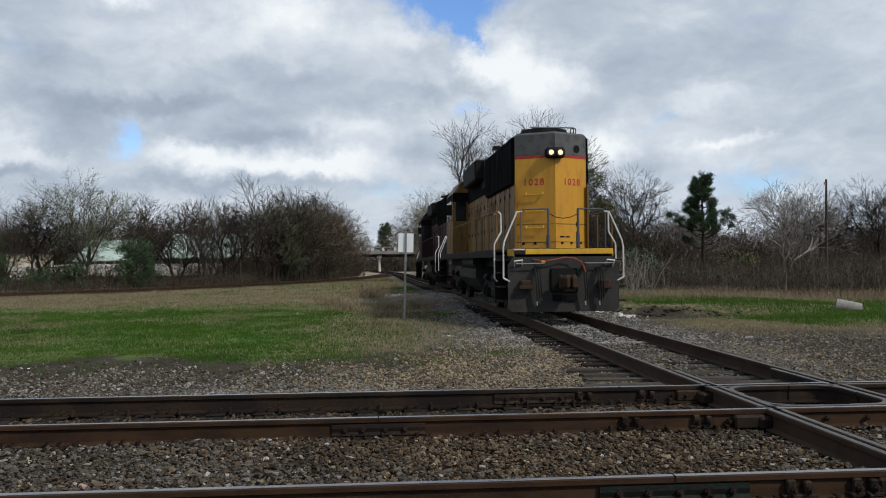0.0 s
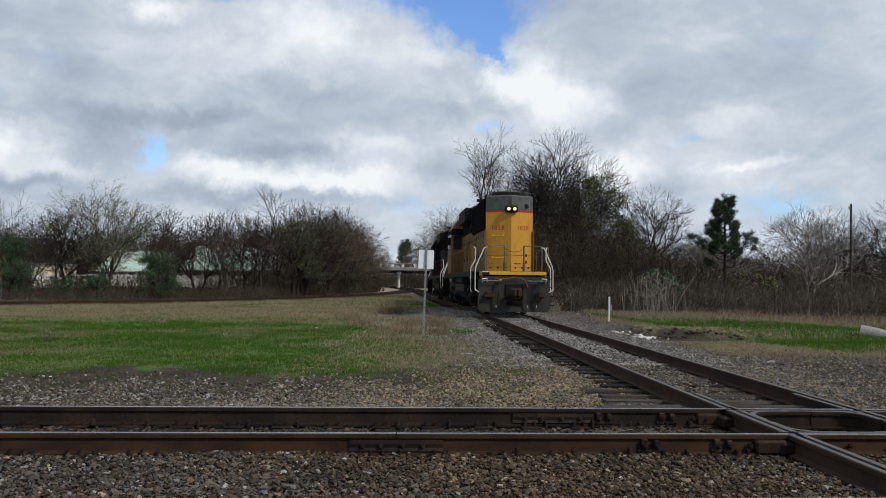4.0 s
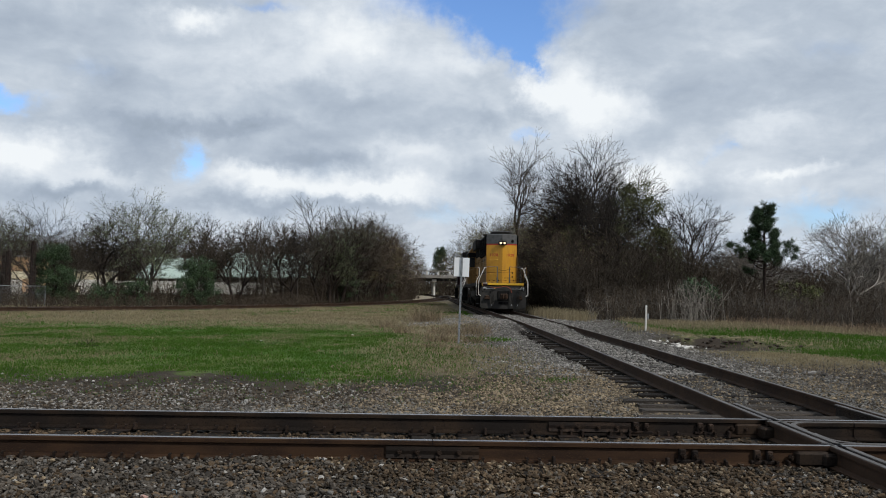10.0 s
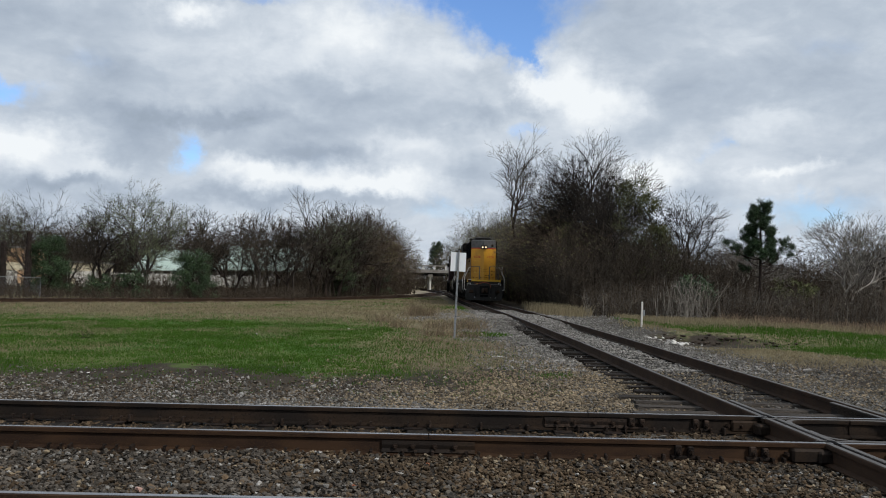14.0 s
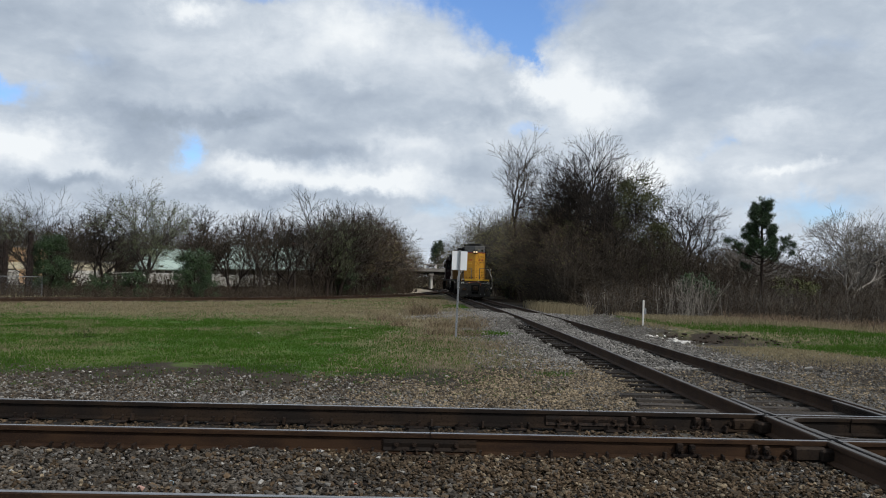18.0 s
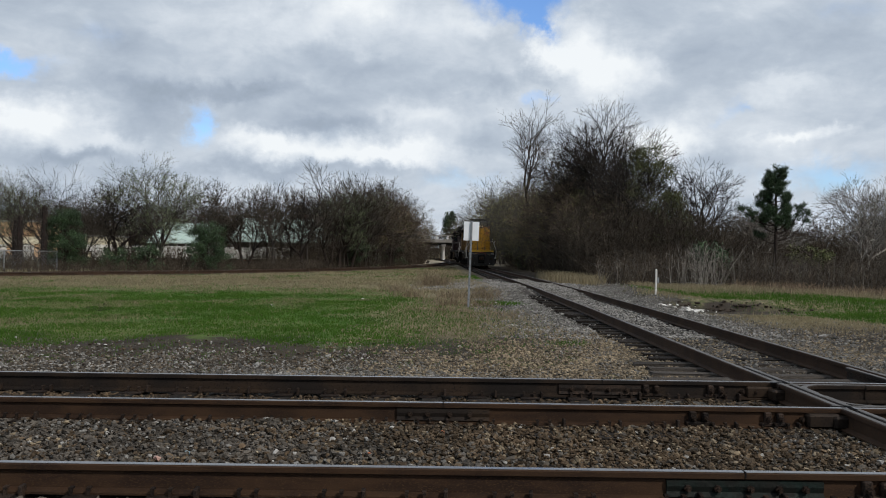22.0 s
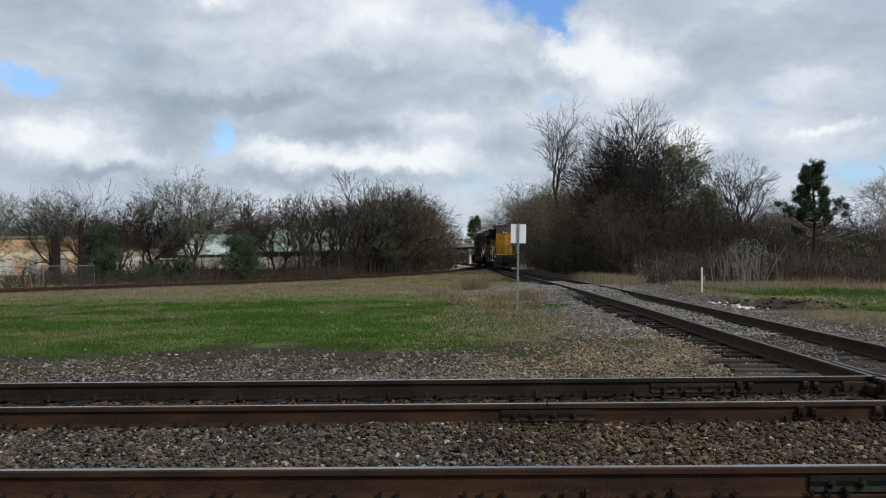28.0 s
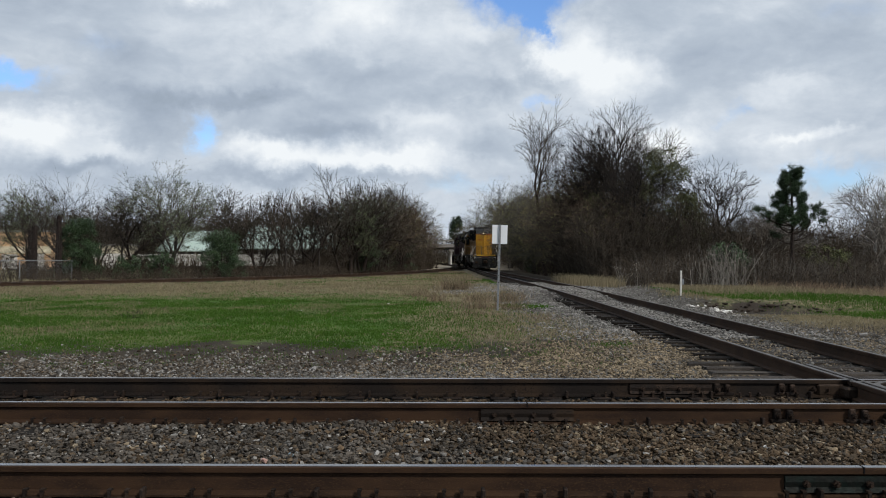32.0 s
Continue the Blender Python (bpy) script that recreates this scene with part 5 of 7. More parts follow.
T["oak"] = make_tree("tall_tree", stand(10.6, 52.5), grow(47, 12.0, 0.36, 0.22, 8, 0.72, 0.12, 0.15, 1, 0.0085, 0.45, 0.85), M["bark_dark"], M["twig_dark"], "broad bare tree towering out of the thicket", group="tall bare trees")
T["bud"] = make_tree("budding_tree", stand(9.6, 92.0), grow(51, 9.5, 0.2, 0.15, 7, 1.0, 0.04, 0.15, 3, 0.008), M["bark"], M["twig_grey"], "tree with yellow-green spring buds beside the track",
                     (M["bud"], 9000, 0.055, 0.18, "bud_haze"), "budding trees")
T["lone"] = make_tree("bare_tree", stand(16.3, 50.3), grow(12, 8.0, 0.5, 0.12, 7, 0.82, 0.09, 0.13, 1, 0.009, 0.5, 0.8), M["bark_dark"], M["twig_dark"], "lone dark bare tree above the brush")
T["white"] = make_tree("sycamore_tree", stand(26.6, 52.5), grow(77, 7.2, 0.34, 0.12, 7, 0.85, 0.09, 0.14, 2, 0.0085, 0.45), M["bark_pale"], M["twig_sycamore"], "pale-barked bare sycamore with white limbs", group="sycamores")

for kind, spots in {
    "bare": ((-11.2, 68.0, 200, 0.9), (-9.1, 76.2, 40, 1.1), (-6.6, 87.6, 120, 1.38), (-5.6, 95.5, 250, 1.2), (-7.9, 81.2, 310, 1.1), (-36.0, 60.0, 150, 1.0), (-46.0, 55.0, 10, 1.1)),
    "seed": ((-12.9, 64.5, 60, 0.98), (-10.9, 68.8, 130, 0.98), (-22.8, 67.0, 80, 0.8), (-19.6, 69.0, 20, 0.85), (-14.2, 69.0, 140, 0.95), (-26.0, 66.0, 170, 0.9)),
    "curl": ((-26.2, 61.0, 120, 0.75), (-24.6, 66.5, 60, 0.8), (-7.4, 82.8, 60, 1.05)),
    "rise": ((-9.6, 74.3, 30, 1.15), (-8.6, 78.4, 200, 1.4), (-12.2, 70.0, 110, 1.0), (-18.6, 67.5, 260, 0.85)),
    "vase": ((-32.0, 63.0, 100, 0.86), (-35.5, 60.5, 200, 0.8), (-40.5, 60.0, 50, 0.95), (-8.9, 77.0, 250, 0.95)),
    "round": ((-5.6, 94.4, 70, 1.05), (-5.0, 101.5, 140, 1.05), (-4.7, 107.0, 210, 1.0), (-7.4, 84.0, 20, 1.05), (8.3, 55.0, 10, 0.95), (13.0, 52.0, 150, 0.6), (9.6, 50.0, 220, 0.78), (9.4, 66.0, 300, 1.0), (11.6, 63.0, 33, 1.15), (14.2, 54.0, 250, 0.55), (10.2, 57.5, 40, 1.1), (9.0, 60.0, 80, 0.9)),
    "tall": ((8.8, 58.0, 130, 0.62), (9.8, 63.0, 220, 0.66)),
    "oak": ((9.2, 55.5, 120, 0.92), (11.8, 57.0, 240, 0.9), (10.9, 49.0, 60, 0.72)),
    "bud": ((8.7, 84.0, 70, 0.95), (9.2, 104.0, 190, 1.1), (10.5, 80.0, 140, 1.05), (9.3, 75.0, 260, 0.95), (8.6, 118.0, 300, 1.3), (10.5, 126.0, 210, 1.4), (-7.5, 112.0, 300, 0.85), (-7.2, 122.0, 30, 1.0), (-8.4, 100.0, 80, 0.9), (-8.8, 132.0, 200, 0.9), (-9.0, 140.0, 100, 1.0), (12.5, 95.0, 30, 1.0), (8.9, 68.0, 10, 0.8), (-10.5, 104.0, 130, 0.9)),
    "lone": ((30.8, 56.5, 160, 0.85), (36.0, 57.0, 20, 1.0), (41.0, 60.0, 300, 1.0), (22.8, 62.0, 190, 0.75)),
    "white": ((34.5, 64.0, 200, 0.85), (20.9, 56.0, 120, 0.75)),
}.items():
    for x, y, turn, size in spots:
        plant(T[kind], x, y, turn, size)
for x, y, turn, size in ((-7.5, 172.0, 30, 1.1), (-3.0, 176.0, 120, 1.0), (6.0, 170.0, 200, 1.2), (9.5, 165.0, 80, 1.2), (-11.0, 168.0, 250, 1.2)):
    plant(T["round"], x, y, turn, size, "distant bare tree beyond the bridge")


def pine():
    """A young pine: a straight trunk, upswept branches and tufts of needles with gaps between."""
    tree = thing("pine_tree", stand(18.75, 46.6), "young green pine tree above the bare brush", "tree", "evergreens")
    r = random.Random(6)
    h, g = 6.75, np.random.default_rng(2)
    bm = bmesh.new()
    rod(bm, (0, 0, -0.3), (0.05, 0, h * 0.5), 0.13, 0.085, 8)
    rod(bm, (0.05, 0, h * 0.5), (0.0, 0.02, h - 0.2), 0.085, 0.02, 8)
    part("trunk", bm, M["bark_dark"], tree)
    tips = [((0, 0, h - 0.15), 0.3), ((0.05, 0, h - 0.45), 0.32), ((-0.05, 0.05, h - 0.75), 0.34), ((0.1, 0, h - 1.0), 0.34)]

    def bough(z, ang, ln, up):
        p, segs = Vector((0, 0, z)), []
        d = Vector((math.cos(ang), math.sin(ang), 0.1)).normalized()
        for s in range(5):
            q = p + d * ln / 5
            segs.append((p[:], q[:], 0.04 * (1 - s / 6), 0.034 * (1 - s / 6)))
            if s > 2 or s > 1 and z > 3.2:
                tips.append((q[:], 0.3))
            if s > 0:
                for _ in range(3):
                    t = q + Vector((r.gauss(0, 0.3), r.gauss(0, 0.3), r.uniform(0.0, 0.5))) * (0.3 + ln * 0.18)
                    segs.append((q[:], t[:], 0.016, 0.01))
                    if s > 2 or z > 3.2 and s > 1:
                        tips.append((t[:], 0.28))
            p, d = q, (d + Vector((0, 0, up))).normalized()
        tips.append((p[:], 0.32))
        a = np.array([s[:2] for s in segs])
        v, f = tubes(a[:, 0], a[:, 1], np.array([s[2] for s in segs]), np.array([s[3] for s in segs]), 5)
        place_mesh("branch", v, f, M["bark_dark"], tree)

    # a narrow ragged top, two leaning secondary tops, and long thin lower boughs
    for k in range(24):
        f = 0.46 + 0.5 * k / 24
        bough(-0.3 + f * h, k * 2.4 + r.uniform(-0.5, 0.5), max(0.45, 1.25 * (1.05 - f) ** 0.4 * r.uniform(0.6, 1.25)), r.uniform(0.2, 0.4))
    bough(2.5, -0.1, 2.5, 0.42)
    bough(2.9, 0.15, 2.2, 0.5)
    bough(3.3, 3.1, 2.1, 0.2)
    bough(2.6, 0.6, 1.9, 0.26)
    bough(2.9, 4.4, 1.5, 0.2)
    bough(2.3, 2.0, 1.4, 0.16)
    V = []
    for c, size in tips:
        n = 62
        d = g.normal(size=(n, 3)) + (0, 0, 0.55)
        d /= np.linalg.norm(d, axis=1)[:, None]
        base = np.array(c) + g.normal(0, 0.07, (n, 3))
        w = np.cross(d, g.normal(size=(n, 3)))
        w = w / np.linalg.norm(w, axis=1)[:, None] * 0.013
        V.append(np.stack([base - w, base + w, base + d * size * g.uniform(0.5, 1.0, n)[:, None]], 1).reshape(-1, 3))
    v = np.concatenate(V)
    tagged(place_mesh("needles", v, np.arange(len(v)).reshape(-1, 3), M["needle"], tree), kind="stuff")
    return tree


pine()


def evergreen(name, at, height, width, seed, material, label, count=5200, size=0.09, cone=0.6):
    """A bushy evergreen: stems, and leaf sprays in uneven tufts with gaps."""
    tree = thing(name, at, label, "tree" if height > 4 else "bush", "evergreens")
    r = np.random.default_rng(seed)
    tufts = []
    for _ in range(int(26 + height * 9)):
        f = r.uniform(0.08, 1.0)
        rad = width / 2 * (1 - cone * f ** 1.3) * r.uniform(0.35, 1.0)
        a = r.uniform(0, 2 * np.pi)
        tufts.append((rad * np.cos(a), rad * np.sin(a), f * height * 0.96))
    tufts = np.array(tufts)
    base = np.stack([tufts[:, 0] * 0.12, tufts[:, 1] * 0.12, np.maximum(tufts[:, 2] - 0.5 - np.hypot(tufts[:, 0], tufts[:, 1]) * 0.6, 0)], 1)
    v, f = tubes(np.concatenate([base, [[0, 0, -0.3]]]), np.concatenate([tufts, [[0, 0, height * 0.9]]]), np.r_[np.full(len(base), 0.025), 0.1], np.r_[np.full(len(base), 0.01), 0.02], 5)
    place_mesh("trunk", v, f, M["bark_dark"], tree)
    v, f = leaves(tufts, count, size, np.array([0.24, 0.24, 0.2]) * (0.55 + 0.05 * height), seed)
    tagged(place_mesh("foliage", v, f, material, tree), kind="stuff")
    return tree


evergreen("cedar_tree", stand(12.5, 50.2), 8.3, 5.2, 1, M["cedar"], "dark cedar in the middle of the thicket", 17000, 0.055, 0.55)
evergreen("cedar_tree", stand(13.6, 49.0), 5.4, 4.2, 2, M["cedar"], "low dark cedar at the edge of the thicket", 12000, 0.055, 0.5)
evergreen("cedar_tree", stand(9.4, 54.0), 6.0, 3.6, 3, M["cedar"], "cedar overgrown by bare branches", 9000, 0.055, 0.5)
evergreen("evergreen_bush", stand(-25.6, 57.2), 4.3, 3.4, 4, M["ivy"], "dark evergreen bush beside the chain-link fence", 20000, 0.05, 0.5)
evergreen("evergreen_bush", stand(-16.2, 58.5), 3.5, 3.2, 5, M["ivy"], "rounded evergreen bush behind the far track", 15000, 0.05, 0.35)
evergreen("evergreen_bush", stand(-20.6, 59.0), 1.8, 2.6, 6, M["ivy"], "low evergreen shrub behind the far track", 2400, 0.07, 0.35)
evergreen("evergreen_bush", stand(-22.6, 58.4), 1.6, 2.4, 7, M["ivy"], "low evergreen shrub behind the far track", 2400, 0.07, 0.35)
evergreen("evergreen_bush", stand(-8.2, 79.5), 4.2, 3.6, 8, M["ivy"], "green bush at the foot of the dense trees", 8000, 0.055, 0.4)
evergreen("evergreen_bush", stand(-5.6, 97.0), 3.8, 3.6, 9, M["ivy"], "green bush at the foot of the dense trees", 3600, 0.08, 0.4)
evergreen("evergreen_bush", stand(13.2, 40.5), 2.2, 2.2, 10, M["ivy"], "small green bush in the brush", 2200, 0.08, 0.4)
evergreen("evergreen_bush", stand(21.0, 47.0), 2.2, 4.0, 11, M["cedar"], "low dark evergreen under the pine", 2600, 0.09, 0.4)
evergreen("pine_tree", stand(1.6, 176.0), 10.0, 3.8, 12, M["needle"], "distant dark pine beyond the bridge", 14000, 0.12, 0.5)
evergreen("evergreen_bush", stand(8.4, 86.0), 2.4, 3.4, 13, M["ivy"], "green shrub at the edge of the track", 3000, 0.09, 0.4)

for x, y, h in ((-29.9, 59.0, 3.5), (-28.9, 57.5, 3.7), (-26.6, 56.2, 4.3)):
    t = thing("ivy_covered_trunk", stand(x, y), "dark dead trunk wrapped in vines beside the fence", "tree trunk", "dead trunks")
    bm = bmesh.new()
    rod(bm, (0, 0, -0.3), (0.06, 0, h), 0.24, 0.17, 9)
    part("trunk", bm, M["bark_dark"], t)
    zs = np.linspace(0, h, 30)
    v, f = leaves(np.stack([0.0 * zs, 0.0 * zs, zs], 1), 900, 0.07, np.array([0.2, 0.2, 0.12]), int(h * 10))
    tagged(place_mesh("vines", v, f, M["bark"], t), kind="stuff")


# ---- brush ----
def brush(name, x, y, h, material, label, thin=0.008, twigs=5, lean=0.22, seed=0):
    """A thicket of leaning stems with side twigs, in one mesh of stuff."""
    r = np.random.default_rng(seed)
    n = len(x)
    h = h * r.uniform(0.55, 1.2, n)
    base = np.stack([x, y, land(x, y) - 0.05], 1)
    top = base + np.stack([r.normal(0, lean, n) * h, r.normal(0, lean, n) * h, h], 1)
    mid = (base + top) / 2 + r.normal(0, 0.06, (n, 3)) * h[:, None]
    P0, P1, R0, R1 = [base, mid], [mid, top], [np.full(n, thin * 1.5), np.full(n, thin * 1.2)], [np.full(n, thin * 1.2), np.full(n, thin * 0.5)]
    for _ in range(twigs):
        f = r.uniform(0.15, 0.95, n)[:, None]
        s = np.where(f < 0.5, base + (mid - base) * f * 2, mid + (top - mid) * (f * 2 - 1))
        e = s + np.stack([r.normal(0, 0.2, n) * h, r.normal(0, 0.2, n) * h, r.uniform(0.02, 0.28, n) * h], 1)
        P0.append(s), P1.append(e), R0.append(np.full(n, thin)), R1.append(np.full(n, thin * 0.4))
    v, f = tubes(np.concatenate(P0), np.concatenate(P1), np.concatenate(R0), np.concatenate(R1), 3)
    ob = place_mesh(name, v, f, material)
    return tagged(ob, label, "brush", kind="stuff")


def thickets():
    r = np.random.default_rng(12)
    # right: a belt of brush that starts beside the track and widens
    n = 5200
    y = 35 + 22 * r.random(n) ** 1.4
    x = 7.4 + 0.02 * (y - 35) + 34 * r.random(n) ** 1.15
    k = (y > 36.5 - 0.28 * (x - 8)) & (x - lane_x(y) > 3.6)
    brush("brown_brush", x[k], y[k], 0.75 + 1.3 * waves(x[k], y[k], 0.8) * waves(x[k] + 3, y[k], 2.1) + 0.05 * (y[k] - 35), M["twig_brush"], "tangle of bare brown brush", 0.008, 9, 0.3, 1)
    y = 33 + 10 * r.random(1100)
    x = 8 + 27 * r.random(1100)
    k = y > 35.5 - 0.3 * (x - 9)
    brush("grey_brush", x[k], y[k], 1.5, M["twig_grey"], "pale dead stems in front of the brush", 0.007, 3, 0.16, 2)
    x, y = np.r_[r.normal(11.0, 0.62, 80), r.normal(8.2, 0.6, 22)], np.r_[r.normal(34.6, 0.5, 80), r.normal(38.5, 0.8, 22)]
    brush("dead_canes", x, y, np.r_[np.full(80, 1.7), np.full(22, 1.2)], M["twig_pale"], "clump of pale dead canes leaning together", 0.0075, 3, 0.2, 3)
    # dark undergrowth below the tall trees
    n = 3400
    y = 46 + 60 * r.random(n) ** 1.3
    x = lane_x(y) + 4.0 + 11 * r.random(n) ** 1.1
    brush("dark_undergrowth", x, y, 2.2 + 1.4 * waves(x, y), M["twig_brush"], "dark bare undergrowth below the tall trees", 0.009, 10, 0.26, 4)
    n = 2400
    y = 46 + 14 * r.random(n)
    x = 7.6 + 7.5 * r.random(n)
    brush("dark_undergrowth", x, y, 2.6 + 2.2 * waves(x, y, 0.9), M["twig"], "tall dark thicket below the trees", 0.009, 10, 0.24, 5)
    # left: low brush behind the far track, along its whole curve
    n = 5200
    i = r.integers(30, len(FAR_LINE) - 20, n)
    nrm = np.gradient(FAR_LINE, axis=0)
    nrm = np.stack([-nrm[:, 1], nrm[:, 0]], 1) / np.linalg.norm(nrm, axis=1)[:, None]
    off = 3.2 + 9.5 * r.random(n) ** 1.6
    p = FAR_LINE[i] + nrm[i] * off[:, None]
    k = (p[:, 1] < 116)
    brush("low_brush", p[k, 0], p[k, 1], 0.55 + 0.035 * off[k], M["twig_brush"], "low brown brush behind the far track", 0.009, 6, 0.3, 6)
    n = 1500
    y = 66 + 42 * r.random(n)
    x = np.interp(y, FAR_LINE[:, 1], FAR_LINE[:, 0]) - 4.2 - 6 * r.random(n)
    brush("dark_undergrowth", x, y, 1.6 + 2.4 * waves(x, y, 1.1), M["twig_brush"], "bare undergrowth between the dense trees", 0.009, 9, 0.26, 7)
    n = 700
    y = 102 + 38 * r.random(n)
    x = np.minimum(np.interp(y, FAR_LINE[:, 1], FAR_LINE[:, 0]) - 3.2, -1.9 - 0.004 * y) - 5 * r.random(n) ** 1.4
    brush("dark_undergrowth", x, y, 2.4 + 1.6 * waves(x, y), M["twig_brush"], "bare undergrowth beside the far bend", 0.014, 9, 0.2, 17)
    n = 1100
    y = 59.5 + 8 * r.random(n)
    x = -34 + 25 * r.random(n)
    brush("bare_brush", x, y, 0.9 + 1.5 * smooth(x, -16.5, -18.5) * waves(x, y, 0.9) + 1.2 * smooth(x, -9, -7), M["twig_brush"], "bare brush among the trees", 0.012, 8, 0.28, 8)


    # deeper woods that close the view behind the brush on both sides
    n = 4600
    x = 12 + 60 * r.random(n)
    y = 62 + 34 * r.random(n)
    brush("deep_woods", x, y, 3.2 + 2.2 * waves(x, y, 0.5), M["twig_brush"], "deeper bare woods behind the brush", 0.018, 9, 0.2, 9)
    n = 2600
    x = -75 + 66 * r.random(n)
    y = 122 + 24 * r.random(n)
    n = 500
    brush("deep_woods", r.uniform(-16, 16, n), r.uniform(158, 172, n), 3.0 + 2.4 * r.random(n), M["twig_brush"], "bare woods behind the bridge", 0.04, 9, 0.18, 14)
    brush("deep_woods", x, y, 5.8 + 2.6 * waves(x, y, 0.3), M["twig_brush"], "bare woods behind the sheds", 0.03, 9, 0.18, 10)


thickets()


def far_woods():
    """Hazy belts of distant trees all round, as stuff."""
    r = np.random.default_rng(33)
    n = 900
    a = r.uniform(0, 2 * np.pi, n)
    d = r.uniform(165, 300, n)
    x, y = d * np.sin(a), d * np.cos(a)
    k = (np.abs(x - 0.5) > 9) | (y < 0)
    x, y, d = x[k], y[k], d[k]
    h = r.uniform(4.5, 9.5, len(x)) * (d / 230)
    tufts, base = [], []
    for i in range(len(x)):
        m = 16
        f = r.uniform(0.25, 1.0, m)
        w = h[i] * 0.42 * np.sqrt(np.clip(1.05 - f, 0.05, 1))
        t = np.stack([x[i] + r.normal(0, 1, m) * w, y[i] + r.normal(0, 1, m) * w, f * h[i] - 0.6], 1)
        tufts.append(t)
        base.append(np.stack([np.full(m, x[i]), np.full(m, y[i]), np.maximum(t[:, 2] - h[i] * 0.4, -0.8)], 1))
    P1, P0 = np.concatenate(tufts), np.concatenate(base)
    v, f = tubes(P0, P1, np.full(len(P0), 0.09), np.full(len(P0), 0.03), 3)
    v2, f2 = leaves(P1, 30000, 0.5, 0.7, 5, 0.12)
    ob = place_mesh("far_woods", np.concatenate([v, v2]), f.tolist() + (f2 + len(v)).tolist(), M["twig"])
    tagged(ob, "distant bare woods along the horizon", "woods", kind="stuff")


far_woods()


# ---- buildings and the bridge ----
def shed(at, length, depth, eave, ridge, label, roof, wall, ribs=24):
    """A long low metal shed, its roof slope towards the track, with standing seams and bays whose shade is a dark wall.
    """
    b = thing("metal_shed", at, label, "building", "sheds")
    bm = bmesh.new()
    prism(bm, ((0, eave), (depth / 2, ridge), (depth, eave), (depth, eave - 0.12), (depth / 2, ridge - 0.14), (0, eave - 0.12)), -length / 2, length / 2, "x")
    top = part("roof", bm, roof, b)
    for i in range(ribs + 1):
        x = -length / 2 + length * i / ribs
        bm = bmesh.new()
        prism(bm, ((0, eave + 0.002), (depth / 2, ridge + 0.002), (depth / 2, ridge + 0.06), (0, eave + 0.06)), x - 0.03, x + 0.03, "x")
        part("roof_seam", bm, roof, top)
    # solid block in a dark colour, standing in for shade in the open bays
    bm = bmesh.new()
    box(bm, 0, depth * 0.52, eave / 2 - 0.8, length - 0.6, depth * 0.9, eave + 1.4)
    part("wall", bm, wall, b)
    for i in range(7):
        bm = bmesh.new()
        box(bm, -length / 2 + 0.4 + (length - 0.8) * i / 6, 0.25, eave / 2 - 0.8, 0.22, 0.22, eave + 1.4)
        part("post", bm, M["concrete"], b)
    return b


shed(pose(-19.6, 106, 0.2, 0, 0, -3), 14.5, 14, 1.9, 5.0, "long pale green metal-roofed shed behind the trees", M["roof_green"], M["bay_shade"])
shed(pose(-34.6, 110, 0.2, 0, 0, -3), 8.0, 14, 1.6, 4.4, "smaller pale green metal-roofed shed", M["roof_green"], M["bay_shade"], 6)


def low_building(x, y, w, h, wall, band, label):
    b = thing("storage_building", pose(x, y, -0.4, 0, 0, 12), label, "building", "storage buildings")
    bm = bmesh.new()
    box(bm, 0, 5, h / 2, w, 10, h)
    part("wall", bm, wall, b)
    bm = bmesh.new()
    box(bm, 0, -0.03, h * 0.52, w + 0.1, 0.1, 0.8)
    part("band", bm, band, b, "paler band along the wall")
    bm = bmesh.new()
    box(bm, 0, 5, h + 0.1, w + 0.4, 10.4, 0.2)
    part("roof", bm, M["concrete"], b)
    n = int(w // 2.8)
    for i in range(n):
        bm = bmesh.new()
        box(bm, -w / 2 + (i + 0.5) * w / n, -0.05, 0.85, 1.6, 0.12, 1.7)
        part("door", bm, M["white"], b, "white roller door")


low_building(-49.4, 94.0, 8.5, 4.2, M["peach"], M["cream"], "peach painted low building behind the fence")
low_building(-39.4, 97.0, 3.4, 2.7, M["cream"], M["white"], "cream painted low building behind the trees")


def trailer(at, length, label, mat, h=1.15):
    t = thing("flat_trailer", at, label, "trailer", "trailers")
    bm = bmesh.new()
    box(bm, 0, 0, 0.85 + h / 2 - 0.4, length, 2.4, h * 0.7, 0.05)
    part("body", bm, mat, t)
    bm = bmesh.new()
    box(bm, 0, 0, 0.45, length * 0.94, 0.9, 0.16)
    part("chassis", bm, M["under"], t)
    first = None
    for x in (-length * 0.36, -length * 0.27, length * 0.36):
        for y in (-1.05, 1.05):
            if first is None:
                bm = bmesh.new()
                rod(bm, (0, -0.13, 0), (0, 0.13, 0), 0.4, sides=14)
                first = part("wheel", bm, M["hose"], t, at=pose(x, y, 0.4))
            else:
                again(first, pose(x, y, 0.4), t)
    return t


for x, y, ln, turn, mat in ((-19.6, 84.0, 3.6, 4, "white"), (-16.4, 84.5, 2.9, -3, "white"), (-28.0, 86.0, 9.0, 2, "white")):
    trailer(pose(x, y, float(land(x, y)), 0, 0, turn), ln, "low white trailer parked beyond the trees", M[mat], 1.7)
bm = bmesh.new()
box(bm, 0, 0, 0.55, 2.4, 1.6, 1.1, 0.04)
box(bm, 0, 0, 1.16, 2.7, 1.9, 0.1)
ob = part("utility_box", bm, M["brick_red"], at=pose(-19.7, 88.0, float(land(-19.7, 88.0)) + 0.02))
tagged(ob, "small reddish utility box beyond the trees", "utility box")


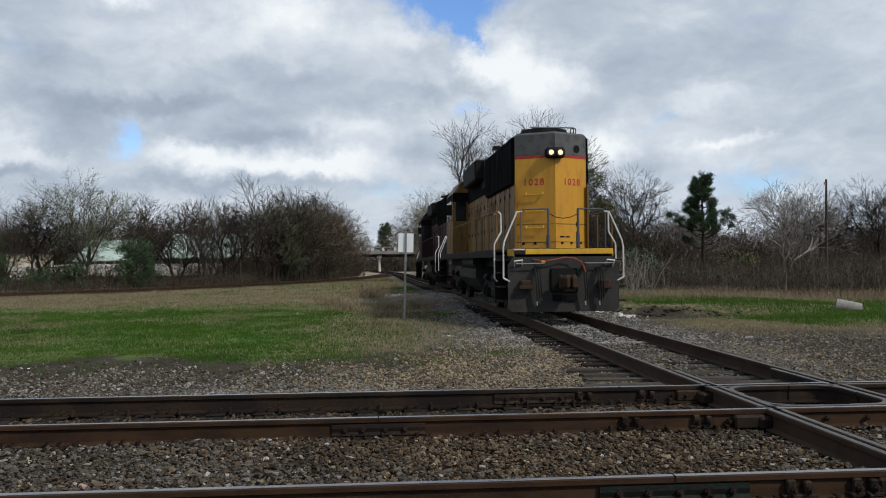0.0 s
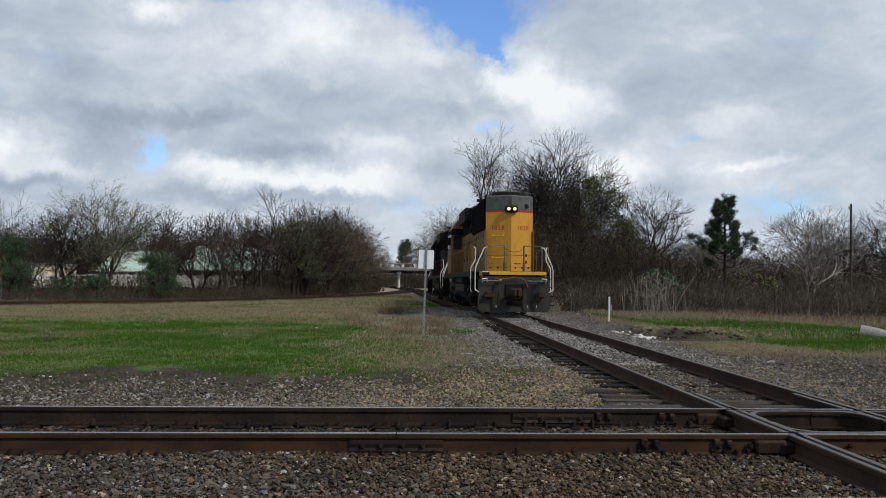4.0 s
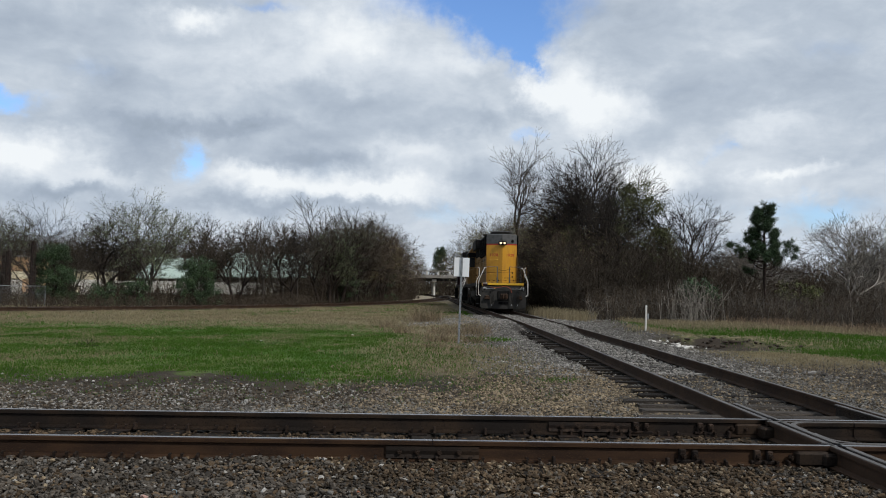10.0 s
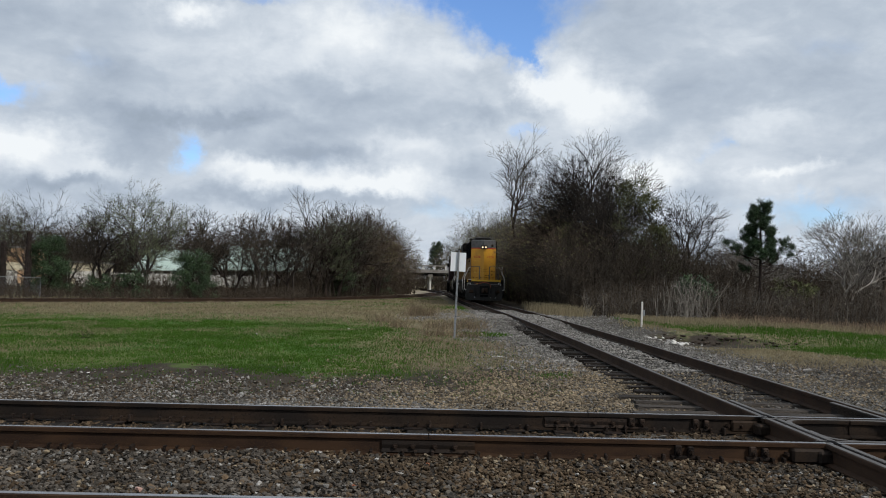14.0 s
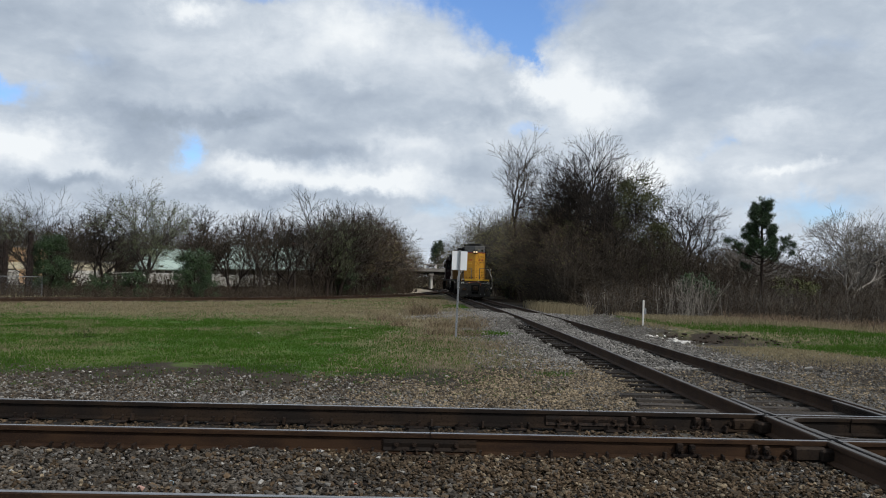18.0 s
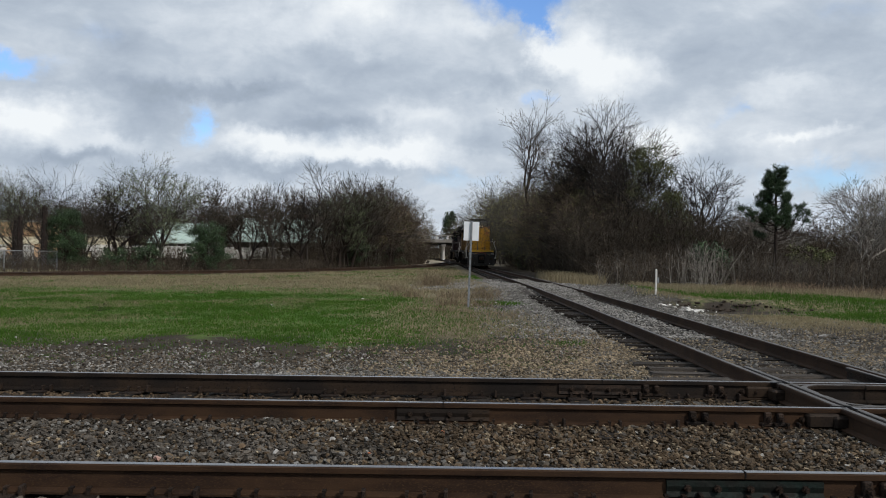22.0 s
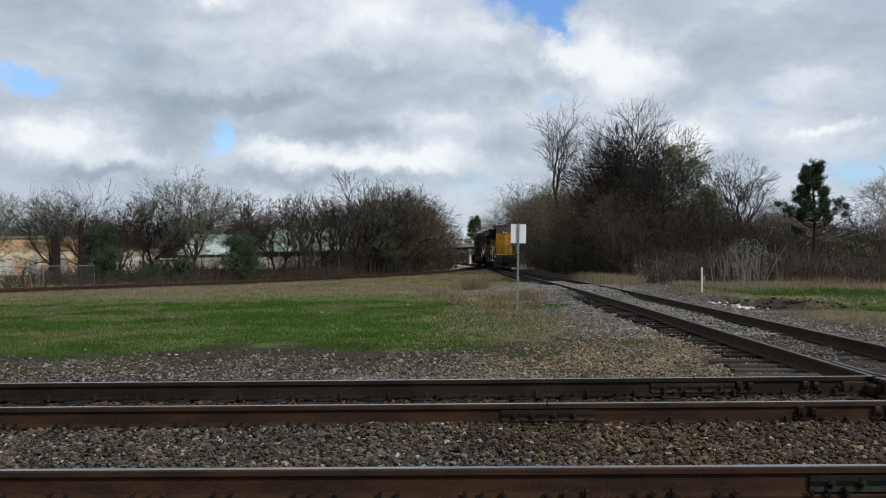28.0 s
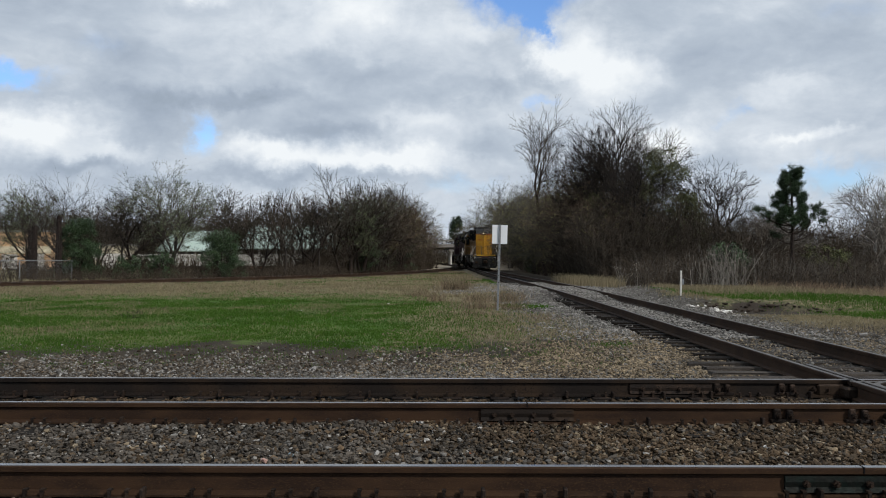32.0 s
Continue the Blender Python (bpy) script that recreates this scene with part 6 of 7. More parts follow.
def fence():
    f = thing("chain_link_fence", pose(0, 0, 0), "low galvanised chain-link fence beside the far track", "fence")
    pts = [(-36, 47.0), (-33.4, 49.4), (-30.8, 51.8), (-28.2, 54.2), (-25.6, 56.0)]
    for (x, y) in pts:
        z = float(land(x, y))
        bm = bmesh.new()
        rod(bm, (x, y, z - 0.1), (x, y, z + 1.35), 0.035, sides=7)
        part("post", bm, M["galv"], f)
    for (x0, y0), (x1, y1) in zip(pts, pts[1:]):
        z0, z1 = float(land(x0, y0)), float(land(x1, y1))
        bm = bmesh.new()
        rod(bm, (x0, y0, z0 + 1.3), (x1, y1, z1 + 1.3), 0.022, sides=6)
        part("top_rail", bm, M["galv"], f)
        P0, P1 = [], []
        for k in np.linspace(-0.25, 1.0, 22):
            for s in (1, -1):
                a, b = (k, k + 0.3) if s == 1 else (k + 0.3, k)
                a, b = np.clip(a, 0, 1), np.clip(b, 0, 1)
                P0.append((x0 + (x1 - x0) * a, y0 + (y1 - y0) * a, z0 + 0.05))
                P1.append((x0 + (x1 - x0) * b, y0 + (y1 - y0) * b, z0 + 1.28))
        v, fc = tubes(np.array(P0), np.array(P1), np.full(len(P0), 0.004), np.full(len(P0), 0.004), 3)
        place_mesh("mesh_panel", v, fc, M["galv"], f)


fence()


def bridge():
    b = thing("road_bridge", pose(0.0, 150, -0.5, 0, 0, 2), "pale concrete road bridge over the track", "bridge", kind="structure")
    bm = bmesh.new()
    box(bm, 0, 0, 3.35, 46, 8.0, 0.55, 0.04)
    part("deck", bm, M["concrete"], b)
    # concrete girders coloured black: the shade below the deck is in the material
    bm = bmesh.new()
    box(bm, 0, -3.2, 2.85, 44, 0.5, 0.5)
    box(bm, 0, 3.2, 2.85, 44, 0.5, 0.5)
    part("girders", bm, M["under"], b, "shadowed concrete girders")
    post = None
    for i in range(24):
        at = pose(-22.4 + i * 1.95, -3.9, 3.62)
        if post is None:
            bm = bmesh.new()
            box(bm, 0, 0, 0.3, 0.3, 0.22, 0.6)
            post = part("rail_post", bm, M["concrete_white"], b, at=at)
        else:
            again(post, at, b)
    bm = bmesh.new()
    box(bm, 0, -3.9, 4.3, 45, 0.16, 0.18)
    part("parapet_rail", bm, M["concrete"], b)
    for x in (-7.6, 0.3, 8.5):
        for y in (-2.6, 2.6):
            bm = bmesh.new()
            rod(bm, (x, y, -1.0), (x, y, 2.7), 0.24, sides=14)
            part("column", bm, M["concrete_white"], b)
        bm = bmesh.new()
        box(bm, x, 0, 2.62, 0.8, 7.2, 0.5, 0.03)
        part("pier_cap", bm, M["concrete"], b)
    for x in (-20, 22):
        bm = bmesh.new()
        box(bm, x, 0, 1.2, 8, 7.6, 3.8)
        part("abutment", bm, M["soil"], b)


bridge()


# ---- small things beside the track ----
def sign():
    """A two-panel sign seen from behind, on a leaning perforated post."""
    s = thing("trackside_sign", pose(0.93, 23.3, float(land(0.93, 23.3)), 0.6, 1.6, 0), "plain aluminium sign on a leaning galvanised post", "sign")
    bm = bmesh.new()
    box(bm, 0, 0, 1.16, 0.055, 0.045, 2.6, 0.004)
    post = part("post", bm, M["galv"], s)
    for i in range(12):
        bm = bmesh.new()
        rod(bm, (0, -0.0235, 0.25 + i * 0.19), (0, -0.0265, 0.25 + i * 0.19), 0.011, sides=8)
        part("hole", bm, M["black"], post)
    bm = bmesh.new()
    box(bm, 0.0, 0.034, 2.17, 0.43, 0.01, 0.535, 0.003)
    part("panel", bm, M["sign"], s, "bare aluminium back of the sign")
    for z in (2.0, 2.34):
        bm = bmesh.new()
        rod(bm, (0, -0.022, z), (0, -0.04, z), 0.013, sides=6)
        part("bolt", bm, M["galv"], s)


sign()


def marker_post():
    z = float(land(7.47, 28.2))
    p = thing("marker_post", pose(7.47, 28.2, z, 0, 0.6, 0), "thin white painted marker post in the grass", "post")
    bm = bmesh.new()
    box(bm, 0, 0, 0.38, 0.06, 0.06, 0.9, 0.01)
    part("post", bm, M["white"], p)
    bm = bmesh.new()
    rod(bm, (0, 0, 0.828), (0, 0, 0.86), 0.036, 0.02, 8)
    part("cap", bm, M["white"], p)
    bm = bmesh.new()
    box(bm, 0.06, -0.02, 0.48, 0.07, 0.05, 0.2, 0.01)
    part("bracket", bm, M["galv"], p)


marker_post()


def rubble():
    r = random.Random(9)
    for i in range(26):
        x, y = r.gauss(7.3, 0.55), r.gauss(24.4, 0.35)
        v, f = STONES[i % 6]
        ob = place_mesh("rubble_block", v * r.uniform(0.05, 0.15) * np.array((1.2, 1, 0.6)), f, M["white" if r.random() < 0.6 else "concrete"])
        ob.matrix_basis = pose(x, y, float(land(x, y)) + 0.03, r.uniform(-20, 20), r.uniform(-20, 20), r.uniform(0, 180))
        tagged(ob, "broken pale concrete rubble beside the track", "rubble", "rubble pile")
    for i in range(44):
        x, y = r.gauss(8.9, 1.0), r.gauss(24.9, 0.3)
        v, f = STONES[i % 9]
        ob = place_mesh("dark_clod", v * r.uniform(0.04, 0.13) * np.array((1.2, 1, 0.8)), f, M["soil"])
        ob.matrix_basis = pose(x, y, float(land(x, y)) + 0.03, 0, 0, r.uniform(0, 180))
        tagged(ob, "dark clod of soil by the ditch", "soil clod", "soil clods")
    for x, y, s in ((9.6, 16.4, 0.12), (10.0, 16.2, 0.07), (8.7, 17.0, 0.06)):
        v, f = STONES[5]
        ob = place_mesh("rubble_block", v * s * np.array((1.5, 1, 0.5)), f, M["concrete"])
        ob.matrix_basis = pose(x, y, float(land(x, y)) + 0.04, 0, 8, 30)
        tagged(ob, "flat pale lump of concrete on the gravel", "rubble", "rubble pile")


rubble()


def lawn_litter():
    """A dead branch in the grass, and a few pale chunks by the track."""
    b = thing("fallen_branch", stand(-8.2, 20.2, 0, 0.6), "dead dark branch lying in the grass", "branch")
    r = random.Random(4)
    bm = bmesh.new()
    rod(bm, (-0.45, 0, 0.03), (0.35, 0.05, 0.1), 0.018, 0.012, 6)
    part("stem", bm, M["bark_dark"], b)
    for k in range(9):
        p = Vector((-0.4 + 0.09 * k, 0.02, 0.04 + 0.007 * k))
        q = p + Vector((r.uniform(-0.25, 0.25), r.uniform(-0.15, 0.15), r.uniform(0.1, 0.34)))
        bm = bmesh.new()
        rod(bm, p, q, 0.009, 0.005, 5)
        rod(bm, p.lerp(q, 0.6), q + Vector((r.uniform(-0.12, 0.12), 0, r.uniform(-0.02, 0.1))), 0.006, 0.003, 4)
        part("twig", bm, M["bark_dark"], b)
    for k in range(7):
        x, y, s = r.gauss(1.75, 0.14), r.gauss(17.6, 0.1), r.uniform(0.025, 0.06)
        v, f = STONES[k]
        ob = place_mesh("rubble_block", v * s * np.array((1.3, 1, 0.6)), f, M["white" if k % 2 else "concrete"])
        ob.matrix_basis = pose(x, y, float(land(x, y)) + 0.02, r.uniform(-15, 15), 0, r.uniform(0, 180))
        tagged(ob, "small pale chunk of concrete in the dry grass", "rubble", "small rubble")
    for x, y, s in ((-5.3, 13.2, 0.035), (-7.6, 12.9, 0.04), (-2.4, 27.0, 0.06), (-9.4, 14.4, 0.03), (-4.6, 23.2, 0.05)):
        v, f = STONES[4]
        ob = place_mesh("white_stone", v * s * np.array((1.2, 1, 0.7)), f, M["white"])
        ob.matrix_basis = pose(x, y, float(land(x, y)) + 0.02, 0, 0, 50 * x)
        tagged(ob, "white stone lying in the grass", "stone", "white stones")


lawn_litter()


def drum():
    """A short stub of concrete pipe on its side, half sunk in the grass."""
    x, y = 14.7, 24.6
    d = thing("concrete_pipe", Matrix.Translation((x, y, float(land(x, y)) + 0.08)) @ pose(0, 0, 0, 0, 10, -32) @ Matrix.Diagonal((0.62, 0.8, 0.8, 1)), "weathered grey concrete pipe lying half sunk in the grass", "pipe")
    bm = bmesh.new()
    n = 24
    rings = ((-0.2, 0.2), (-0.5, 0.21), (-0.52, 0.25), (-0.5, 0.28), (0.2, 0.28), (0.62, 0.25), (0.66, 0.2), (0.66, 0.02))
    rows = [[bm.verts.new((a, q * math.cos(2 * math.pi * i / n), q * math.sin(2 * math.pi * i / n))) for i in range(n)] for a, q in rings]
    for a, b in zip(rows, rows[1:]):
        for i in range(n):
            bm.faces.new((a[i], a[(i + 1) % n], b[(i + 1) % n], b[i]))
    bm.faces.new(rows[0])
    bm.faces.new(rows[-1])
    bmesh.ops.recalc_face_normals(bm, faces=bm.faces[:])
    part("pipe_body", bm, M["concrete"], d)


drum()


def utility_pole(x, y, h, label):
    p = thing("utility_pole", pose(x, y, float(land(x, y)), 0, 0.5, 0), label, "utility pole", "utility poles")
    bm = bmesh.new()
    rod(bm, (0, 0, -0.2), (0, 0, h), 0.085, 0.065, 10)
    part("pole", bm, M["pole"], p)
    bm = bmesh.new()
    box(bm, -0.1, 0, h - 0.25, 0.09, 0.09, 0.2, 0.01)
    part("insulator", bm, M["concrete"], p)


utility_pole(28.0, 50.0, 6.6, "old bare wooden utility pole above the brush")


def log_pile():
    """Old rails and timbers stacked beside the far track."""
    p = thing("stacked_rails", pose(0, 0, 0), "old rusty rails lying stacked beside the far track", "rail stack")
    for k, (o, dz) in enumerate(((-2.3, 0.0), (-2.5, 0.0), (-2.4, 0.15))):
        q = FAR_LINE[8:116:4]
        nrm = np.gradient(q, axis=0)
        nrm = np.stack([nrm[:, 1], -nrm[:, 0]], 1) / np.linalg.norm(nrm, axis=1)[:, None]
        pts = q - nrm * o
        z = land(pts[:, 0], pts[:, 1]) + 0.2 + dz
        rail_along("rail", np.stack([pts[:, 0], pts[:, 1], z], 1), 0, p, M["rail"], head=False)


log_pile()

# ---- locomotives ----
def text_mesh(body, size, material, parent, at, label):
    cu = bpy.data.curves.new("road_number", "FONT")
    cu.body, cu.size, cu.extrude, cu.align_x, cu.offset = body, size, 0.002, "CENTER", 0.004
    cu.space_character = 1.25
    tmp = new("road_number", cu)
    me = bpy.data.meshes.new_from_object(tmp)
    bpy.data.objects.remove(tmp)
    me.materials.clear()
    me.materials.append(material)
    ob = new("road_number", me)
    ob.parent, ob.matrix_basis = parent, at
    ob["label"] = label
    return ob


def louvre(parent, x, y0, y1, z0, z1, mat, n):
    """Slats on a side face, one part."""
    s = 1 if x > 0 else -1
    for i in range(n):
        z = z0 + (z1 - z0) * (i + 0.5) / n
        bm = bmesh.new()
        box(bm, x + s * 0.012, (y0 + y1) / 2, z, 0.03, y1 - y0, (z1 - z0) / n * 0.55, turn=Matrix.Rotation(radians(18 * s), 4, "Y"))
        part("slat", bm, mat, parent)


NOSE = math.degrees(math.atan2(0.5, 0.91))


def locomotive(name, label, end_mat, side_mat, top_mat, sill_mat, number=True, group="locomotives"):
    loco = thing(name, pose(0, 0, 0), label, "locomotive", group)
    half, z_deck, z_top = 0.91, 1.68, 4.56

    # underframe, sill and walkway
    bm = bmesh.new()
    box(bm, 0, 8.9, 1.36, 2.0, 17.2, 0.3, 0.02)
    part("underframe", bm, M["under"], loco)
    bm = bmesh.new()
    box(bm, 0, 8.95, 1.64, 3.02, 16.0, 0.07, 0.01)
    box(bm, 0, 0.5, 1.643, 2.36, 1.0, 0.07, 0.01)
    box(bm, 0, 17.4, 1.643, 2.36, 1.0, 0.07, 0.01)
    part("walkway", bm, M["under"], loco)
    for s in (-1, 1):
        bm = bmesh.new()
        box(bm, s * 1.5, 8.95, 1.55, 0.035, 15.9, 0.15, 0.006)
        part("side_sill", bm, M["under"], loco)
        bm = bmesh.new()
        box(bm, s * 1.19, 0.5, 1.58, 0.03, 0.96, 0.18, 0.005)
        part("step_sill", bm, sill_mat, loco)
    bm = bmesh.new()
    box(bm, 0.13, 0.0, 1.6, 2.12, 0.05, 0.13, 0.01)
    part("end_sill", bm, sill_mat, loco, "yellow end sill" if number else "")
    for z, h, mat in ((1.65, 0.035, M["white_rail"]), (1.58, 0.09, M["maroon"])):
        bm = bmesh.new()
        box(bm, -1.07, 0.0, z, 0.25, 0.05, h, 0.006)
        part("sill_patch", bm, mat, loco, "worn end of the sill")

    # pilot, plough and coupler
    bm = bmesh.new()
    prism(bm, ((-1.24, 0.17), (1.24, 0.17), (1.34, 0.27), (1.34, 1.3), (1.2, 1.48), (-1.2, 1.48), (-1.34, 1.3), (-1.34, 0.27)), 0.02, 0.1)
    pilot = part("pilot", bm, M["pilot"], loco, "dusty grey pilot plate")
    for s in (-1, 1):
        bm = bmesh.new()
        box(bm, s * 0.95, -0.06, 0.86, 0.26, 0.2, 0.14, 0.03)
        box(bm, s * 0.95, -0.1, 0.76, 0.34, 0.16, 0.1, 0.02)
        part("cable_receptacle", bm, M["rust"], pilot, "rusty cable receptacle")
        bm = bmesh.new()
        pipe(bm, [(s * 1.18, 0.05, 1.22), (s * 1.2, -0.1, 1.38), (s * 1.02, -0.1, 1.4), (s * 1.0, 0.05, 1.26)], 0.018)
        part("grab_iron", bm, M["white_rail"], pilot)
    bm = bmesh.new()
    box(bm, 0, 0.0, 0.92, 0.66, 0.08, 0.58, 0.02)
    part("coupler_pocket", bm, M["under"], pilot)
    bm = bmesh.new()
    box(bm, -0.15, 0.0, 0.5, 0.26, 0.06, 0.15, 0.004)
    box(bm, 0.15, 0.0, 0.5, 0.26, 0.06, 0.15, 0.004)
    part("pilot_opening", bm, M["black"], pilot)
    bm = bmesh.new()
    rod(bm, (0, 0.1, 0.88), (0, -0.34, 0.88), 0.12, 0.13, 10)
    box(bm, -0.07, -0.46, 0.88, 0.17, 0.34, 0.34, 0.075)
    box(bm, 0.14, -0.42, 0.88, 0.17, 0.28, 0.36, 0.075, Matrix.Rotation(radians(-24), 4, "Z"))
    box(bm, 0.0, -0.3, 0.88, 0.4, 0.14, 0.34, 0.05)
    part("coupler", bm, M["rust"], loco, "rusty knuckle coupler")
    # air hoses hanging in groups, and the jumper cable
    for x, n in ((-0.72, 3), (0.44, 2), (0.78, 3)):
        for k in range(n):
            xx = x + 0.055 * k
            bm = bmesh.new()
            pipe(bm, [(xx, 0.04, 1.22), (xx, -0.14, 1.18), (xx + 0.01, -0.2, 0.9), (xx + 0.035, -0.18, 0.6), (xx + 0.03, -0.14, 0.42 + 0.05 * k)], 0.017)
            hose = part("air_hose", bm, M["hose"], loco)
            bm = bmesh.new()
            rod(bm, (xx + 0.03, -0.14, 0.43 + 0.05 * k), (xx + 0.035, -0.15, 0.33 + 0.05 * k), 0.019, sides=8)
            part("hose_end", bm, M["tank"] if k else M["galv"], hose)
    bm = bmesh.new()
    pipe(bm, [(-0.75, 0.0, 1.42), (-0.55, -0.1, 1.38), (-0.3, -0.12, 1.4), (0.0, -0.1, 1.46), (0.22, -0.12, 1.44), (0.4, -0.16, 1.34), (0.48, -0.18, 1.1)], 0.016)
    part("jumper_cable", bm, M["red_hose"], loco, "reddish jumper cable")
    bm = bmesh.new()
    box(bm, -0.52, -0.1, 1.36, 0.1, 0.05, 0.05, 0.008)
    part("cable_tag", bm, M["sill"], loco)
    for x0, x1, z in ((-1.16, -0.5, 1.32), (0.5, 1.16, 1.32)):
        bm = bmesh.new()
        pipe(bm, [(x0, 0.05, z), (x0, -0.12, z), (x1, -0.12, z), (x1, 0.05, z)], 0.014)
        part("cut_lever", bm, M["galv"], loco)

    # corner steps
    for s in (-1, 1):
        for y0 in (0.05, 16.85):
            bm = bmesh.new()
            box(bm, s * 1.2, y0 + 0.45, 1.0, 0.03, 0.9, 1.0, 0.005)
            well = part("step_well", bm, M["under"], loco)
            for z in (0.42, 0.76, 1.1, 1.4):
                bm = bmesh.new()
                box(bm, s * 1.36, y0 + 0.45, z, 0.32, 0.8, 0.035, 0.005)
                part("step", bm, M["under"], well)
            bm = bmesh.new()
            box(bm, s * 1.36, y0 + 0.88, 0.95, 0.34, 0.03, 1.15, 0.005)
            part("step_side", bm, M["under"], well)

    # long hood with its pointed end
    v = 0.5
    bm = bmesh.new()
    lower = [(0, 0.9), (half, 0.9 + v), (half, 11.6), (-half, 11.6), (-half, 0.9 + v)]
    rings = []
    for z, inset in ((z_deck, 0.0), (4.06, 0.0)):
        rings.append([bm.verts.new((x, y, z)) for x, y in lower])
    a, b = rings
    for i in range(5):
        bm.faces.new((a[i], a[(i + 1) % 5], b[(i + 1) % 5], b[i]))
    bm.faces.new(b)
    bm.faces.new(a[::-1])
    bmesh.ops.recalc_face_normals(bm, faces=bm.faces[:])
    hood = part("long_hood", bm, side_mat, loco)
    # painted end sheets, upper band and stripe on both faces of the point
    for s in (-1, 1):
        turn = pose(s * half / 2, 0.9 + v / 2, 0, 0, 0, s * NOSE)
        w = math.hypot(half, v)
        bm = bmesh.new()
        box(bm, 0, -0.006, (z_deck + 3.96) / 2, w - 0.004, 0.012, 3.96 - z_deck - 0.01)
        sheet = part("end_sheet", bm, end_mat, hood, at=turn)
        bm = bmesh.new()
        box(bm, 0, -0.007, 3.995, w - 0.002, 0.014, 0.07)
        part("stripe", bm, M["red"] if number else top_mat, hood, "red stripe" if number else "", at=turn)
        bm = bmesh.new()
        box(bm, 0, -0.006, 4.295, w - 0.004, 0.012, 0.52)
        part("upper_sheet", bm, top_mat, hood, at=turn)
        for z in (1.85, 2.3):
            bm = bmesh.new()
            box(bm, 0, -0.014, z, w * 0.96, 0.006, 0.012)
            part("seam", bm, M["under"], sheet)
        for k in range(3):
            bm = bmesh.new()
            box(bm, -w * 0.3 + k * w * 0.3, -0.017, 1.82, 0.07, 0.012, 0.05)
            part("latch", bm, M["under"], sheet)
        if number:
            text_mesh("1028", 0.235, M["red"], sheet, pose(0.03 * s, -0.0145, 3.28, 90, 0, 0), "red painted road number")
        if s < 0:
            for z in (3.04, 2.62, 2.2):
                bm = bmesh.new()
                pipe(bm, [(-0.22, -0.01, z + 0.06), (-0.22, -0.08, z), (0.22, -0.08, z), (0.22, -0.01, z + 0.06)], 0.014)
                part("grab_iron", bm, M["sill"] if number else M["white_rail"], sheet)
        else:
            bm = bmesh.new()
            rod(bm, (0.2, -0.012, 4.2), (0.2, -0.022, 4.2), 0.1, sides=18)
            part("cover_plate", bm, M["under"], hood, at=turn)
            for z in (2.05, 2.3):
                bm = bmesh.new()
                box(bm, 0.2, -0.016, z, 0.07, 0.012, 0.12)
                part("hinge", bm, M["under"], sheet)
            for x, z, wd in ((-0.3, 1.98, 0.16), (-0.12, 1.98, 0.12)):
                bm = bmesh.new()
                box(bm, x, -0.0155, z, wd, 0.008, 0.035)
                part("stencil_bar", bm, M["under"], sheet)
    # hood roof
    bm = bmesh.new()
    out = [(0, 0.9), (half, 0.9 + v), (half, 11.6), (-half, 11.6), (-half, 0.9 + v)]
    inn = [(0, 0.96), (half - 0.06, 1.43), (half - 0.06, 11.6), (-half + 0.06, 11.6), (-half + 0.06, 1.43)]
    r0, r1, r2 = ([bm.verts.new((x, y, z)) for x, y in pts] for pts, z in ((out, 4.062), (out, z_top), (inn, z_top + 0.05)))
    for p, q in ((r0, r1), (r1, r2)):
        for i in range(5):
            bm.faces.new((p[i], p[(i + 1) % 5], q[(i + 1) % 5], q[i]))
    bm.faces.new(r2)
    bmesh.ops.recalc_face_normals(bm, faces=bm.faces[:])
    part("hood_roof", bm, top_mat, hood)
    # headlight
    bm = bmesh.new()
    box(bm, 0, 0.86, 4.06, 0.5, 0.2, 0.27, 0.06)
    case = part("headlight_case", bm, M["under"], loco, "dark twin headlight casing")
    for x in (-0.115, 0.115):
        bm = bmesh.new()
        rod(bm, (x, 0.775, 4.06), (x, 0.745, 4.06), 0.098, sides=18)
        part("headlight_rim", bm, M["tank"], case)
        bm = bmesh.new()
        rod(bm, (x, 0.747, 4.06), (x, 0.738, 4.06), 0.062, sides=18)
        part("headlight", bm, M["lamp"] if number else M["glass"], case, "lit headlight lens" if number else "")
    # roof: radiator fans, hatches, horn, exhaust
    for y in (2.2, 3.7, 5.2):
        bm = bmesh.new()
        rod(bm, (0, y, z_top + 0.03), (0, y, z_top + 0.24), 0.68, 0.6, 24)
        fan = part("radiator_fan", bm, M["under"], hood)
        for k in range(4):
            bm = bmesh.new()
            box(bm, 0, y, z_top + 0.275, 1.2, 0.03, 0.03, turn=Matrix.Rotation(radians(45 * k), 4, "Z"))
            part("fan_guard", bm, M["grey"], fan)
    bm = bmesh.new()
    pipe(bm, [(0.66, 1.6, z_top + 0.1), (0.66, 1.6, z_top + 0.24), (-0.4, 1.6, z_top + 0.24)], 0.016)
    part("roof_grab", bm, M["grey"], hood)
    bm = bmesh.new()
    pipe(bm, [(0.62, 1.75, z_top + 0.1), (0.62, 1.75, z_top + 0.24), (0.75, 1.75, z_top + 0.24), (0.75, 1.75, z_top + 0.1)], 0.014)
    part("lifting_eye", bm, M["grey"], hood)
    bm = bmesh.new()
    box(bm, 0, 8.6, 4.5, 1.86, 3.6, 0.42, 0.08)
    brake_box = part("dynamic_brake_box", bm, top_mat, hood)
    for y in (7.6, 9.4):
        bm = bmesh.new()
        rod(bm, (0, y, 4.7), (0, y, 4.82), 0.6, 0.56, 20)
        part("brake_fan", bm, M["under"], brake_box)
    bm = bmesh.new()
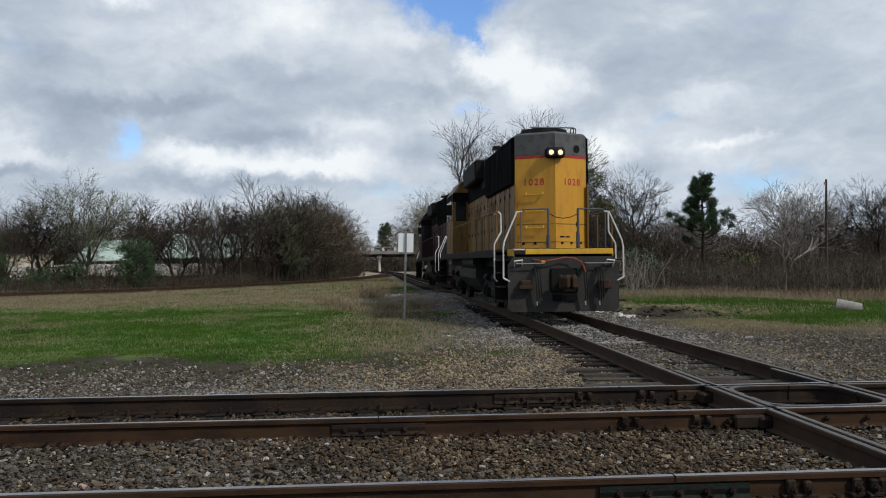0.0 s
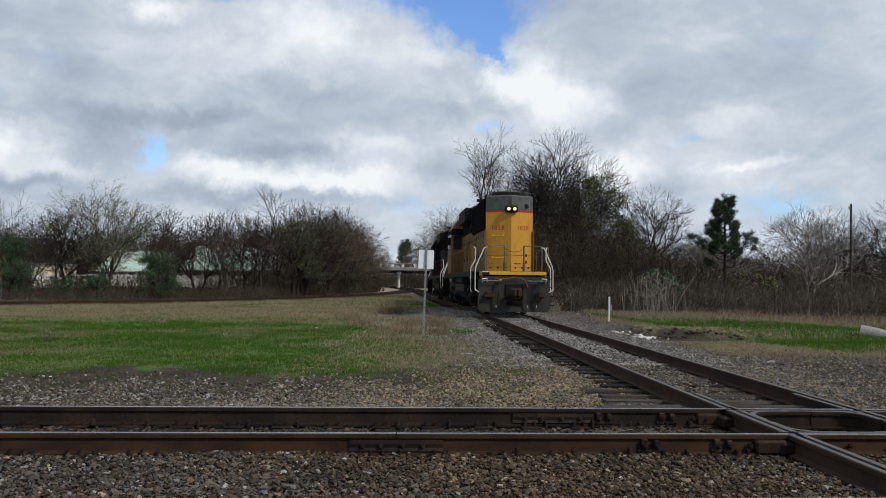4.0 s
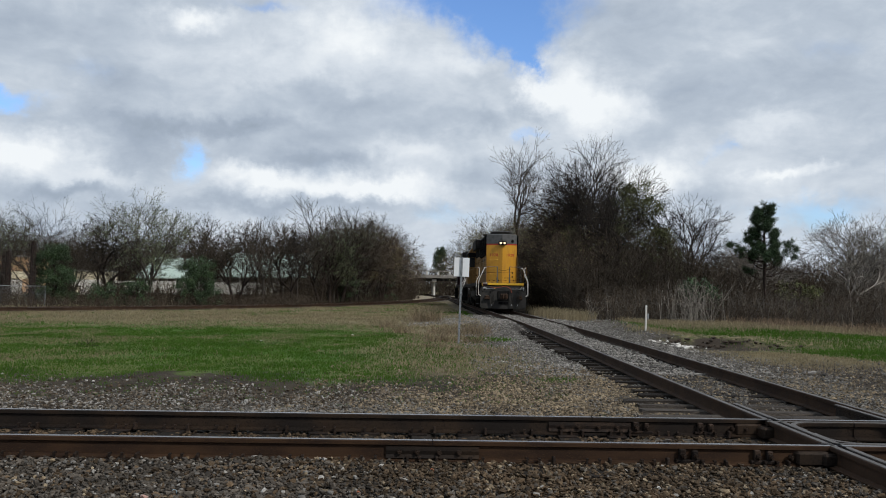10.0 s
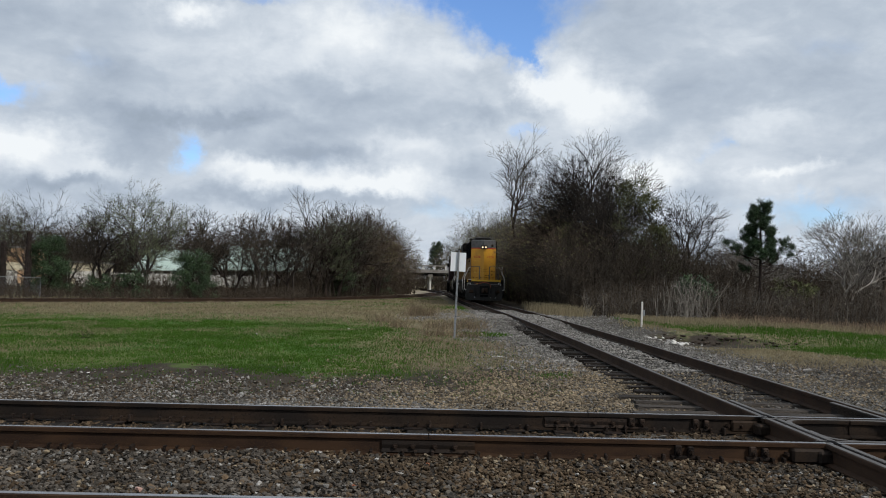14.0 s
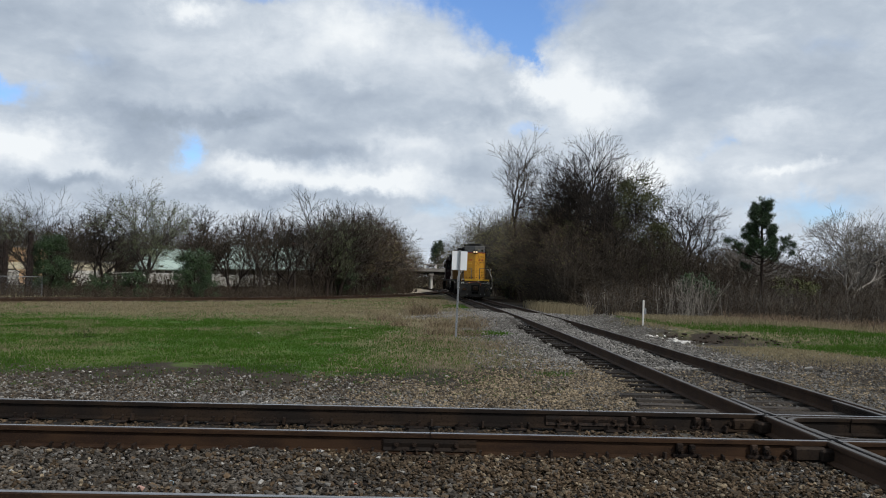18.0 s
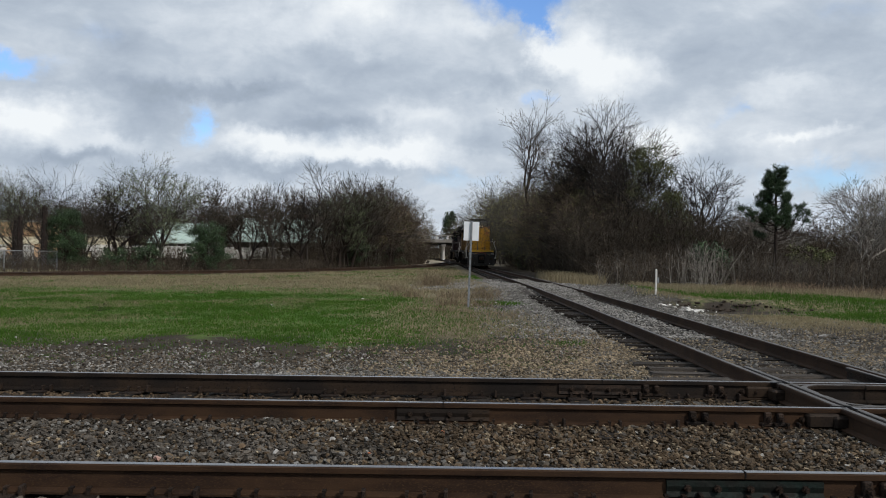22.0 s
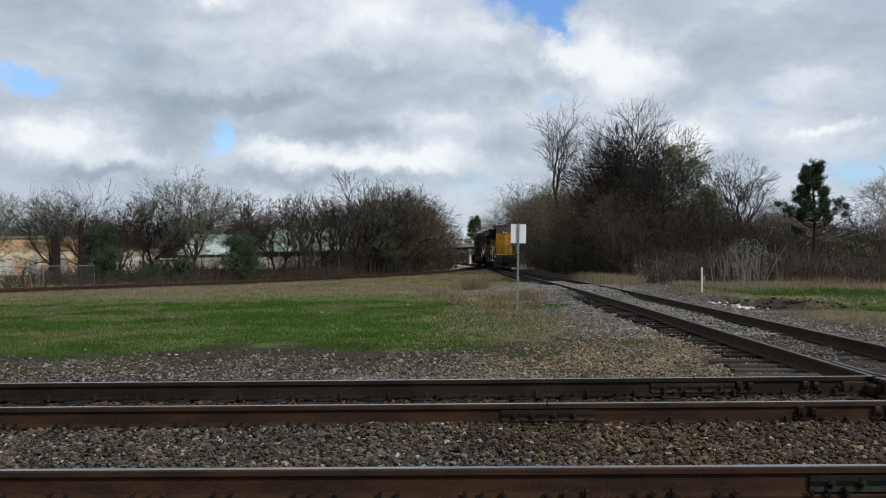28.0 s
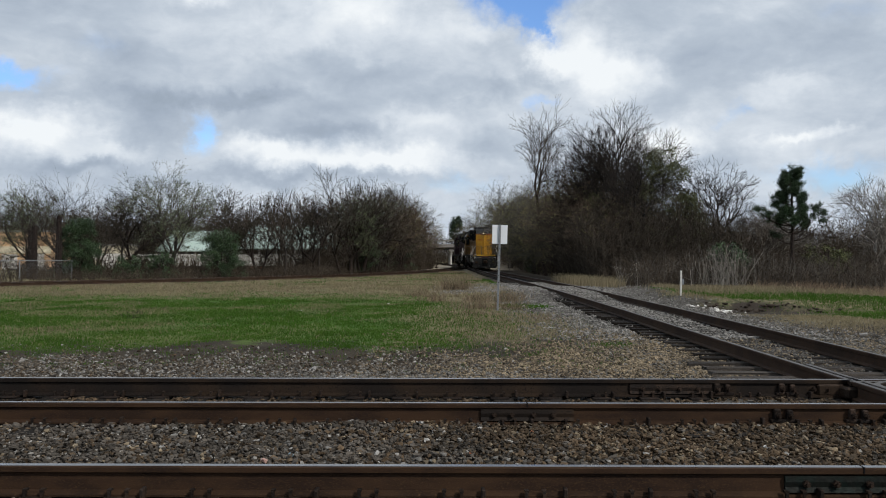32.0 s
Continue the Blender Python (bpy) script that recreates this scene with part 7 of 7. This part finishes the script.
    for dx in (-0.12, 0.0, 0.12):
        rod(bm, (-0.62 + dx, 6.35, z_top + 0.3), (-0.62 + dx, 5.95, z_top + 0.3), 0.035, 0.075, 10)
    rod(bm, (-0.62, 6.3, z_top + 0.05), (-0.62, 6.3, z_top + 0.3), 0.03, sides=6)
    part("horn", bm, M["under"], hood)
    # flared radiators, side doors and vents on both flanks
    for s in (-1, 1):
        bm = bmesh.new()
        prism(bm, ((s * (half - 0.02), 3.3), (s * (half + 0.09), 3.38), (s * (half + 0.09), 4.5), (s * (half - 0.02), 4.58)), 1.5, 6.3)
        rad = part("radiator", bm, M["black"], hood, "black radiator grille")
        for k in range(18):
            bm = bmesh.new()
            box(bm, s * (half + 0.1), 1.7 + k * 0.26, 3.94, 0.012, 0.02, 1.06)
            part("grille_bar", bm, M["black"], rad)
        bm = bmesh.new()
        box(bm, s * (half + 0.01), 7.0, 4.05, 0.06, 1.2, 0.7, 0.01)
        vent = part("side_vent", bm, M["under"], hood)
        bm = bmesh.new()
        box(bm, s * (half + 0.16), 8.6, 4.3, 0.34, 3.2, 0.66, 0.05)
        part("brake_intake", bm, M["under"], hood)
        for k in range(12):
            y = 1.72 + k * 0.82
            bm = bmesh.new()
            box(bm, s * (half + 0.014), y, 2.48, 0.028, 0.76, 1.56, 0.008)
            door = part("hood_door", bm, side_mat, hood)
            for z in (2.3, 3.08):
                bm = bmesh.new()
                box(bm, s * (half + 0.04), y + 0.28, z, 0.03, 0.05, 0.12, 0.005)
                part("door_latch", bm, M["under"], door)
            if k in (4, 5, 8, 9):
                louvre(door, s * (half + 0.028), y - 0.26, y + 0.26, 2.75, 3.15, side_mat, 5)
        # dark upper band behind the radiators, and the battens between the doors
        bm = bmesh.new()
        box(bm, s * (half + 0.004), 8.95, 3.78, 0.02, 5.28, 0.54)
        part("upper_band", bm, M["black"], hood, "black upper band")
        for k in range(13):
            bm = bmesh.new()
            box(bm, s * (half + 0.02), 1.31 + k * 0.82, 2.5, 0.045, 0.05, 1.6, 0.006)
            part("door_batten", bm, side_mat, hood)
        # walkway handrail
        pts = [(s * 1.46, 0.95, 2.58)] + [(s * 1.46, 1.0 + 1.35 * k, 2.62) for k in range(10)]
        bm = bmesh.new()
        pipe(bm, pts, 0.019)
        rail = part("side_handrail", bm, side_mat, loco)
        for p in pts[1:]:
            bm = bmesh.new()
            rod(bm, (p[0], p[1], 1.66), p, 0.019, sides=6)
            part("stanchion", bm, side_mat, rail)

    # white corner handrails and dark end rails
    for s in (-1, 1):
        bm = bmesh.new()
        pipe(bm, [(s * 1.0, 0.03, 2.56), (s * 1.12, 0.03, 2.54), (s * 1.42, 0.02, 1.86), (s * 1.45, 0.02, 1.7), (s * 1.45, 0.02, 0.98), (s * 1.3, 0.03, 0.9)], 0.021)
        part("corner_handrail", bm, M["white_rail"], loco, "white corner handrail")
        bm = bmesh.new()
        pipe(bm, [(s * 1.46, 1.3, 2.56), (s * 1.4, 1.0, 2.6), (s * 1.36, 0.95, 2.54), (s * 1.36, 0.94, 2.1), (s * 1.53, 0.93, 1.8), (s * 1.53, 0.92, 0.95), (s * 1.46, 0.92, 0.88)], 0.021)
        part("corner_handrail", bm, M["white_rail"], loco, "white corner handrail")
        bm = bmesh.new()
        pipe(bm, [(s * 1.0, 0.03, 2.6), (s * 0.36, 0.03, 2.62), (s * 0.36, 0.03, 1.67)], 0.019)
        end_rail = part("end_handrail", bm, M["grey"], loco)
        bm = bmesh.new()
        box(bm, s * 0.36, 0.05, 1.84, 0.09, 0.05, 0.34, 0.01)
        rod(bm, (s * 0.36, 0.03, 1.67), (s * 0.36, 0.03, 2.62), 0.032, sides=6)
        part("stanchion", bm, M["grey"], end_rail)
        bm = bmesh.new()
        rod(bm, (s * 1.02, 0.03, 1.67), (s * 1.02, 0.03, 2.6), 0.016, sides=6)
        part("stanchion", bm, M["grey"], end_rail)
        bm = bmesh.new()
        pipe(bm, [(s * 1.45, 17.88, 0.9), (s * 1.45, 17.88, 1.75), (s * 1.15, 17.88, 2.5)], 0.021)
        part("corner_handrail", bm, M["white_rail"], loco)
    bm = bmesh.new()
    pipe(bm, [(0.36, 0.03, 2.5), (0.18, 0.03, 2.42), (0.0, 0.03, 2.39), (-0.18, 0.03, 2.42), (-0.36, 0.03, 2.52)], 0.009, 4)
    part("safety_chain", bm, M["under"], loco)

    # cab and short hood at the leading end
    bm = bmesh.new()
    prism(bm, ((-1.5, 1.68), (1.5, 1.68), (1.5, 3.9), (1.2, 4.35), (0.7, 4.5), (-0.7, 4.5), (-1.2, 4.35), (-1.5, 3.9)), 11.62, 14.1)
    cab = part("cab", bm, side_mat, loco)
    bm = bmesh.new()
    prism(bm, ((1.505, 3.9), (1.2, 4.36), (0.7, 4.52), (-0.7, 4.52), (-1.2, 4.36), (-1.505, 3.9), (-1.2, 4.3), (-0.7, 4.44), (0.7, 4.44), (1.2, 4.3)), 11.5, 14.2)
    part("cab_roof", bm, top_mat, cab)
    for s in (-1, 1):
        bm = bmesh.new()
        box(bm, s * 1.5, 12.86, 3.76, 0.024, 2.46, 0.28)
        part("cab_band", bm, M["black"], cab, "dark band under the cab roof")
        bm = bmesh.new()
        box(bm, s * 1.2, 11.605, 3.78, 0.58, 0.03, 0.34)
        part("cab_band", bm, M["black"], cab, "dark band under the cab roof")
        for y in (12.35, 13.35):
            bm = bmesh.new()
            box(bm, s * 1.502, y, 3.3, 0.03, 0.72, 0.74, 0.01)
            part("cab_window", bm, M["glass"], cab)
        bm = bmesh.new()
        box(bm, s * 1.2, 11.6, 3.25, 0.4, 0.03, 0.7, 0.01)
        part("cab_window", bm, M["glass"], cab)
        bm = bmesh.new()
        box(bm, s * 1.62, 11.75, 3.3, 0.2, 0.02, 0.4, 0.005)
        part("cab_mirror", bm, M["under"], cab)
    bm = bmesh.new()
    box(bm, 0, 15.2, 2.35, 1.75, 2.2, 1.35, 0.1)
    part("short_hood", bm, side_mat, loco)

    # fuel tank, air reservoirs, trucks
    bm = bmesh.new()
    prism(bm, ((-1.05, 0.55), (-0.7, 0.36), (0.7, 0.36), (1.05, 0.55), (1.3, 0.85), (1.3, 1.15), (1.0, 1.22), (-1.0, 1.22), (-1.3, 1.15), (-1.3, 0.85)), 6.4, 11.2)
    part("fuel_tank", bm, M["tank"], loco, "dusty grey fuel tank")
    for s in (-1, 1):
        bm = bmesh.new()
        rod(bm, (s * 1.22, 6.5, 1.36), (s * 1.22, 9.6, 1.36), 0.17, sides=14)
        part("air_reservoir", bm, M["tank"], loco)
    wheels = []
    for yc in (3.9, 13.9):
        bm = bmesh.new()
        for s in (-1, 1):
            box(bm, s * 1.02, yc, 0.72, 0.2, 3.5, 0.24, 0.03)
            box(bm, s * 1.02, yc, 0.5, 0.24, 0.9, 0.24, 0.03)
            for dy in (-1.37, 1.37):
                box(bm, s * 1.06, yc + dy, 0.54, 0.26, 0.42, 0.42, 0.05)
                rod(bm, (s * 1.1, yc + dy, 0.52), (s * 1.24, yc + dy, 0.52), 0.13, sides=12)
            for dy in (-0.5, -0.2, 0.2, 0.5):
                rod(bm, (s * 1.04, yc + dy, 0.34), (s * 1.04, yc + dy, 0.62), 0.09, sides=10)
            rod(bm, (s * 1.18, yc - 1.0, 0.92), (s * 1.18, yc - 0.5, 0.92), 0.1, sides=10)
            rod(bm, (s * 1.18, yc + 0.5, 0.92), (s * 1.18, yc + 1.0, 0.92), 0.1, sides=10)
        box(bm, 0, yc, 0.8, 2.0, 0.7, 0.3, 0.03)
        truck = part("truck", bm, M["under"], loco)
        for dy in (-1.37, 1.37):
            bm = bmesh.new()
            for s in (-1, 1):
                rod(bm, (s * 0.69, 0, 0), (s * 0.83, 0, 0), 0.505, 0.5, 28)
                rod(bm, (s * 0.66, 0, 0), (s * 0.69, 0, 0), 0.535, sides=28)
                for k in range(4):
                    box(bm, s * 0.84, 0.26 * math.cos(k * math.pi / 2), 0.26 * math.sin(k * math.pi / 2), 0.02, 0.1, 0.1)
            rod(bm, (-0.7, 0, 0), (0.7, 0, 0), 0.09, sides=12)
            w = part("wheelset", bm, M["iron"], truck, at=pose(0, yc + dy, 0.505))
            wheels.append((w, yc + dy))
    return loco, wheels


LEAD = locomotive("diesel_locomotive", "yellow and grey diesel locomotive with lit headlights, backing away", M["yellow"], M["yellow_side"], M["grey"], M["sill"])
TRAIL = locomotive("diesel_locomotive", "dark maroon diesel locomotive coupled behind the yellow one", M["maroon"], M["maroon"], M["black"], M["maroon"], False)


# ---- what moves ----
RUN = ((0.0, 19.2), (3.0, 27.4), (6.0, 36.9), (9.0, 45.9), (13.0, 57.7), (19.0, 75.2), (23.0, 84.5), (28.0, 92.0), (32.0, 94.5))


def run(t):
    """How far the end of the first engine has gone, smooth through the listed places."""
    ts, ys = np.array(RUN).T
    slope = np.gradient(ys, ts)
    i = int(np.clip(np.searchsorted(ts, t) - 1, 0, len(ts) - 2))
    h = ts[i + 1] - ts[i]
    u = (t - ts[i]) / h
    return float((1 + 2 * u) * (1 - u) ** 2 * ys[i] + u * (1 - u) ** 2 * h * slope[i] + u * u * (3 - 2 * u) * ys[i + 1] + u * u * (u - 1) * h * slope[i + 1])


def on_lane(y):
    """The pose of an engine whose near end stands at y, its trucks on the rails."""
    y1, y2 = y + 3.9, y + 13.9
    x1, x2, z1, z2 = float(lane_x(y1)), float(lane_x(y2)), float(lane_z(y1)), float(lane_z(y2))
    turn = math.degrees(math.atan2(-(x2 - x1), y2 - y1))
    tilt = math.degrees(math.atan2(z2 - z1, y2 - y1))
    x = x1 - (x2 - x1) * 0.39
    z = z1 - (z2 - z1) * 0.39
    return pose(x, y, z, tilt, 0, turn)


def motions():
    for (loco, wheels), behind in ((LEAD, 0.0), (TRAIL, 18.9)):
        walk(loco, [(t / 2, on_lane(run(t / 2) + behind)) for t in range(65)])
        for w, y in wheels:
            walk(w, [(t / 5, pose(0, y, 0.505, -math.degrees((run(t / 5) - run(0)) / 0.505), 0, 0)) for t in range(161)])


motions()
